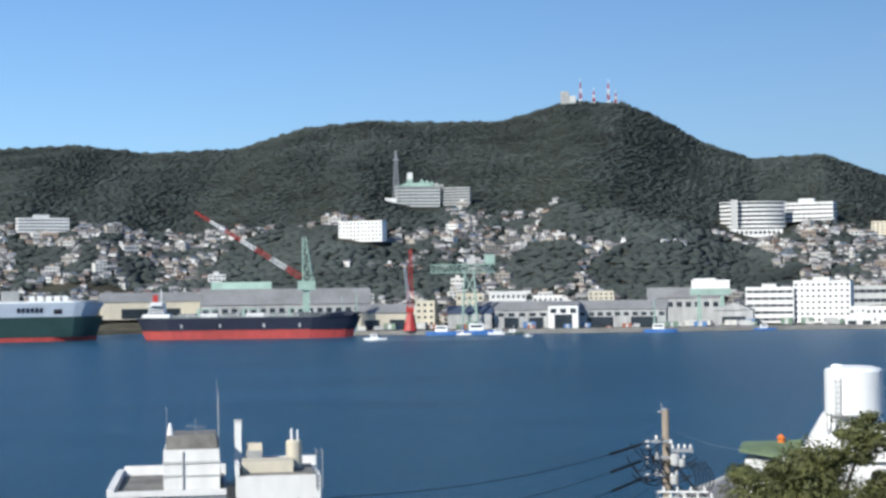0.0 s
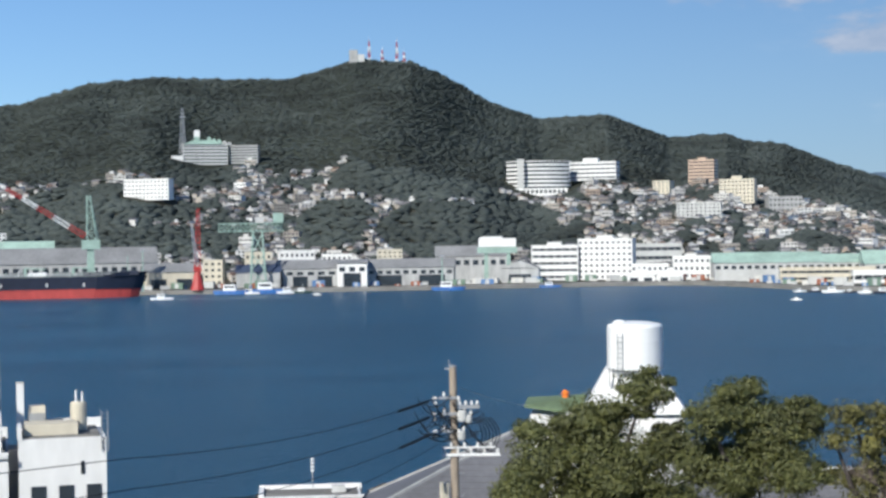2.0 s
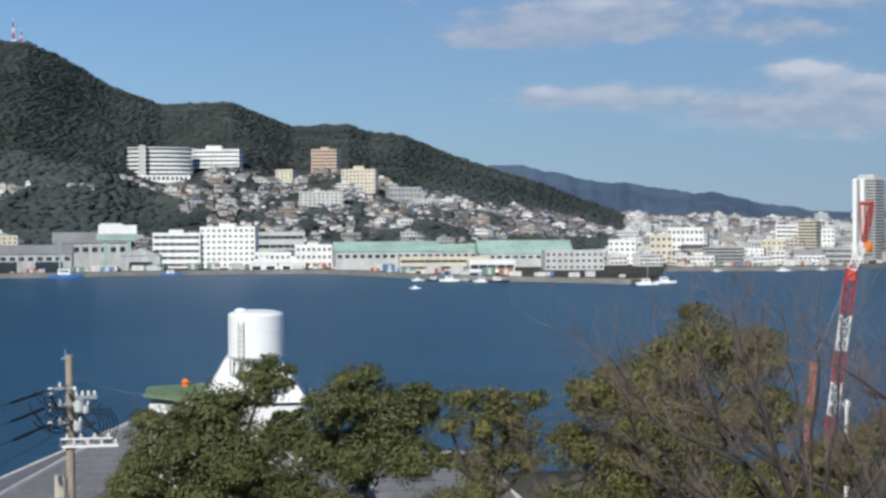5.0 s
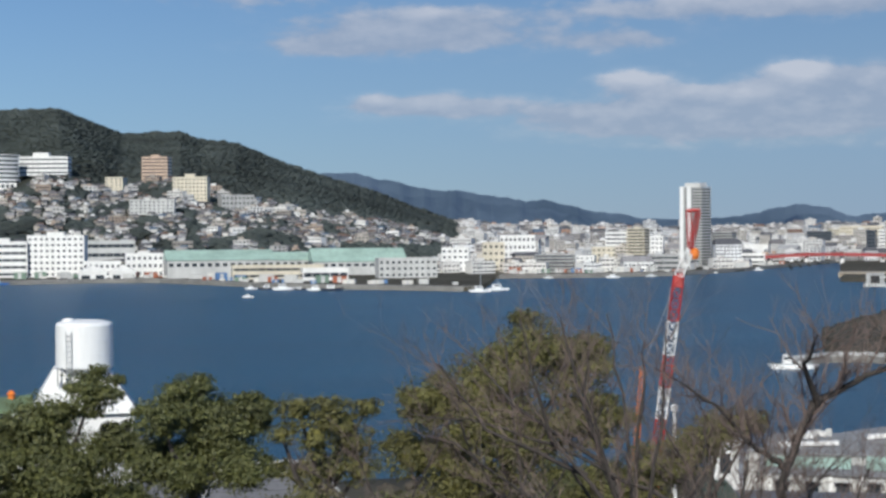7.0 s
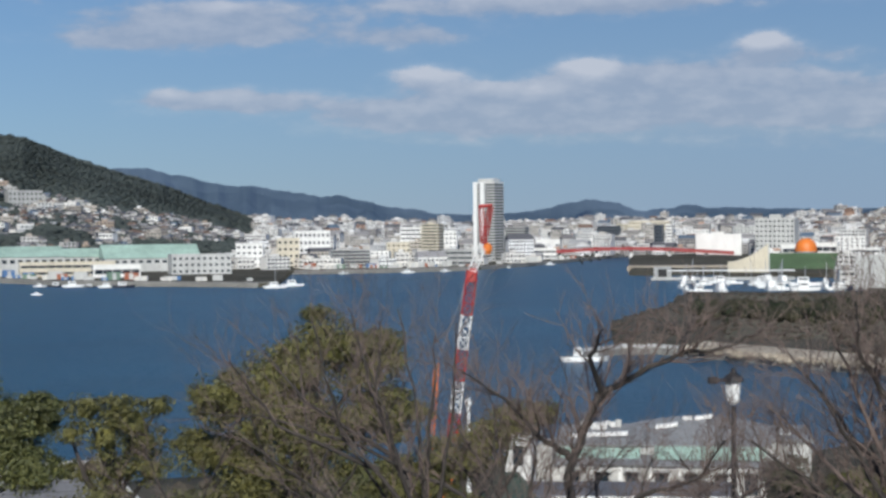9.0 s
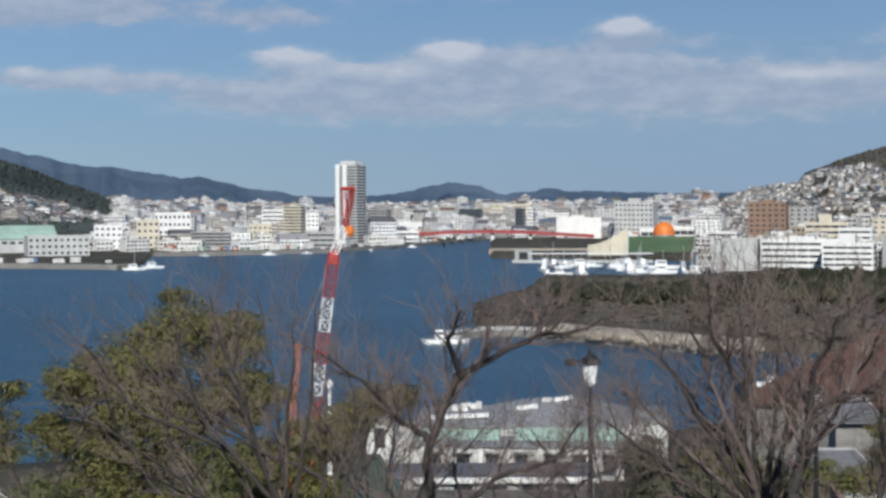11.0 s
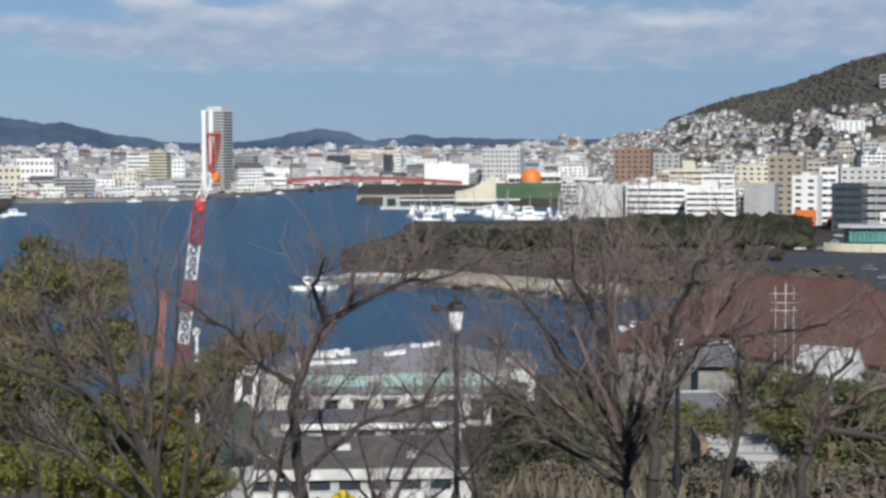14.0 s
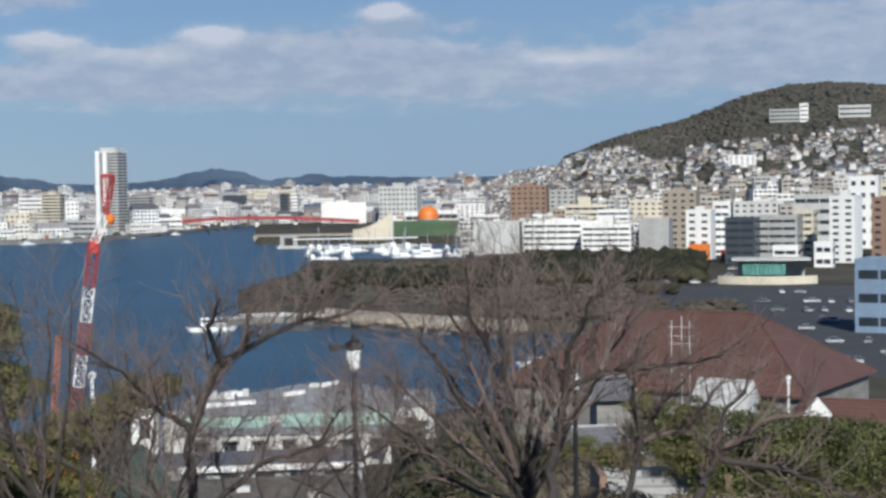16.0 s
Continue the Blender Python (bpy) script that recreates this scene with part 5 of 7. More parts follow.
def yard_box():
    """A steel store box on skids, with ribs and a door."""
    t = thing("store_box", facing(3.0, float(SHORE(3.0)) + 14, 3.1), "weathered steel store box on the quay", "container", "boxes along the quay")
    paint = ramp_material("store_box_paint", [(0, (0.5, 0.5, 0.48)), (0.3, (0.1, 0.2, 0.38)), (0.45, (0.34, 0.12, 0.07)), (0.6, (0.62, 0.6, 0.55)), (0.85, (0.16, 0.24, 0.18))], island=False)
    part("body", Build().box(-3, 3, -1.2, 1.2, 0.2, 2.7), paint, t)
    for x in (-2.2, 2.2):
        part("skid", Build().box(x - 0.2, x + 0.2, -1.2, 1.2, 0, 0.196), BLACK, t)
    part("door", Build().box(-0.9, 0.9, -1.26, -1.18, 0.3, 2.4), LIGHT_GREY, t)
    return t


first_box, br = yard_box(), random.Random(77)
for k in range(150):
    a = br.uniform(-9, 26.8) if k < 105 else br.uniform(28, 38.5)
    if a > 37.4:
        continue
    m = facing(a, float(SHORE(a)) + br.uniform(8, 34), 3.12, br.uniform(-25, 25))
    f = br.uniform(0.6, 1.7)
    ob = copy_thing(first_box, m)
    ob.scale = (f, f, f * br.uniform(0.8, 1.5))

build_towns()
build_forests()


# ---- park, mole and car park across the inlet ----
def patch(name, label, a0, a1, d0, d1, z, mat, category):
    b = Build()
    for a in np.arange(a0, a1 - 0.01, 0.5):
        b.hexa([at(a, d0, z - 0.4), at(a + 0.5, d0, z - 0.4), at(a + 0.5, d1, z - 0.4), at(a, d1, z - 0.4), at(a, d0, z), at(a + 0.5, d0, z), at(a + 0.5, d1, z), at(a, d1, z)])
    return tagged(part(name, b, mat), label, category, kind="structure")


patch("park_lawn", "dry brown winter grass of the waterside park", 42.5, 53.0, 535, 850, 3.12, DRY_GRASS, "lawn")
patch("car_park", "dark asphalt car park and quay road", 52.0, 63.0, 330, 620, 3.16, ROAD, "car park")
mole = Build()
line = [(37.7, 488), (39.0, 505), (40.2, 506), (41.6, 494), (43.0, 480), (44.6, 465), (46.4, 450), (48.5, 440)]
for (a0, d0), (a1, d1) in zip(line, line[1:]):
    mole.hexa([at(a0, d0, -4), at(a1, d1, -4), at(a1, d1 + 16, -4), at(a0, d0 + 16, -4), at(a0, d0 + 3, 2.0), at(a1, d1 + 3, 2.0), at(a1, d1 + 13, 2.0), at(a0, d0 + 13, 2.0)])
tagged(part("breakwater", mole, QUAY), "low grey concrete breakwater with a rubble edge", "breakwater", kind="structure")
for k, ((a0, d0), (a1, d1)) in enumerate(zip(line, line[1:])):
    top = Build()
    y0, y1, back = (3.2, 6.6, 2.9) if k < 3 else (3.2, 19.0, 3.9)
    top.hexa([at(a0, d0 + y0, 2.004), at(a1, d1 + y0, 2.004), at(a1, d1 + y1, 2.004), at(a0, d0 + y1, 2.004), at(a0, d0 + y0 + 0.2, 2.9), at(a1, d1 + y0 + 0.2, 2.9), at(a1, d1 + y1 - 0.2, back), at(a0, d0 + y1 - 0.2, back)])
    tagged(part("parapet", top, LIGHT_GREY if k < 3 else SAND), "pale worn top course of the breakwater", "parapet", kind="structure")
rub, rr = Build(), random.Random(5)
for k in range(700):
    s = rr.uniform(2.6, len(line) - 1.001)
    i = int(s)
    a = line[i][0] + (line[i + 1][0] - line[i][0]) * (s - i)
    d = line[i][1] + (line[i + 1][1] - line[i][1]) * (s - i) + rr.uniform(0, 15)
    tree_blob(rub, at(a, d, 0.6 if d % 15 < 4 else 1.2), rr.uniform(0.4, 1.1), rr.uniform(1.6, 2.3), rr)
tagged(part("rubble_stones", rub, SAND), "pale tumbled rubble stones along the breakwater", "stones", kind="stuff")
scrub = Build()
for az, d in scatter(3000, 38.7, 53, 530, 860):
    if az < PARK_EDGE(d) + 0.25 or (az < 44 and rr.random() < 0.7):
        continue
    r = rr.uniform(0.5, 1.5)
    tree_blob(scrub, at(az, d, 2.8), r, r * 1.1, rr)
for az, d in scatter(900, 46.5, 56, 300, 520):
    if gz(az, d) > 0:
        r = rr.uniform(1.0, 2.6)
        tree_blob(scrub, at(az, d, 2.8), r, r * 1.2, rr)
tagged(part("winter_scrub", scrub, SCRUB), "leafless brown scrub along the shore", "shrubs", kind="stuff")


def moored_barge():
    t = thing("barge", facing(37.75, 484, 0, 8), "white work barge moored at the breakwater head", "barge")
    part("hull", hull(13, 5, -0.5, 1.3, bow=0.2, rake=0.8), WHITE_PAINT, t)
    part("deck", hull(12.4, 4.6, 1.304, 1.5, bow=0.2, rake=0.7), DECK, t)
    part("wheelhouse", Build().box(-3.4, -0.8, -1.4, 1.4, 1.51, 3.9, inset=0.2), WHITE_PAINT, t)
    part("window", Build().box(-3.1, -1.1, -1.4, -1.15, 2.7, 3.3), GLASS, t)
    part("mast", Build().tube((-2.2, 0, 3.9), (-2.2, 0, 6.4), 0.12), STEEL, t)
    part("deck_box", Build().box(1, 4, -1.2, 1.2, 1.51, 2.3), LIGHT_GREY, t)


def glass_pavilion():
    t = thing("pavilion", facing(56.7, 640, gz(56.7, 640)), "low pavilion with a green glass front and curved cream wall", "building")
    part("roof", Build().box(-13, 16, -7, 9, 8.6, 9.4), LIGHT_GREY, t)
    part("back_wall", Build().box(-11, 14, 7, 8, 0, 8.5), LIGHT_GREY, t)
    for i in range(10):
        part("pane", Build().box(-9 + i * 1.6, -7.6 + i * 1.6, -5.0, -4.8, 3.2, 8.5), GREEN_GLASS, t)
    for i in range(12):
        a0, a1 = radians(205 + i * 11), radians(216 + i * 11)
        b = Build()
        p = [(20 * math.cos(a), -2 + 11 * math.sin(a)) for a in (a0, a1)]
        q = [(19 * math.cos(a), -2 + 10 * math.sin(a)) for a in (a0, a1)]
        b.hexa([(*p[0], 0), (*p[1], 0), (*q[1], 0), (*q[0], 0), (*p[0], 3), (*p[1], 3), (*q[1], 3), (*q[0], 3)])
        part("curved_wall", b, CREAM, t)


moored_barge(), glass_pavilion()


def car():
    t = thing("car", facing(58.0, 430, 3.17), "small parked car on the asphalt", "car", "parked cars")
    paint = material("car_paint", (0.75, 0.75, 0.76), 0.25, random=(0.05, 0.06, 0.08), vary=0.05)
    b = Build()
    b.box(-2.1, 2.1, -0.85, 0.85, 0.3, 0.85, inset=0.08)
    part("body", b, paint, t)
    part("cabin", Build().box(-1.3, 1.2, -0.76, 0.76, 0.851, 1.42, inset=0.26), GLASS, t)
    part("roof", Build().box(-0.95, 0.85, -0.5, 0.5, 1.421, 1.47), paint, t)
    for x in (-1.3, 1.3):
        for y in (-0.86, 0.7):
            w = part("wheel", rotated(Build().lathe([(0.31, 0), (0.31, 0.16)], 12), pose(x, y + 0.16, 0.31, 90)), BLACK, t)
            part("rim", rotated(Build().lathe([(0.18, 0), (0.18, 0.18)], 10), pose(x, y + 0.17, 0.31, 90)), STEEL, w)
    return t


first_car = car()
cr = random.Random(3)
for k in range(46):
    az, d = cr.uniform(56.5, 62.0), cr.choice((350, 372, 396, 424, 456, 492, 530, 575)) + cr.uniform(-1.5, 1.5)
    copy_thing(first_car, facing(az, d, 3.17, cr.choice((82, 98, 5)) + cr.uniform(-3, 3)))
for k in range(16):
    az, d = cr.uniform(52.8, 57), cr.choice((640, 690, 740)) + cr.uniform(-4, 4)
    copy_thing(first_car, facing(az, d, gz(az, d) + 0.02, cr.uniform(-15, 15)))

# ---- roofs below the viewpoint ----
def hip_roof_house(name, label, az, d, w, dep, eave, ridge, turn, wall, roof, hip, category="house"):
    z0 = gz(az, d) - 1
    t = thing(name, facing(az, d, z0, turn), label, category)
    x, y, e, r = w / 2, dep / 2, eave - z0, ridge - z0
    part("wall", Build().box(-x + 0.6, x - 0.6, -y + 0.6, y - 0.6, 0, e), wall, t)
    part("roof", Build().gable(-x, x, -y, y, e + 0.004, r, 0.3, "x", hip), roof, t)
    part("eave", Build().box(-x - 0.3, x + 0.3, -y - 0.32, -y - 0.2, e - 0.25, e + 0.003), WHITE if w > 8 and roof is not BROWN_ROOF else roof, t)
    rb = Build().tube((-x + hip - 0.3, 0, r + 0.02), (x - hip + 0.3, 0, r + 0.02), 0.16, n=6)
    for sx in (-1, 1):
        for sy in (-1, 1):
            rb.tube((sx * (x - hip + 0.3), 0, r + 0.02), (sx * (x + 0.3), sy * (y + 0.3), e + 0.05), 0.12, n=5)
    part("ridge_tiles", rb, GREY if roof is GREY_ROOF else roof, t)
    n = int(dep / 0.5 / 2)
    for k in range(1, n):
        f = k / n
        b = Build()
        za, ya = e + (r - e) * f, -(y + 0.3) * (1 - f)
        xx = x + 0.3 - (hip) * f
        b.box(-xx + 0.25, xx - 0.25, ya - 0.03, ya + 0.05, za - 0.01, za + 0.045)
        part("tile_course", b, roof, t)
    return t


hip_roof_house("grey_roofed_hall", "broad hall with a grey slate hip roof", 12.2, 106, 35, 22, 21.2, 27.6, -3, WHITE, GREY_ROOF, 13)
hip_roof_house("grey_roofed_house", "house with a grey tiled hip roof", 19.9, 92, 14, 13, 21.8, 27.2, 6, WHITE, GREY_ROOF, 5)
hip_roof_house("brown_roofed_hall", "large hall under a red-brown tiled hip roof", 54.15, 208, 38, 27, 16.4, 24.4, -22, QUAY, BROWN_ROOF, 11)
hip_roof_house("brown_roofed_wing", "lower wing under a red-brown tiled roof", 59.3, 166, 13, 9, 16.0, 19.0, -10, BROWN_WALL, BROWN_ROOF, 3)
hip_roof_house("white_gabled_house", "small white house with a pale roof", 55.3, 166, 5.2, 4.5, 17.6, 20.8, -24, WHITE, LIGHT_GREY, 0)
hip_roof_house("grey_house", "grey-green house below the brown hall", 51.4, 180, 5, 6, 17.6, 19.6, 10, QUAY, GREY_ROOF, 1.2)
hip_roof_house("dark_roofed_house", "low house with a dark grey roof", 50.6, 160, 12, 14, 12.0, 17.0, 15, BROWN_WALL, GREY_ROOF, 3.5)
hip_roof_house("green_roofed_pavilion", "dark green roofed garden pavilion", 35.1, 80, 2.3, 2.4, 25.9, 27.9, 20, GREY, material("dark_green_roof", (0.03, 0.05, 0.04), 0.7), 1.0, "pavilion")


def dormer():
    t = thing("dormer", facing(58.35, 150, gz(58.35, 150)), "white gabled porch beside the brown roof", "porch")
    h = 20.6 - gz(58.35, 150)
    part("post", Build().tube((-1.0, 0, 0), (-1.0, 0, h - 1), 0.12), WHITE, t)
    part("post", Build().tube((1.0, 0, 0), (1.0, 0, h - 1), 0.12), WHITE, t)
    part("gable", Build().gable(-1.3, 1.3, -0.6, 0.6, h - 1, h + 0.6, 0, "y"), WHITE, t)


def waterside_hall():
    """Pale flat-roofed hall with a green glazed strip."""
    az, d = 40.0, 226
    z0 = gz(az, d) - 0.5
    t = thing("waterside_hall", facing(az, d, z0, -3), "pale flat-roofed hall with a green glazed strip", "building")
    part("wall", Build().box(-13, 15, -4, 12, 0, 4.9), WORN_WHITE, t)
    for i in range(7):
        x = -12 + i * 3.9
        part("pier", Build().box(x, x + 0.5, -4.4, -4.003, 0, 4.9), WHITE, t)
        part("window", Build().box(x + 0.9, x + 2.6, -4.05, -3.9, 2.2 if i % 2 else 1.2, 4.0), GLASS, t)
        part("awning", Build().box(x + 0.7, x + 3.0, -5.0, -4.003, 4.1, 4.3), LIGHT_GREY if i % 3 else SHED_ROOF, t)
    b = Build()
    b.hexa([(-13.6, -4.6, 4.904), (15.5, -4.6, 4.904), (15.5, 0.4, 5.5), (-13.6, 0.4, 5.5), (-13.6, -4.6, 5.0), (15.5, -4.6, 5.0), (15.5, 0.4, 5.75), (-13.6, 0.4, 5.75)])
    part("lower_roof", b, SHED_ROOF, t)
    for i in range(15):
        if i in (6,):
            continue
        b = Build()
        x, dz = -12.6 + i * 1.85, (-0.35 if i < 6 else 0.0)
        b.hexa([(x, -2.2, 5.5 + dz), (x + 1.75, -2.2, 5.5 + dz), (x + 1.75, -1.9, 5.5 + dz), (x, -1.9, 5.5 + dz), (x, 0.6, 6.9 + dz), (x + 1.75, 0.6, 6.9 + dz), (x + 1.75, 0.9, 6.9 + dz), (x, 0.9, 6.9 + dz)])
        part("pane", b, GREEN_ROOF, t, "pale green glazing")
    part("upper_hall", Build().box(-13, 15, 0.95, 12, 4.91, 7.0), LIGHT_GREY, t)
    # long roof that swells to a low curve at one end
    for i in range(14):
        x0, x1 = -13.4 + i * 2.1, -13.4 + (i + 1) * 2.1 - 0.05
        u0, u1 = [max(0.0, math.sin(math.pi * min(1, max(0, (x + 5) / 22)))) for x in (x0, x1)]
        b = Build()
        for k in range(4):
            y0, y1 = 0.6 + k * 3.4, 0.6 + (k + 1) * 3.4
            h = [[7.05 + (1.0 + 1.5 * u) * math.sin(math.pi / 2 * (y - 0.6) / 13.6) for y in (y0, y1)] for u in (u0, u1)]
            b.hexa([(x0, y0, h[0][0] - 0.25), (x1, y0, h[1][0] - 0.25), (x1, y1, h[1][1] - 0.25), (x0, y1, h[0][1] - 0.25), (x0, y0, h[0][0]), (x1, y0, h[1][0]), (x1, y1, h[1][1]), (x0, y1, h[0][1])])
        part("upper_roof", b, SHED_ROOF, t)
    for x0, x1, y0, dz in ((-11.5, -3.5, 4.2, 0.5), (0.2, 3.2, 7.0, 1.5), (5.5, 8, 10.4, 2.35), (-9, -6.5, 10.5, 1.2)):
        b = Build()
        b.hexa([(x0, y0, 6.9 + dz), (x1, y0, 7.3 + dz), (x1, y0 + 1.0, 7.4 + dz), (x0, y0 + 1.0, 7.0 + dz), (x0, y0, 7.35 + dz), (x1, y0, 7.75 + dz), (x1, y0 + 1.0, 7.85 + dz), (x0, y0 + 1.0, 7.45 + dz)])
        part("roof_light", b, WHITE, t, "white roof light")
    rv = random.Random(8)
    for k in range(5):
        x, y = rv.uniform(-11, 12), rv.uniform(9, 12.4)
        part("roof_unit", Build().box(x, x + rv.uniform(0.6, 2.2), y, y + 0.6, 7.6, 8.6 + 0.6 * rv.random() + max(0.0, 1.2 - abs(x - 6) * 0.12)), WHITE if k % 2 else LIGHT_GREY, t)
    part("corner_tower_cap", Build().box(-18.9, -14.9, -9.8, -3.7, 9.204, 9.6), WHITE, t)
    part("annex", Build().box(-15.1, -13.1, -3.9, 3, 0, 7.4), WORN_WHITE, t)
    part("corner_tower", Build().box(-18.6, -15.2, -9.5, -4, 0, 9.2), WHITE, t)
    part("tower_window", Build().box(-17.6, -16.2, -9.56, -9.4, 5.4, 8.0), GLASS, t)
    t = thing("grey_warehouse", facing(41.6, 252, gz(41.6, 252) - 0.5), "flat grey roofed warehouse by the water", "warehouse")
    part("wall", Build().box(-14, 16, -7, 9, 0, 5.4), LIGHT_GREY, t)
    part("roof", Build().box(-14.4, 16.4, -7.4, 9.4, 5.404, 6), SHED_ROOF, t)
    for k in range(8):
        x = -12 + k * 3.4
        part("skylight", Build().box(x, x + 1.6, -3, 3, 6.01, 6.3), WHITE if k % 3 == 0 else LIGHT_GREY, t)
    t = thing("low_terrace", facing(38.3, 131, gz(38.3, 131) - 1.5), "low grey flat-roofed terrace block with white banded walls", "building")
    h = 14.5 - gz(38.3, 131) + 1.5
    part("wall", Build().box(-10, 11, 0, 16, 0, h), GREY, t)
    part("roof", Build().box(-10.3, 11.3, -0.3, 16.3, h + 0.004, h + 0.3), TERRACE_ROOF, t)
    part("edge", Build().box(-10.4, 11.4, -0.5, -0.32, h - 0.35, h + 0.5), WORN_WHITE, t)
    for k in range(3):
        part("balcony", Build().box(-10.2, 11.2, -0.9, -0.004, h - 2.1 - k * 1.7, h - 1.3 - k * 1.7), WORN_WHITE, t)
    for k in range(8):
        part("window", Build().box(-9 + k * 2.4, -7.3 + k * 2.4, -0.06, 0.02, h - 1.25, h - 0.5), GLASS, t)
    back = thing("dark_roofed_shed", facing(38.9, 158, gz(38.9, 158) - 1.5, 2), "long low shed with a dark roof and white fascia", "shed")
    hb = 14.55 - gz(38.9, 158) + 1.5
    part("wall", Build().box(-10, 10.5, -3, 4, 0, hb), GREY, back)
    part("roof", Build().box(-10.4, 10.9, -3.4, 5.2, hb + 0.004, hb + 0.2), GREY_ROOF, back)
    part("fascia", Build().box(-6.4, 10.9, -3.7, -3.42, hb - 0.35, hb + 0.15), WHITE, back)
    for k in range(6):
        part("window", Build().box(-9 + k * 3.2, -7.2 + k * 3.2, -3.06, -2.9, hb - 1.6, hb - 0.6), GLASS, back)
    for x, y in ((-6, 6), (0.5, 9), (6.2, 5)):
        part("roof_vent", Build().box(x, x + 1.1, y, y + 0.8, h + 0.31, h + 0.75), LIGHT_GREY, t)


def tank_house():
    """House with a white water tank on its roof."""
    t = thing("tank_house", facing(13.7, 80, 20, 0), "white house with a flared roof base and green roofed wing", "house")
    base = gz(13.7, 80) - 20 - 1
    part("wall", Build().box(-3.2, 2.4, 0.5, 6, base, 11.5), WHITE, t)
    b = Build()
    b.hexa([(-2.5, 0.2, 11.4), (2.6, 0.2, 11.4), (2.6, 5.0, 11.4), (-2.5, 5.0, 11.4), (-1.35, 1.2, 13.45), (1.2, 1.2, 13.45), (1.2, 4.0, 13.45), (-1.35, 4.0, 13.45)])
    part("flared_base", b, WHITE, t)
    w = part("wing", Build().box(-5.0, -2.6, 1, 3.3, base, 11.35), WHITE, t)
    b = Build()
    b.hexa([(-5.25, 0.6, 11.72), (-2.4, 0.6, 11.3), (-2.4, 3.4, 11.75), (-5.25, 3.4, 11.75), (-5.25, 0.6, 11.84), (-2.4, 0.6, 11.42), (-2.4, 3.4, 12.1), (-5.25, 3.4, 11.95)])
    part("green_roof", b, MOSS_ROOF, t)
    part("vent", Build().lathe([(0.16, 0), (0.16, 0.3), (0.24, 0.32), (0.05, 0.5)], 10, (-3.35, 2.6, 11.9)), ORANGE, t, "small orange roof vent")
    k = thing("water_tank", facing(13.78, 81.5, 33.3, 0), "white cylindrical rooftop water tank on short legs", "tank")
    r = 1.36
    b = Build().lathe([(r * 0.9, 0.0), (r, 0.1), (r, 0.7), (r * 1.012, 0.73), (r, 0.76), (r, 1.4), (r * 1.012, 1.43), (r, 1.46), (r, 2.1), (r * 0.95, 2.22), (r * 0.6, 2.33), (0.2, 2.38)], 40, (0, 0, 0.15))
    b.smooth = False
    part("shell", b, WHITE_PAINT, k)
    part("hatch", Build().lathe([(0.3, 0), (0.3, 0.14), (0.1, 0.2)], 12, (-0.75, -0.2, 2.4)), WHITE_PAINT, k)
    for i in range(4):
        a = radians(45 + 90 * i)
        part("leg", Build().tube((1.1 * math.cos(a), 1.1 * math.sin(a), -0.2), (1.1 * math.cos(a), 1.1 * math.sin(a), 0.2), 0.06), STEEL, k)
    lad = Build()
    for x in (-0.85, -0.6):
        lad.tube((x, -1.32, -0.45), (x, -1.32, 2.0), 0.022, n=5)
    for i in range(9):
        lad.tube((-0.85, -1.32, -0.2 + i * 0.25), (-0.6, -1.32, -0.2 + i * 0.25), 0.016, n=4)
    part("ladder", lad, STEEL, k)
    part("pipe", Build().tube((-1.05, -1.1, -0.6), (-1.05, -1.1, 0.3), 0.05).tube((-1.25, -0.9, -0.6), (-1.25, -0.9, 0.3), 0.04), STEEL, k)


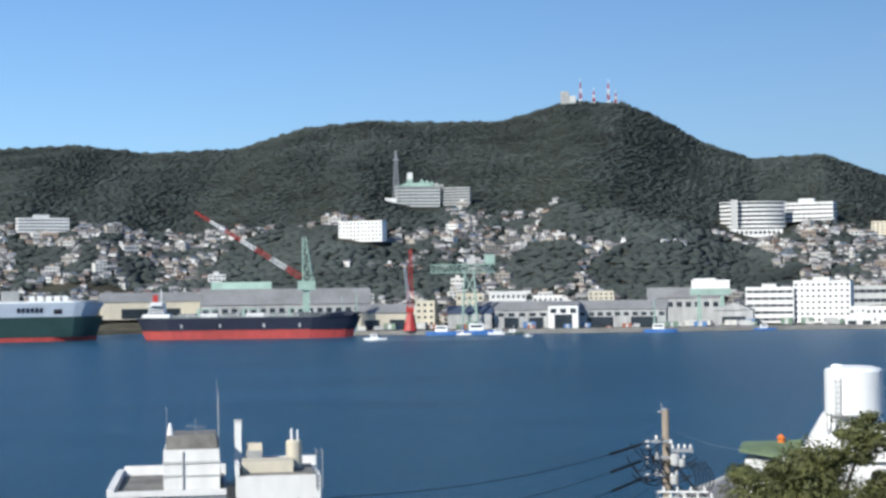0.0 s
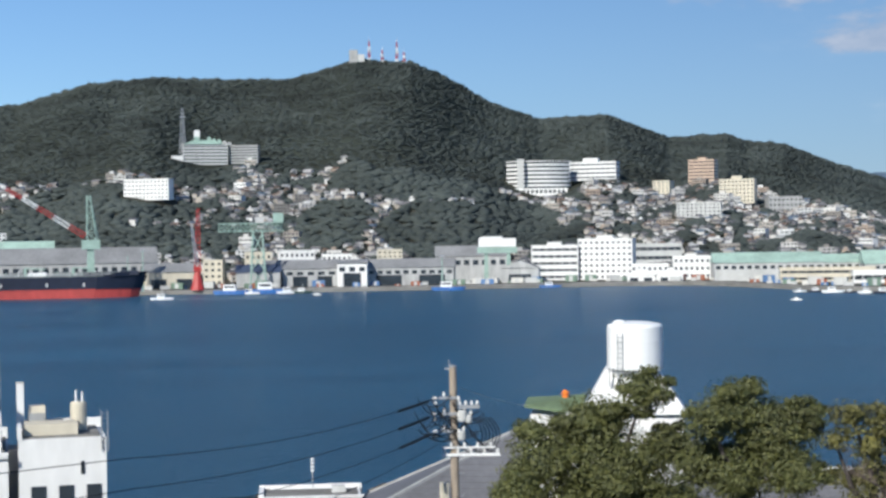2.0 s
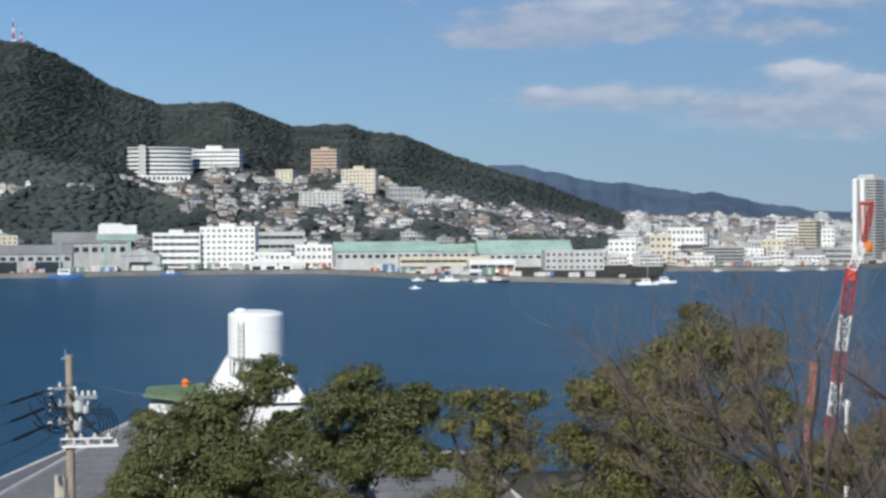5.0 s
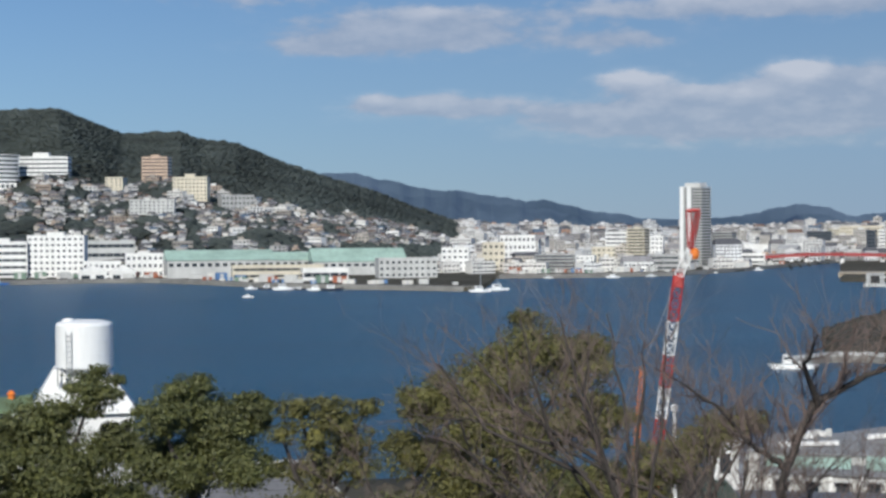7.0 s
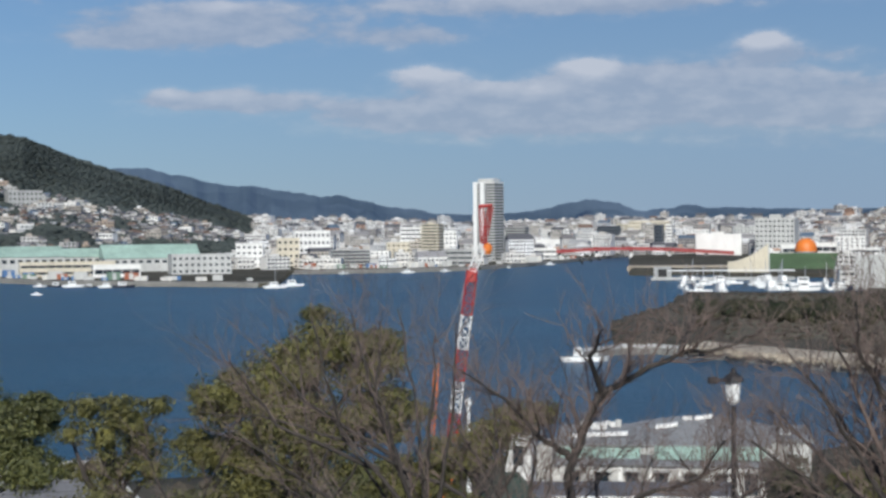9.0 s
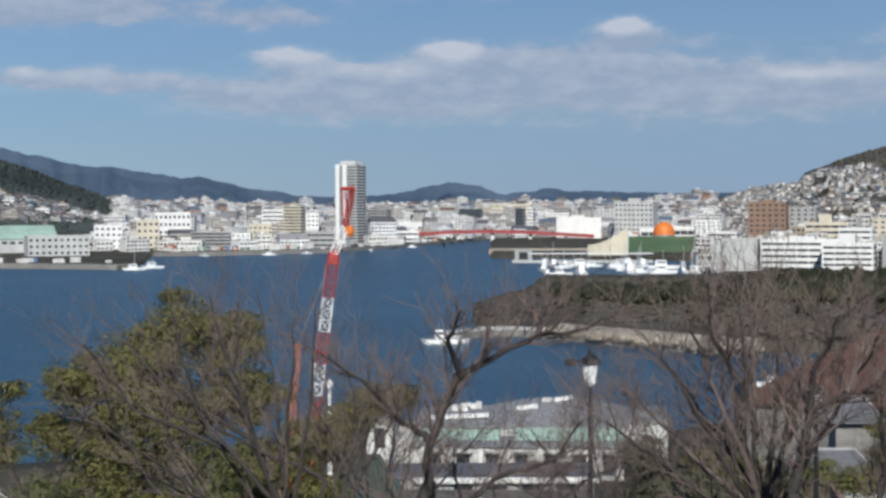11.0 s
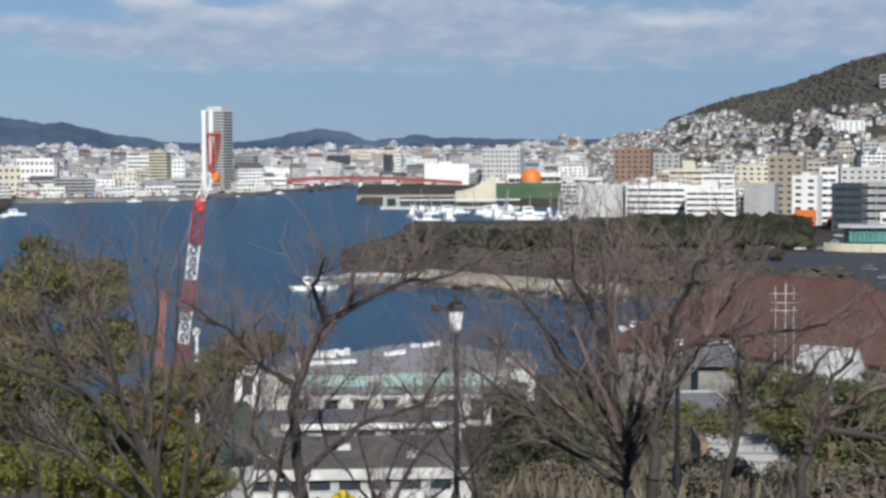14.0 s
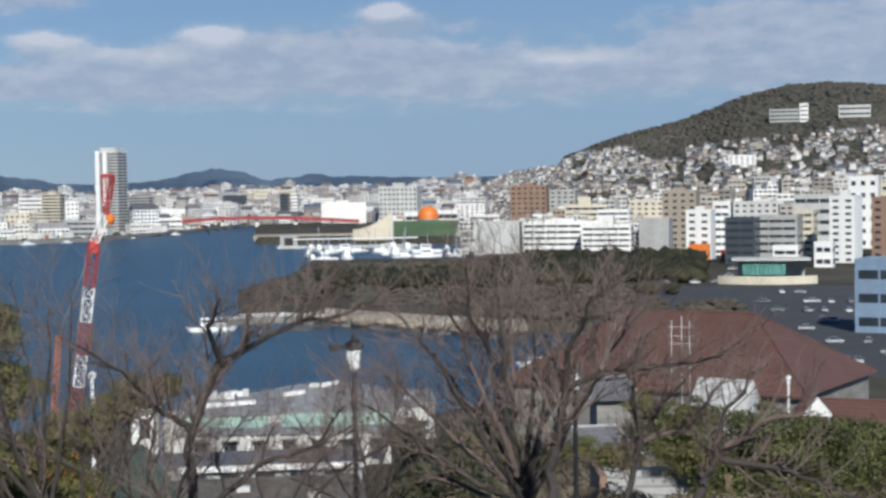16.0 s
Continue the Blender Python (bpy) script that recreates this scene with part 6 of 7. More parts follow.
def rooftop_block():
    """Flat-roofed building with stair house, chimney and roof tanks."""
    d = 95
    t = thing("rooftop_block", facing(-7.6, d, 20, 0), "white flat-roofed building with stair house and chimney", "building")
    base = gz(-7.6, d) - 21
    # x: metres from the bearing line
    part("body", Build().box(-6.2, 0.2, -1, 9, base, 8.3), WHITE, t)
    part("roof", Build().box(-5.9, 0.1, -0.7, 8.7, 8.304, 8.4), FLAT_ROOF, t)
    par = Build()
    par.box(-6.35, -5.95, -1.2, 9.2, 8.304, 8.75).box(-5.94, 0.2, -1.2, -0.8, 8.304, 8.6).box(-5.94, 0.2, 8.8, 9.2, 8.304, 8.95)
    part("parapet", par, WHITE, t)
    part("stair_house", Build().box(-3.3, -0.15, 0.5, 4.0, 8.41, 10.7), WHITE, t)
    part("stair_roof", Build().box(-3.2, -0.25, 0.6, 3.9, 10.704, 11.5, inset=0.12), FLAT_ROOF, t, "weathered brown-grey roof box")
    part("stair_band", Build().box(-3.34, -0.11, 0.44, 4.04, 9.9, 10.05), LIGHT_GREY, t)
    part("downpipe", Build().tube((-2.2, 0.44, 8.45), (-2.2, 0.44, 10.6), 0.05), STEEL, t)
    part("stair_band", Build().box(-3.34, -0.11, 0.44, 4.04, 9.2, 9.28), LIGHT_GREY, t)
    part("right_body", Build().box(0.75, 5.5, -0.5, 5, base, 9.2), WHITE, t)
    part("right_roof", Build().box(1.0, 5.2, -0.2, 4.8, 9.204, 9.3), FLAT_ROOF, t)
    rp = Build()
    rp.box(0.7, 5.55, 4.9, 5.15, 9.204, 9.75).box(0.7, 0.95, -0.55, 4.89, 9.204, 9.9)
    part("right_parapet", rp, WHITE, t)
    part("cream_box", Build().box(1.1, 4.0, 0.3, 2.2, 9.31, 9.95), CREAM, t)
    part("chimney", Build().box(0.72, 1.12, 3.2, 3.6, 9.31, 12.0), WHITE, t)
    part("chimney_cap", Build().box(0.68, 1.16, 3.16, 3.64, 12.004, 12.08), LIGHT_GREY, t)
    part("cooling_unit", Build().box(1.3, 2.4, 3.0, 4.0, 9.31, 10.7, inset=0.1), CREAM, t)
    part("cooling_grille", Build().box(1.4, 2.3, 2.94, 3.04, 9.6, 10.3), GREY, t)
    part("roof_tank", Build().lathe([(0.44, 0), (0.46, 0.1), (0.46, 1.5), (0.4, 1.62)], 16, (4.15, 2.6, 9.31)), CREAM, t, "cream cylindrical roof tank")
    part("tank_pipe", Build().tube((4.0, 2.4, 10.9), (4.0, 2.4, 11.6), 0.07).tube((4.35, 2.4, 10.9), (4.35, 2.4, 11.5), 0.06), WHITE_PAINT, t)
    lad = Build()
    for x in (5.25, 5.6):
        lad.tube((x, -0.6, 8.4), (x, -0.6, 10.6), 0.035, n=5)
    for i in range(8):
        lad.tube((5.25, -0.6, 8.6 + i * 0.27), (5.6, -0.6, 8.6 + i * 0.27), 0.02, n=4)
    lad.tube((5.25, -0.6, 10.6), (5.25, 0.8, 10.6), 0.03, n=5).tube((5.6, -0.6, 10.6), (5.6, 0.8, 10.6), 0.03, n=5)
    part("ladder", lad, STEEL, t)
    part("gap_wall", Build().box(0.21, 0.74, 2, 4.5, base, 8.4), GREY, t)
    for i in range(3):
        part("window", Build().box(1.4 + i * 1.5, 2.2 + i * 1.5, -0.56, -0.4, 5.2, 6.6), GLASS, t)
    part("wall_slot", Build().box(4.1, 4.3, -0.56, -0.4, 7.2, 7.9), GLASS, t)
    a = thing("aerial_mast", facing(-7.72, 96.5, 30.5, 0), "tall thin rooftop aerial mast", "aerial")
    part("pole", Build().tube((0, 0, 0.0), (0, 0, 3.1), 0.06, 0.05).tube((0, 0, 3.1), (-0.1, 0, 4.1), 0.025, 0.012), STEEL, a)
    a = thing("television_aerial", facing(-8.5, 96.5, 30.7, 0), "thin rooftop television aerial", "aerial")
    y = Build().tube((0, 0, 0), (0, 0, 1.7), 0.025)
    for i in range(6):
        y.tube((-0.5 + i * 0.2, 0, 1.4 - i * 0.04), (-0.35 + i * 0.2, 0, 0.9 + i * 0.1), 0.012, n=3)
    y.tube((-0.6, 0, 1.25), (0.6, 0, 1.1), 0.018, n=4)
    part("aerial", y, STEEL, a)
    a = thing("television_aerial", facing(-9.4, 96, 31.2, 0), "whip aerial with a small white drum", "aerial")
    part("whip", Build().tube((-0.1, 0, 0), (-0.1, 0, 1.9), 0.02), STEEL, a)
    part("drum", Build().lathe([(0.14, 0), (0.2, 0.3), (0.12, 0.7), (0.05, 1.0)], 10, (0.1, 0, 0)), WHITE_PAINT, a)


def vent_house():
    z = gz(2.5, 110) - 1
    t = thing("vent_house", facing(2.0, 110, z, 0), "low white building with a grey roof", "building")
    h = 22.6 - z
    part("wall", Build().box(-2.2, 4.6, 2.6, 6.8, 0, h), WHITE, t)
    part("roof", Build().box(-2.0, 4.4, 2.8, 6.6, h + 0.004, h + 0.06), FLAT_ROOF, t)
    part("parapet", Build().box(-2.35, 4.75, 6.61, 6.95, h + 0.004, h + 0.3), WHITE, t)
    part("parapet", Build().box(-2.35, 4.75, 2.45, 2.79, h + 0.004, h + 0.12), WHITE, t)
    part("parapet", Build().box(-2.35, -2.01, 2.8, 6.6, h + 0.004, h + 0.22), WHITE, t)
    part("roof_pipe", Build().tube((-1.6, 5.6, h + 0.2), (4.2, 5.6, h + 0.2), 0.07), WHITE_PAINT, t)
    part("roof_box", Build().box(2.6, 3.6, 4.2, 5.0, h + 0.061, h + 0.5, inset=0.05), LIGHT_GREY, t)
    part("vent_pipe", Build().tube((1.35, 6.6, h + 0.07), (1.35, 6.6, h + 2.1), 0.05), STEEL, t)
    for k in range(4):
        part("vent_fin", Build().lathe([(0.12, 0), (0.18, 0.08), (0.1, 0.17)], 12, (1.35, 6.6, h + 1.2 + k * 0.26)), WHITE_PAINT, t)


dormer(), waterside_hall(), tank_house(), rooftop_block(), vent_house()


# ---- crane at the waterside building site ----
def site_crane():
    az, d = 33.3, 190
    t = thing("crawler_crane", facing(az, d, gz(az, d)), "red and white lattice boom crane on crawler tracks", "crane")
    z0 = gz(az, d)

    def p(a, e, y=0.0):
        return Vector((d * math.tan(radians(a - az)), y, EYE + d * math.tan(radians(e)) - z0))

    part("track", Build().box(-3.4, 3.4, -2.6, -1.4, 0, 1.1), BLACK, t)
    part("track", Build().box(-3.4, 3.4, 1.4, 2.6, 0, 1.1), BLACK, t)
    part("cab", Build().box(-3, 2.5, -1.5, 1.5, 1.11, 4), ORANGE, t)
    foot = Vector((-1.6, 0, 3))
    top = p(33.89, -1.62)
    for k, (e0, e1) in enumerate(((0, 0.3), (0.3, 0.42), (0.42, 0.55), (0.55, 0.68), (0.68, 0.82), (0.82, 1.0))):
        part("boom_section", Build().lattice(foot.lerp(top, e0), foot.lerp(top, e1), 1.1, 1.1, max(3, int((e1 - e0) * 26)), 0.1 if k % 2 else 0.11), RED if k % 2 else (ORANGE if k == 0 else WHITE_PAINT), t)
    part("boom_head", Build().box(-0.6, 0.6, -0.5, 0.5, -1.2, 0.3, inset=0.12), RED, t).location = top
    part("fly_jib", Build().lattice(top, p(34.3, -0.7), 0.9, 0.8, 5, 0.07), WHITE_PAINT, t)
    part("fly_jib_tip", Build().lattice(p(34.3, -0.7), p(34.22, 0.6), 0.6, 0.5, 6, 0.07), RED, t)
    part("fly_jib_tip", Build().lattice(p(34.3, -0.7, 0.5), p(34.55, 0.58), 0.45, 0.4, 6, 0.06), RED, t)
    part("tip_beam", Build().tube(p(34.15, 0.6), p(34.6, 0.62), 0.22), RED, t)
    part("hook_block", Build().lathe([(0.3, 0), (0.55, 0.4), (0.55, 0.9), (0.2, 1.3)], 10), ORANGE, t).location = p(34.42, -1.05)
    part("hoist_rope", Build().tube(p(34.45, 0.6), p(34.42, -0.7), 0.04, n=4).tube(p(33.6, -2.0), p(33.05, -6.8), 0.05, n=4), STEEL, t)
    mast = Vector((-3.6, 0, 3))
    part("back_mast", Build().lattice(mast, p(32.66, -4.7), 0.7, 0.5, 12, 0.055), ORANGE, t)
    part("pendant", Build().tube(p(32.66, -4.7), top, 0.05, n=4), STEEL, t)
    t = thing("vent_post", facing(33.72, 185, gz(33.72, 185)), "slim white vent post", "post")
    part("shaft", Build().tube((0, 0, 0), (0, 0, 40 + 185 * math.tan(radians(-6.2)) - gz(33.72, 185)), 0.3, 0.2), WHITE_PAINT, t)
    part("cap", Build().lathe([(0.4, 0), (0.45, 0.5), (0.1, 0.8)], 8, (0, 0, 40 + 185 * math.tan(radians(-6.2)) - gz(33.72, 185))), WHITE_PAINT, t)


site_crane()


# ---- utility pole, wires and lamps ----
def utility_pole():
    az, d, top = 7.53, 63, 35.1
    z0 = gz(az, d) - 0.5
    t = thing("utility_pole", facing(az, d, z0), "concrete utility pole crowded with insulators and transformers", "utility pole")
    h = top - z0
    part("shaft", Build().tube((0.08, 0, 0), (0, 0, h), 0.21, 0.14, 14), CONCRETE, t)
    part("cap", Build().lathe([(0.16, 0), (0.16, 0.06), (0.03, 0.1)], 12, (0, 0, h)), STEEL, t)
    part("top_pin", Build().tube((-0.1, 0, h), (-0.16, 0, h + 0.28), 0.025).tube((-0.3, 0, h - 0.06), (0.1, 0, h - 0.06), 0.035), STEEL, t)
    ins = Build().lathe([(0.03, 0), (0.07, 0.03), (0.035, 0.06), (0.07, 0.08), (0.035, 0.11), (0.055, 0.14), (0.015, 0.18)], 10).mesh("insulator", [CERAMIC])

    def insulator(x, y, z, rx=0, ry=0):
        part("insulator", ins, None, t).matrix_basis = pose(x, y, z, rx, ry)

    for z in (h - 1.15, h - 1.75, h - 2.4):
        part("crossarm", Build().box(-0.55, 0.25, -0.2, -0.12, z - 0.05, z + 0.05), STEEL, t)
        insulator(-0.35, -0.16, z + 0.06), insulator(-0.6, -0.16, z, 0, -90), insulator(-0.6, -0.05, z - 0.2, 0, -90), insulator(0.2, -0.2, z - 0.1)
    for x, z, r, hh in ((0.34, h - 2.05, 0.18, 0.45), (0.58, h - 2.1, 0.13, 0.3), (0.3, h - 2.75, 0.16, 0.36)):
        part("transformer", Build().lathe([(r * 0.8, 0), (r, 0.05), (r, hh - 0.05), (r * 0.7, hh)], 14, (x, -0.15, z)), LIGHT_GREY, t)
        insulator(x + 0.08, -0.15, z + hh)
    part("switch", Build().box(0.2, 1.0, -0.3, -0.1, h - 1.55, h - 1.42), STEEL, t)
    for k in range(4):
        insulator(0.25 + k * 0.22, -0.2, h - 1.42)
    part("low_arm", Build().box(-0.45, 1.75, -0.25, -0.15, h - 3.35, h - 3.25), WHITE_PAINT, t)
    part("low_arm", Build().box(-0.45, 1.55, -0.25, -0.15, h - 3.05, h - 2.99), WHITE_PAINT, t)
    for k in range(9):
        insulator(-0.35 + k * 0.25, -0.2, h - 3.24 + (0.24 if k % 2 else 0))
    rp = random.Random(21)
    for k in range(26):
        a, b = Vector((rp.uniform(-0.9, 0.2), -0.2, h - rp.uniform(1.0, 2.6))), Vector((rp.uniform(0.3, 1.5), -0.2, h - rp.uniform(1.5, 3.4)))
        if k > 13:
            a, b = Vector((rp.uniform(-1.5, -0.7), -0.2, h - rp.uniform(0.9, 2.6))), Vector((rp.uniform(-0.6, 0.1), -0.2, h - rp.uniform(1.0, 2.9)))
        c = (a + b) / 2 + Vector((0, 0, -rp.uniform(0.2, 0.7)))
        w = Build()
        for i in range(6):
            q = [a * (1 - s) ** 2 + c * 2 * s * (1 - s) + b * s * s for s in (i / 6, (i + 1) / 6)]
            w.tube(q[0], q[1], 0.02, n=4, cap=False)
        part("jumper_cable", w, BLACK, t)
    for k in range(6):
        w = Build()
        x0 = 0.75 + 0.13 * k
        for i in range(8):
            s0, s1 = i / 8, (i + 1) / 8
            w.tube((x0 + 0.35 * math.sin(3.1 * s0), -0.2, h - 1.9 - 1.3 * s0), (x0 + 0.35 * math.sin(3.1 * s1), -0.2, h - 1.9 - 1.3 * s1), 0.022, n=4, cap=False)
        part("jumper_cable", w, BLACK, t)
    part("meter_box", Build().box(-0.55, -0.22, -0.3, 0, h - 5.2, h - 4.35), CREAM, t)
    part("warning_sleeve", Build().tube((0.06, 0, h - 6.3), (0.05, 0, h - 5.4), 0.22, 0.21, 14), CREAM, t)
    for k in range(7):
        part("step_bolt", Build().tube((0.03, 0, h - 3.6 - k * 0.42), (0.03 + (0.34 if k % 2 else -0.34), 0, h - 3.6 - k * 0.42), 0.018, n=4), STEEL, t)
    p0 = at(az, d)
    for k, (dz, far, r) in enumerate(((1.15, at(-3.6, 46, 34.13), 0.014), (1.75, at(-3.4, 46, 33.3), 0.014), (2.4, at(-3.2, 46, 32.5), 0.014), (2.9, at(-3.4, 46, 31.2), 0.011))):
        w = Build()
        a = Vector((p0.x - 0.6, p0.y, top - dz))
        for i in range(36):
            q = []
            for s in (i / 24, (i + 1) / 24):
                v = a + (far - a) * s
                q.append(v - Vector((0, 0, 1.54 * s * (1 - s) if s < 1 else 0.9 * (1 - s))))
            thick = 0.06 if 1 <= i <= 3 and k < 3 else r
            w.tube(q[0], q[1], thick, n=5, cap=False)
        tagged(part("power_line", w, BLACK), "sagging black overhead power line", "cable")
    w, a, far = Build(), Vector((p0.x + 0.2, p0.y, top - 0.75)), at(10.1, 80, 31.9)
    for i in range(10):
        q = [a.lerp(far, s) - Vector((0, 0, 0.5 * s * (1 - s))) for s in (i / 10, (i + 1) / 10)]
        w.tube(q[0], q[1], 0.012, n=4, cap=False)
    tagged(part("service_wire", w, LIGHT_GREY), "thin pale service wire to the green roof", "cable")


def park_lamp(az, d, top, scale, body, label):
    z0 = gz(az, d)
    t = thing("street_lamp", facing(az, d, z0, 20), label, "lamp", "park lamps")
    h = top - z0
    part("post", Build().lathe([(0.12, 0), (0.09, 0.4), (0.055, 0.6), (0.045, h - 0.62 * scale)], 10), body, t)
    b = Build().lathe([(0.06, h - 0.6 * scale), (0.11 * scale, h - 0.55 * scale), (0.15 * scale, h - 0.2 * scale)], 6)
    part("lantern", b, WHITE_PAINT, t, "white frosted lantern")
    part("cap", Build().lathe([(0.21 * scale, h - 0.19 * scale), (0.17 * scale, h - 0.1 * scale), (0.06 * scale, h - 0.03 * scale), (0.03, h + 0.06 * scale)], 6), body, t)
    if body is not BLACK:
        return
    part("bar", Build().tube((-0.42 * scale, 0, h - 0.16 * scale), (-0.1, 0, h - 0.16 * scale), 0.03), body, t)
    part("bar_end", Build().box(-0.46 * scale, -0.3 * scale, -0.05, 0.05, h - 0.22 * scale, h - 0.1 * scale), body, t)


utility_pole()
park_lamp(42.66, 30, 37.35, 1.0, BLACK, "dark iron park lamp with a white lantern")
park_lamp(57.42, 60, 33.25, 0.55, WHITE_PAINT, "white painted lamp post with a round head")
park_lamp(50.25, 34, 36.4, 0.9, BLACK, "white lamp half hidden behind bare branches")


def tv_aerial():
    t = thing("television_aerial", facing(53.8, 150, gz(53.8, 150)), "white frame aerial above the roofs", "aerial")
    h = 28.4 - gz(53.8, 150)
    for x in (-0.8, 0.1, 0.8):
        part("upright", Build().tube((x, 0, 0), (x, 0, h - abs(x) * 0.5), 0.03), WHITE_PAINT, t)
    for z in (1.0, 1.8, 2.5):
        part("crossbar", Build().tube((-1.2, 0, h - z), (1.2, 0, h - z), 0.02), WHITE_PAINT, t)


tv_aerial()


def garden_steps():
    az, d = 53.3, 44
    t = thing("garden_steps", facing(az, d, gz(az, d) - 0.2, 8), "weathered stone garden steps between low side walls", "steps")
    for k in range(5):
        part("step", Build().box(-1.5, 1.5, k * 0.42, k * 0.42 + 0.45, 0.1 + k * 0.17, 0.27 + k * 0.17), GREY, t)
    for x in (-1.75, 1.55):
        part("side_wall", Build().box(x, x + 0.2, -0.1, 2.6, 0, 1.1), BROWN_WALL, t)


garden_steps()


# ---- trees near the viewpoint ----
def foliage(rng, blobs, leaf, density):
    """Many small folded leaves round a few lumps."""
    V, F = [], []
    lumps = []
    for c, r in blobs:
        lumps.append((c, r * 0.95, 1.0))
        for _ in range(9):
            u = Vector((rng.gauss(0, 1), rng.gauss(0, 1), rng.gauss(0.25, 0.8))).normalized()
            lumps.append((c + Vector((u.x, u.y, u.z * 0.8)) * r * rng.uniform(0.65, 1.05), r * rng.uniform(0.25, 0.5), 0.7))
    for c, r, share in lumps:
        n = int(density * share * r * r)
        flat = 0.8 if share == 1.0 else 0.5
        for _ in range(n):
            u = Vector((rng.gauss(0, 1), rng.gauss(0, 1), rng.gauss(0, 1)))
            u.normalize()
            lump = 1 + 0.4 * noise.noise(u * 2.1 + c * 0.7) + 0.3 * noise.noise(u * 5.0 + c)
            p = c + Vector((u.x, u.y, u.z * flat)) * r * lump * (rng.random() ** 0.42) * 1.08
            nrm = (u + Vector((rng.gauss(0, 0.6), rng.gauss(0, 0.6), rng.gauss(0.35, 0.6)))).normalized()
            t = nrm.cross(Vector((rng.gauss(0, 1), rng.gauss(0, 1), rng.gauss(0, 1)))).normalized()
            s = nrm.cross(t)
            a = leaf * rng.uniform(0.6, 1.4)
            o = len(V)
            V += [tuple(p - t * a), tuple(p + s * a * 0.5 + nrm * a * 0.12), tuple(p + t * a), tuple(p - s * a * 0.5 + nrm * a * 0.12)]
            F += [(o, o + 1, o + 2), (o, o + 2, o + 3)]
    b = Build()
    b.v, b.f, b.m = V, F, [0] * len(F)
    return b


def leafy_tree(name, label, d, lumps, mat, leaf=0.11, density=900, seed=1, stem=True, category="tree"):
    rng = random.Random(seed)
    leaf, density = leaf * 0.5, density * 2.6
    blobs = []
    for a, e, r in lumps:
        dd = d + rng.uniform(-1, 1) * 0.6
        blobs.append((at(a, dd, EYE + dd * math.tan(radians(e))), dd * radians(r)))
    cx = sum((b[0] for b in blobs), Vector()) / len(blobs)
    az = math.degrees(math.atan2(cx.x, cx.y))
    base = at(az, d, gz(az, d))
    t = thing(name, Matrix.Translation(base), label, category)
    local = [(c - base, r) for c, r in blobs]
    core = Build()
    for c, r in local:
        k = Build().lathe([(r * 0.2, -r * 0.42), (r * 0.4, -r * 0.2), (r * 0.45, 0), (r * 0.36, r * 0.24), (r * 0.14, r * 0.4)], 9)
        k.v = [tuple(Vector(v) * (1 + 0.35 * noise.noise(Vector(v) * 1.7 + c)) + c) for v in k.v]
        o = len(core.v)
        core.v += k.v
        core.f += [tuple(o + i for i in f) for f in k.f]
        core.m += k.m
    crown = part("crown", foliage(rng, local, leaf, density), mat, t)
    part("inner_crown", core, mat, crown)
    if stem:
        fork = Vector((0, 0, max(0.5, min(c.z for c, r in local) - 0.3)))
        part("trunk", Build().tube((0, 0, -0.3), fork, 0.2, 0.14, 9), BARK, t)
        for c, r in local:
            m = fork.lerp(c, 0.5) + Vector((rng.uniform(-0.2, 0.2), rng.uniform(-0.2, 0.2), -0.1))
            part("limb", Build().tube(fork, m, 0.1, 0.07, 6).tube(m, c, 0.07, 0.03, 6), BARK, t)
    return t


leafy_tree("evergreen_tree", "rounded dark evergreen tree in full leaf", 55, [(14.08, -5.36, 0.93), (12.43, -6.41, 1.26), (10.88, -7.54, 1.46), (9.81, -8.86, 1.17), (13.2, -8.05, 1.84), (14.86, -7.09, 0.87), (14.37, -9.2, 1.55), (11.65, -9.36, 1.55)], LEAF, 0.12, 1500, 1)
leafy_tree("evergreen_tree", "domed evergreen tree with layered leafy clumps", 52, [(17.29, -5.79, 1.13), (18.36, -6.71, 1.46), (16.32, -6.33, 0.97), (19.04, -8.05, 1.07), (17.1, -8.06, 1.46), (19.43, -6.12, 0.74), (15.93, -7.86, 0.78)], LEAF, 0.11, 1500, 2)
leafy_tree("thin_evergreen_tree", "sparse olive evergreen with gaps in its crown", 48, [(20.98, -6.11, 0.74), (22.43, -6.67, 0.97), (21.95, -8.02, 0.78), (23.38, -6.09, 0.5), (23.1, -8.19, 0.78), (21.37, -9.35, 1.17), (21.6, -7.1, 0.8), (22.9, -7.3, 0.8), (20.4, -6.9, 0.55), (22.0, -6.0, 0.55), (20.9, -8.2, 0.7)], LEAF_OLIVE, 0.1, 620, 3)
leafy_tree("olive_tree", "large olive-brown evergreen behind bare branches", 36, [(28.7, -4.04, 1.36), (27.14, -5.49, 1.84), (30.05, -4.82, 1.46), (25.19, -5.96, 1.17), (28.1, -7.22, 2.04), (30.81, -6.54, 1.26), (24.6, -7.59, 1.17), (26.15, -8.55, 1.55)], LEAF_OLIVE, 0.075, 2600, 4)
leafy_tree("olive_tree", "low olive-green tree beside the crane", 45, [(35.21, -6.79, 0.97), (34.07, -7.56, 1.07), (36.35, -6.49, 0.54), (32.92, -8.15, 1.17), (31.5, -8.9, 1.3), (31.6, -10.3, 1.2), (33.1, -10.0, 1.1), (34.0, -11.2, 1.0), (32.6, -11.6, 1.2)], LEAF_OLIVE, 0.09, 1800, 5)
leafy_tree("bright_shrub", "bright yellow-green leafy shrub", 30, [(26.01, -10.6, 0.97), (27.68, -10.48, 1.07), (29.37, -10.92, 0.97), (31.08, -10.97, 1.07), (32.81, -11.21, 0.97)], LEAF_BRIGHT, 0.07, 3000, 6, False, "shrub")
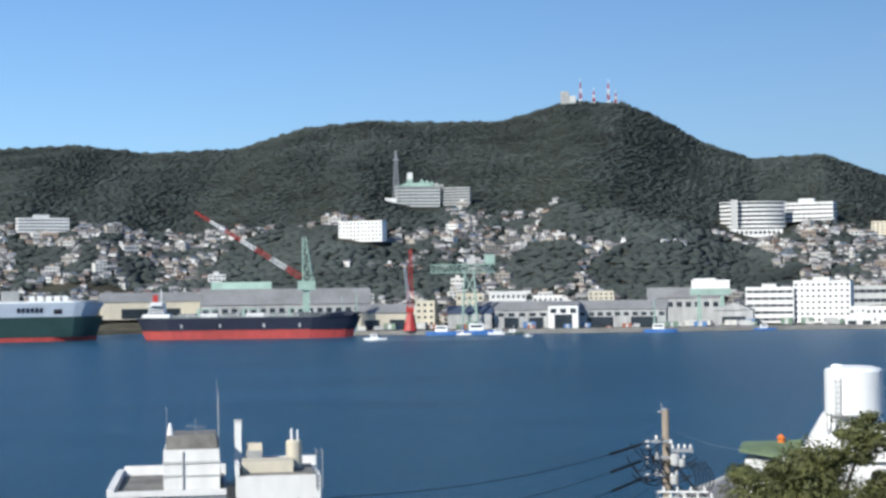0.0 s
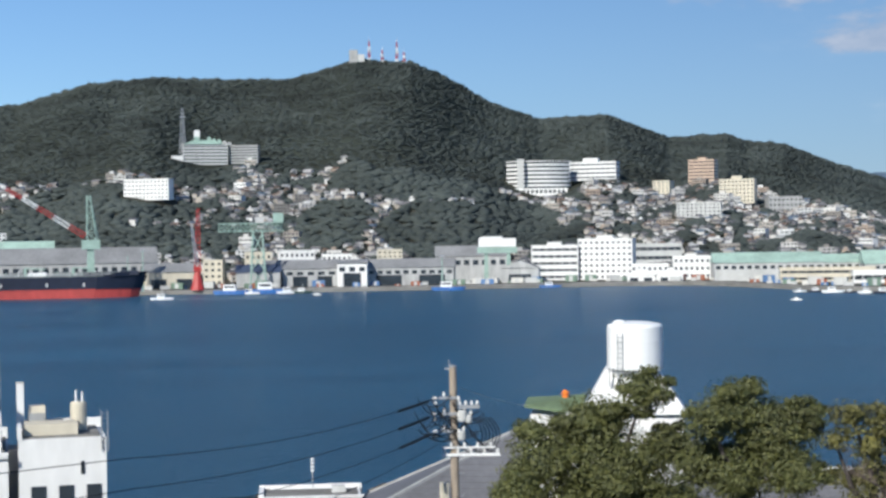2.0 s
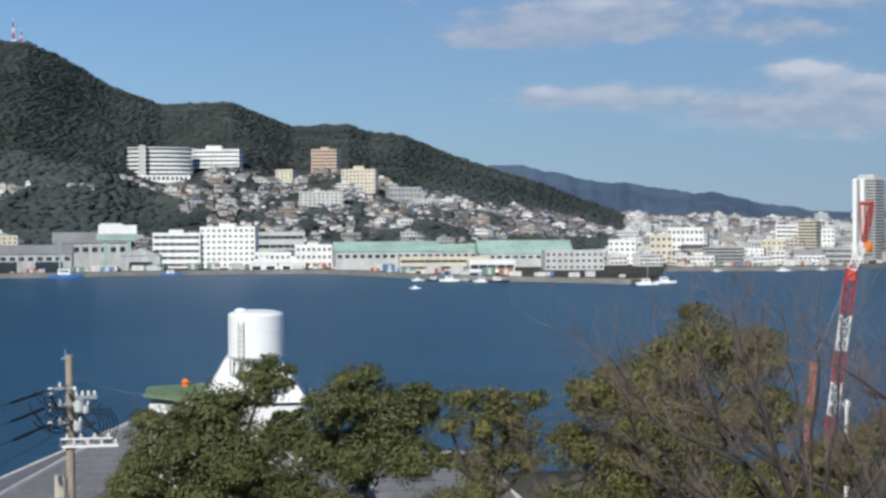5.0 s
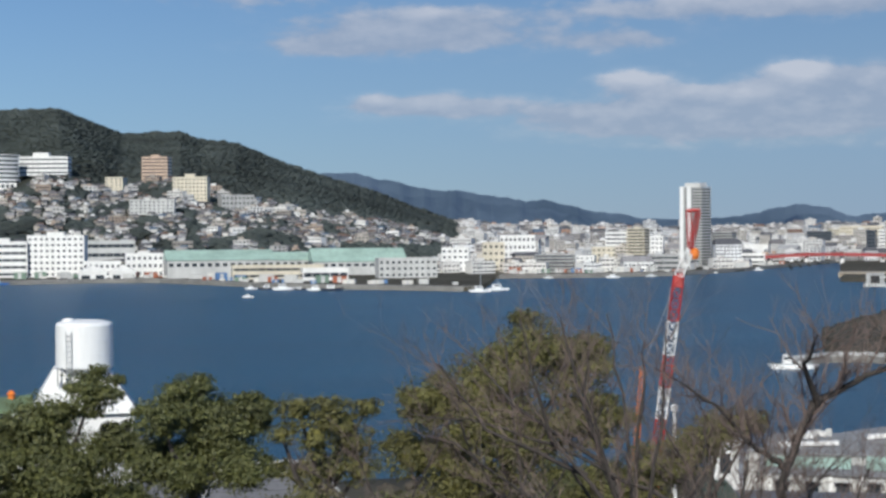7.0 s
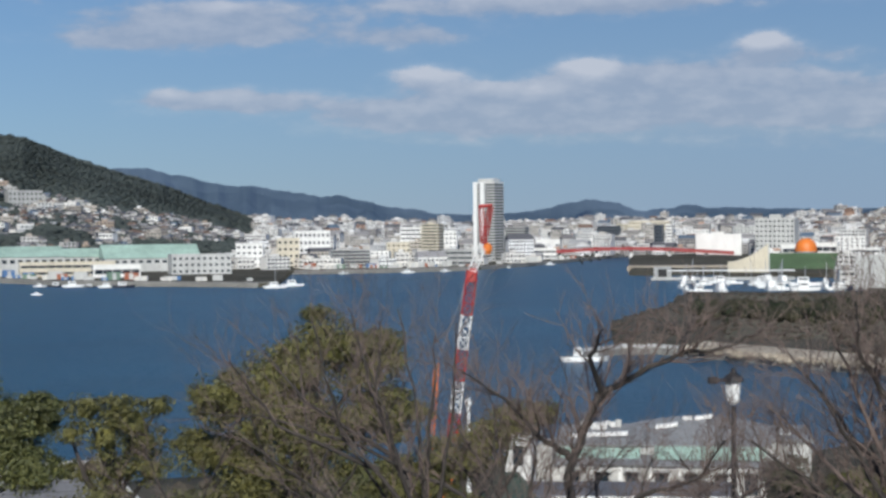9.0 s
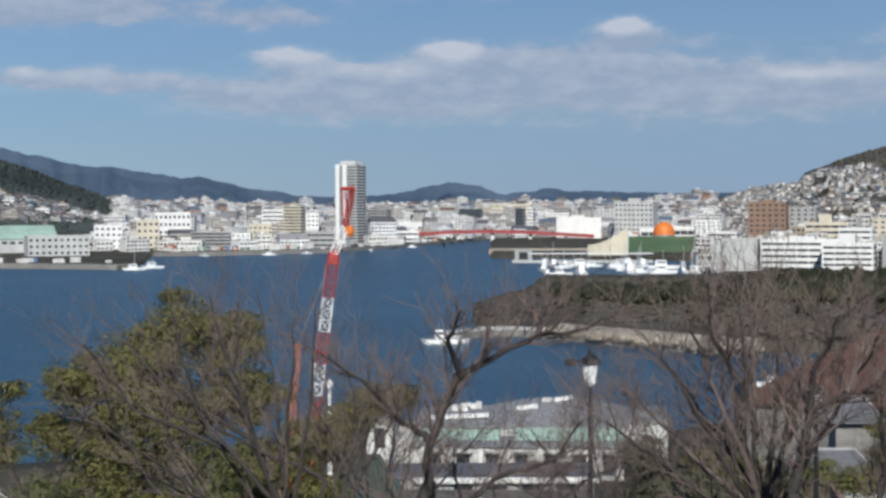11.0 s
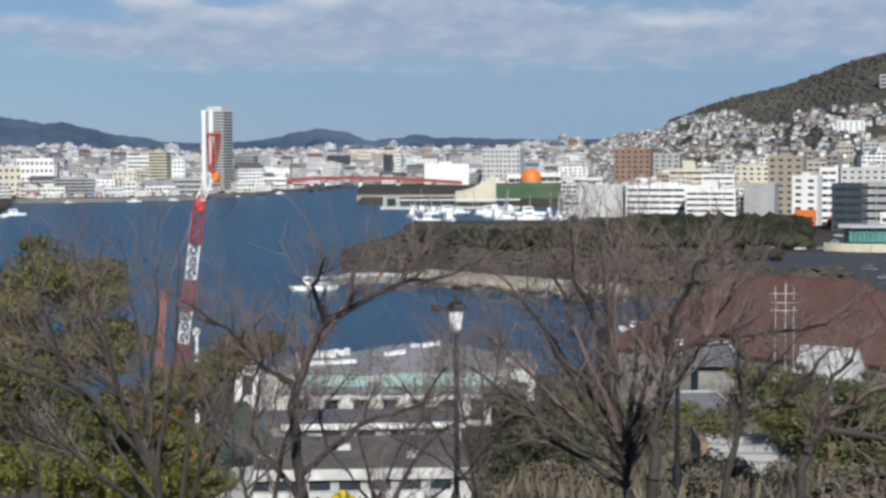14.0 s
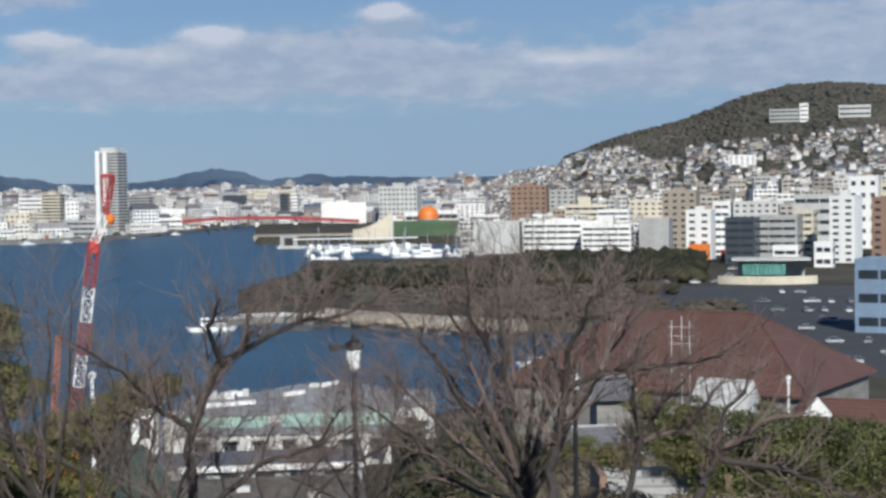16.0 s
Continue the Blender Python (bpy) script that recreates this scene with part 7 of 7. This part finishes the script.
leafy_tree("evergreen_shrub", "dense dark green shrub with sunlit tops", 45, [(54.62, -8.82, 1.46), (56.51, -8.51, 1.36), (58.19, -8.95, 1.55), (59.86, -8.91, 1.36), (52.9, -8.45, 0.97), (55.56, -10.12, 1.55), (58.93, -10.24, 1.55), (60.41, -8.71, 0.97), (61.8, -9.2, 1.4)], LEAF, 0.09, 2000, 7, False, "shrub")
leafy_tree("evergreen_shrub", "dark olive shrub below the bare tree", 40, [(45.12, -9.6, 1.07), (46.48, -10.1, 1.17), (44.32, -10.5, 1.17), (47.6, -10.6, 1.0), (44.5, -8.5, 0.8)], LEAF_DARK, 0.08, 2200, 8, False, "shrub")
leafy_tree("yellowing_shrub", "yellow-olive shrubs along the slope", 50, [(5.33, -9.7, 0.8), (7.23, -9.75, 0.8), (8.95, -9.7, 0.9), (20.21, -9.75, 1.07), (3.9, -10.3, 0.8), (16.4, -9.9, 1.0)], LEAF_OLIVE, 0.09, 1400, 9, False, "shrub")
leafy_tree("yellowing_shrub", "yellow-olive bush among bare branches", 34, [(52.68, -7.46, 0.7), (54.0, -7.8, 0.8), (54.0, -9.28, 1.0), (51.6, -9.2, 0.8)], LEAF_OLIVE, 0.07, 1500, 10, False, "shrub")
leafy_tree("evergreen_shrub", "dark shrubs filling the terrace below", 60, [(24.0, -10.0, 1.4), (22.4, -10.6, 1.4), (30.0, -9.8, 1.6), (27.0, -10.0, 1.5)], LEAF, 0.11, 1100, 12, False, "shrub")
leafy_tree("yellowing_shrub", "dry brown-green bushes on the terrace", 75, [(48.6, -9.6, 1.3), (50.4, -9.4, 1.2), (46.8, -8.9, 0.9), (52.0, -9.9, 1.2)], LEAF_OLIVE, 0.12, 700, 13, False, "shrub")


DRY_LEAF = material("withered_leaves", (0.09, 0.072, 0.05), 0.8, island=(0.2, 0.165, 0.115), vary=0.3, grain=1.2, stain=0.5)
sr = random.Random(41)
for k in range(48):
    a, d = (35.5 + 27 * (k % 13) / 13 if k < 39 else 24 + 4 * (k - 39)) + sr.uniform(-0.8, 0.8), (54, 70, 36, 31)[k // 13] + sr.uniform(-5, 5)
    g = math.degrees(math.atan2(gz(a, d) - EYE, d))
    leafy_tree("dry_shrub", "withered brown shrub on the terrace", d, [(a + sr.uniform(-0.9, 0.9), g + sr.uniform(0.1, 0.55), sr.uniform(0.4, 0.8)) for _ in range(5)], DRY_LEAF, 0.1, 500, 60 + k, False, "shrub")


def bare_tree(label, d, limbs, seed, r0=0.09, twig=1.0, spread=1.0, many=(2, 2, 3)):
    """Main limbs along given bearings and elevations; side branches and twigs grow from them."""
    rng = random.Random(seed)
    a0, e0 = limbs[0][0]
    base = at(a0, d, gz(a0, d))
    t = thing("bare_tree", Matrix.Translation(base), label, "tree", "leafless trees")

    def grow(b, p, way, length, r, level):
        n = 3 if level < 2 else 2
        q = p
        for i in range(n):
            way = (way + Vector((rng.gauss(0, 0.1), rng.gauss(0, 0.1), rng.gauss(0.09, 0.09)))).normalized()
            nxt = q + way * length / n
            b.tube(q, nxt, r * (1 - 0.6 * i / n), r * (1 - 0.6 * (i + 1) / n), 4 if level < 2 else 3, cap=False)
            if level < 3:
                for _ in range(2 if level < 2 else 1):
                    side = way.cross(Vector((rng.gauss(0, 1), rng.gauss(0, 1), rng.gauss(0, 1)))).normalized()
                    grow(b, q.lerp(nxt, rng.random()), (way * 0.75 + side * rng.uniform(0.4, 0.9) + Vector((0, 0, 0.15))).normalized(), length * rng.uniform(0.4, 0.65), max(0.0028, r * 0.5), level + 1)
            q = nxt

    for k, line in enumerate(limbs):
        dd = d + (0 if k == 0 else rng.uniform(-1.2, 1.2) * spread)
        pts = []
        for i, (a, e) in enumerate(line):
            f = i / max(1, len(line) - 1)
            di = d + (dd - d) * f
            pts.append(at(a, di, EYE + di * math.tan(radians(e))) - base)
        if k == 0:
            pts.insert(0, Vector((0, 0, -0.2)))
        fine = []
        for i in range(len(pts) - 1):
            for s in range(4):
                u = pts[i].lerp(pts[i + 1], s / 4)
                fine.append(u + Vector((rng.gauss(0, 0.02), rng.gauss(0, 0.02), rng.gauss(0, 0.015))))
        fine.append(pts[-1])
        b, tw = Build(), Build()
        m = len(fine) - 1
        rs, re = (r0 * 0.85 if k == 0 else r0 * 0.42), 0.01
        for i in range(m):
            ra, rb = rs + (re - rs) * (i / m) ** 0.8, rs + (re - rs) * ((i + 1) / m) ** 0.8
            b.tube(fine[i], fine[i + 1], ra, rb, 7, cap=False)
            if i > m * (0.35 if k == 0 else 0.15):
                way = (fine[i + 1] - fine[i]).normalized()
                for _ in range(rng.choice(many)):
                    side = way.cross(Vector((rng.gauss(0, 1), rng.gauss(0, 1), rng.gauss(0, 1)))).normalized()
                    grow(tw, fine[i].lerp(fine[i + 1], rng.random()), (way * 0.6 + side * 0.7 + Vector((0, 0, 0.35))).normalized(), rng.uniform(0.4, 1.0) * twig * d / 20, max(0.0065, ra * 0.34), 1)
        limb = part("trunk" if k == 0 else "limb", b, TWIG if k % 3 == 2 and d < 20 else BARK, t)
        part("twigs", tw, TWIG, limb, kind="stuff")


bare_tree("leafless tree with a long arching grey branch", 20, [[(37.3, -14), (37.28, -11.1), (37.09, -8.03), (38.07, -5.91), (39.5, -5.1), (40.8, -4.5), (42.4, -4.25), (43.6, -3.6)], [(37.1, -8.0), (36.31, -7.45), (34.9, -6.1), (33.4, -5.1)],
           [(37.28, -11), (39.3, -9.4), (41.4, -8.7), (42.3, -7.4)], [(37.3, -12), (35.6, -9.6), (35.9, -7.6)], [(38.1, -5.9), (37.8, -4.6), (38.2, -3.6)], [(40.8, -4.5), (41.0, -3.8), (41.3, -3.2)], [(39.9, -14), (40.6, -11.6), (41.8, -9.8), (43.2, -9.0)], [(36.2, -14), (36.4, -11.5), (36.9, -9.3), (37.1, -8.2)]], 31, 0.11, 0.9)
bare_tree("spreading leafless tree with fine reddish twigs", 18, [[(48.7, -14), (48.6, -11.5), (48.4, -9.8), (48.0, -6.5), (47.55, -2.7)], [(48.4, -9.9), (46.5, -7.2), (44.4, -4.4)], [(48.4, -9.9), (47.0, -6.5), (45.7, -3.4)], [(48.5, -10.2), (48.9, -6.6), (48.9, -2.5)],
           [(48.5, -10.2), (49.6, -6.6), (50.3, -3.2)], [(48.5, -10.4), (46.0, -8.4), (43.8, -6.3)], [(48.6, -11), (50.8, -7), (52.2, -4.4)], [(48.0, -6.5), (46.8, -4.6), (46.6, -2.7)], [(48.2, -8), (48.1, -5), (48.3, -3.0)],
           [(48.6, -11), (46.6, -7.6), (45.0, -5.2)], [(48.6, -11), (45.4, -9.0), (43.2, -7.4)], [(48.7, -11.4), (47.6, -7), (46.9, -4)], [(48.6, -11), (49.4, -7.5), (49.5, -4.5)], [(48.7, -11.5), (45.8, -9.8), (44.6, -8.2)]], 32, 0.1)
bare_tree("dark leafless trunk with a level bough", 16, [[(49.3, -14), (49.5, -10.2), (49.8, -8.3), (50.02, -6.92), (51.2, -6.35), (53.5, -6.1), (55.4, -5.75)], [(50.0, -6.9), (50.3, -5.2), (51.0, -3.7)], [(51.2, -6.3), (51.8, -4.9), (52.0, -3.9)]], 33, 0.1, 0.9)
bare_tree("leafless tree with many upright brown shoots", 24, [[(33.0, -15), (32.4, -11), (31.0, -8.0), (30.0, -4.7), (29.6, -3.0)], [(33, -13), (33.5, -9.3), (30, -7.6), (27, -6.6), (24.4, -6.3)], [(32.2, -10.5), (29.2, -7), (28.2, -3.1)], [(32.2, -10.5), (31.8, -6.5), (31.2, -2.9)],
           [(32.3, -11), (33.0, -7), (33.2, -3.4)], [(31, -8), (28, -6), (26.6, -4.3)], [(30.5, -8.4), (27.0, -6.8), (25.4, -4.6)], [(32, -9.5), (32.4, -6), (32.5, -3.8)], [(31.6, -9), (30.4, -6), (30.6, -3.3)],
           [(32.8, -12.5), (30.5, -9), (28.3, -5.6)], [(32.6, -12), (31.2, -8), (30.2, -5)], [(32.9, -13), (29.5, -10), (26.5, -8.6)], [(33.2, -13), (34.2, -9.5), (34.6, -7)], [(32.6, -12.5), (28.6, -9.2), (25.8, -7.2)]], 34, 0.1, 1.1, many=(1, 1, 2))
bare_tree("slim leafless tree with forked boughs", 17, [[(51.5, -14), (52.1, -10.5), (52.6, -8.6), (53.3, -7.4), (54.8, -5.9)], [(52.5, -9), (52.3, -7), (52.6, -5.2)], [(52.6, -8.6), (54.2, -8.2), (55.4, -6.6)]], 35, 0.07, 0.8)
bare_tree("leafless tree with a low drooping bough", 17, [[(54.2, -15), (54.5, -10.6), (55, -9.2), (57, -9.5), (59.0, -10.1), (61, -10.9)], [(54.6, -10.2), (55.4, -7.6), (56.6, -6.2)], [(55, -9.2), (56.6, -8.0), (58.4, -7.6)]], 36, 0.1, 0.7)
bare_tree("thin leafless shoots beside the olive tree", 30, [[(24.2, -14), (24.0, -10.5), (23.4, -8.6), (23.0, -7.4)], [(24.0, -10.5), (25.0, -8.2), (25.6, -6.6)], [(24.1, -10.5), (22.4, -8.9), (21.2, -8.0)]], 37, 0.05, 0.45)
bare_tree("thin leafless shoots on the near slope", 22, [[(40.0, -15), (39.8, -12), (39.3, -9.5), (39.9, -8)], [(39.8, -12), (41, -9.6), (42.6, -8.2)], [(39.8, -12), (38.2, -10), (37.9, -8.8)], [(40, -13), (43, -11), (44.8, -8.6)]], 38, 0.05, 0.8)
bare_tree("slender leafless tree with a haze of fine twigs", 26, [[(35.6, -15), (35.4, -12), (35.0, -9.4), (34.6, -7.0), (34.3, -5.6)], [(35.4, -12), (36.4, -9), (36.8, -6.6)], [(35.1, -10), (33.6, -7.6), (32.9, -6.2)], [(35.4, -11.5), (37.6, -9.4), (39.0, -7.6)],
           [(35.3, -11), (35.9, -8), (35.7, -5.8)], [(35.2, -10.6), (34.0, -8.8), (32.6, -7.8)]], 39, 0.05, 0.85)
bare_tree("slender leafless tree with a haze of fine twigs", 25, [[(43.6, -15), (43.4, -12), (43.0, -9.6), (42.6, -7.4), (42.5, -5.9)], [(43.4, -12), (42.0, -9.6), (40.8, -8.0)], [(43.2, -10.6), (44.0, -8.2), (44.2, -6.2)], [(43.4, -11.4), (41.4, -10.2), (39.6, -9.4)],
           [(43.4, -11), (43.6, -8.4), (43.2, -6.4)]], 40, 0.05, 0.85)
bare_tree("slender leafless tree with reddish upper twigs", 27, [[(28.6, -15), (28.4, -11), (28.2, -8), (27.9, -5.4), (27.7, -3.8)], [(28.4, -11), (26.6, -7.6), (25.8, -5.6)], [(28.3, -9), (29.4, -6), (29.8, -4.2)], [(28.4, -10), (30.6, -7), (31.6, -5.2)]], 42, 0.05, 0.85, many=(1, 1, 2))


def yellow_cover():
    t = thing("tarpaulin", facing(38.7, 22, gz(38.7, 22)), "bright yellow tarpaulin heaped on the slope", "tarpaulin")
    b = Build().lathe([(0.34, 0), (0.32, 0.2), (0.24, 0.38), (0.1, 0.5), (0.02, 0.54)], 11)
    b.v = [(x * (1 + 0.25 * noise.noise((x * 4, y * 4, z * 4))), y, z * (1 + 0.2 * noise.noise((y * 5, x * 5, 1)))) for x, y, z in b.v]
    part("cover", b, material("yellow_plastic", (0.75, 0.55, 0.03), 0.45, vary=0.15), t)


yellow_cover()
grass, gr = Build(), random.Random(91)
for _ in range(26000):
    a, d = gr.uniform(22, 63), math.sqrt(gr.uniform(18 ** 2, 90 ** 2))
    p = at(a, d, gz(a, d) - 0.03)
    h, w, y = gr.uniform(0.12, 0.5), gr.uniform(0.03, 0.07), gr.uniform(0, 3.14)
    s = Vector((math.cos(y), math.sin(y), 0)) * w
    grass.quad([p - s, p + s, p + Vector((gr.gauss(0, 0.12), gr.gauss(0, 0.12), h))])
tagged(part("dry_grass", grass, DRY_LEAF), "withered grass and leaf litter on the slope", "grass", kind="stuff")
under = Build()
for az, d in scatter(1300, 0, 63, 100, 240):
    if gz(az, d) > 0 and not (abs(az - 40) < 5 and d > 200) and not (33 < az < 43.4 and d > 95) and not (52 < az and 140 < d < 190) and not (az < 24 and 70 < d < 130):
        r = rr.uniform(0.7, 1.6)
        tree_blob(under, at(az, d, gz(az, d) - 0.2), r, r * 1.3, rr)
tagged(part("undergrowth", under, SCRUB), "brown winter undergrowth on the slope", "shrubs", kind="stuff")
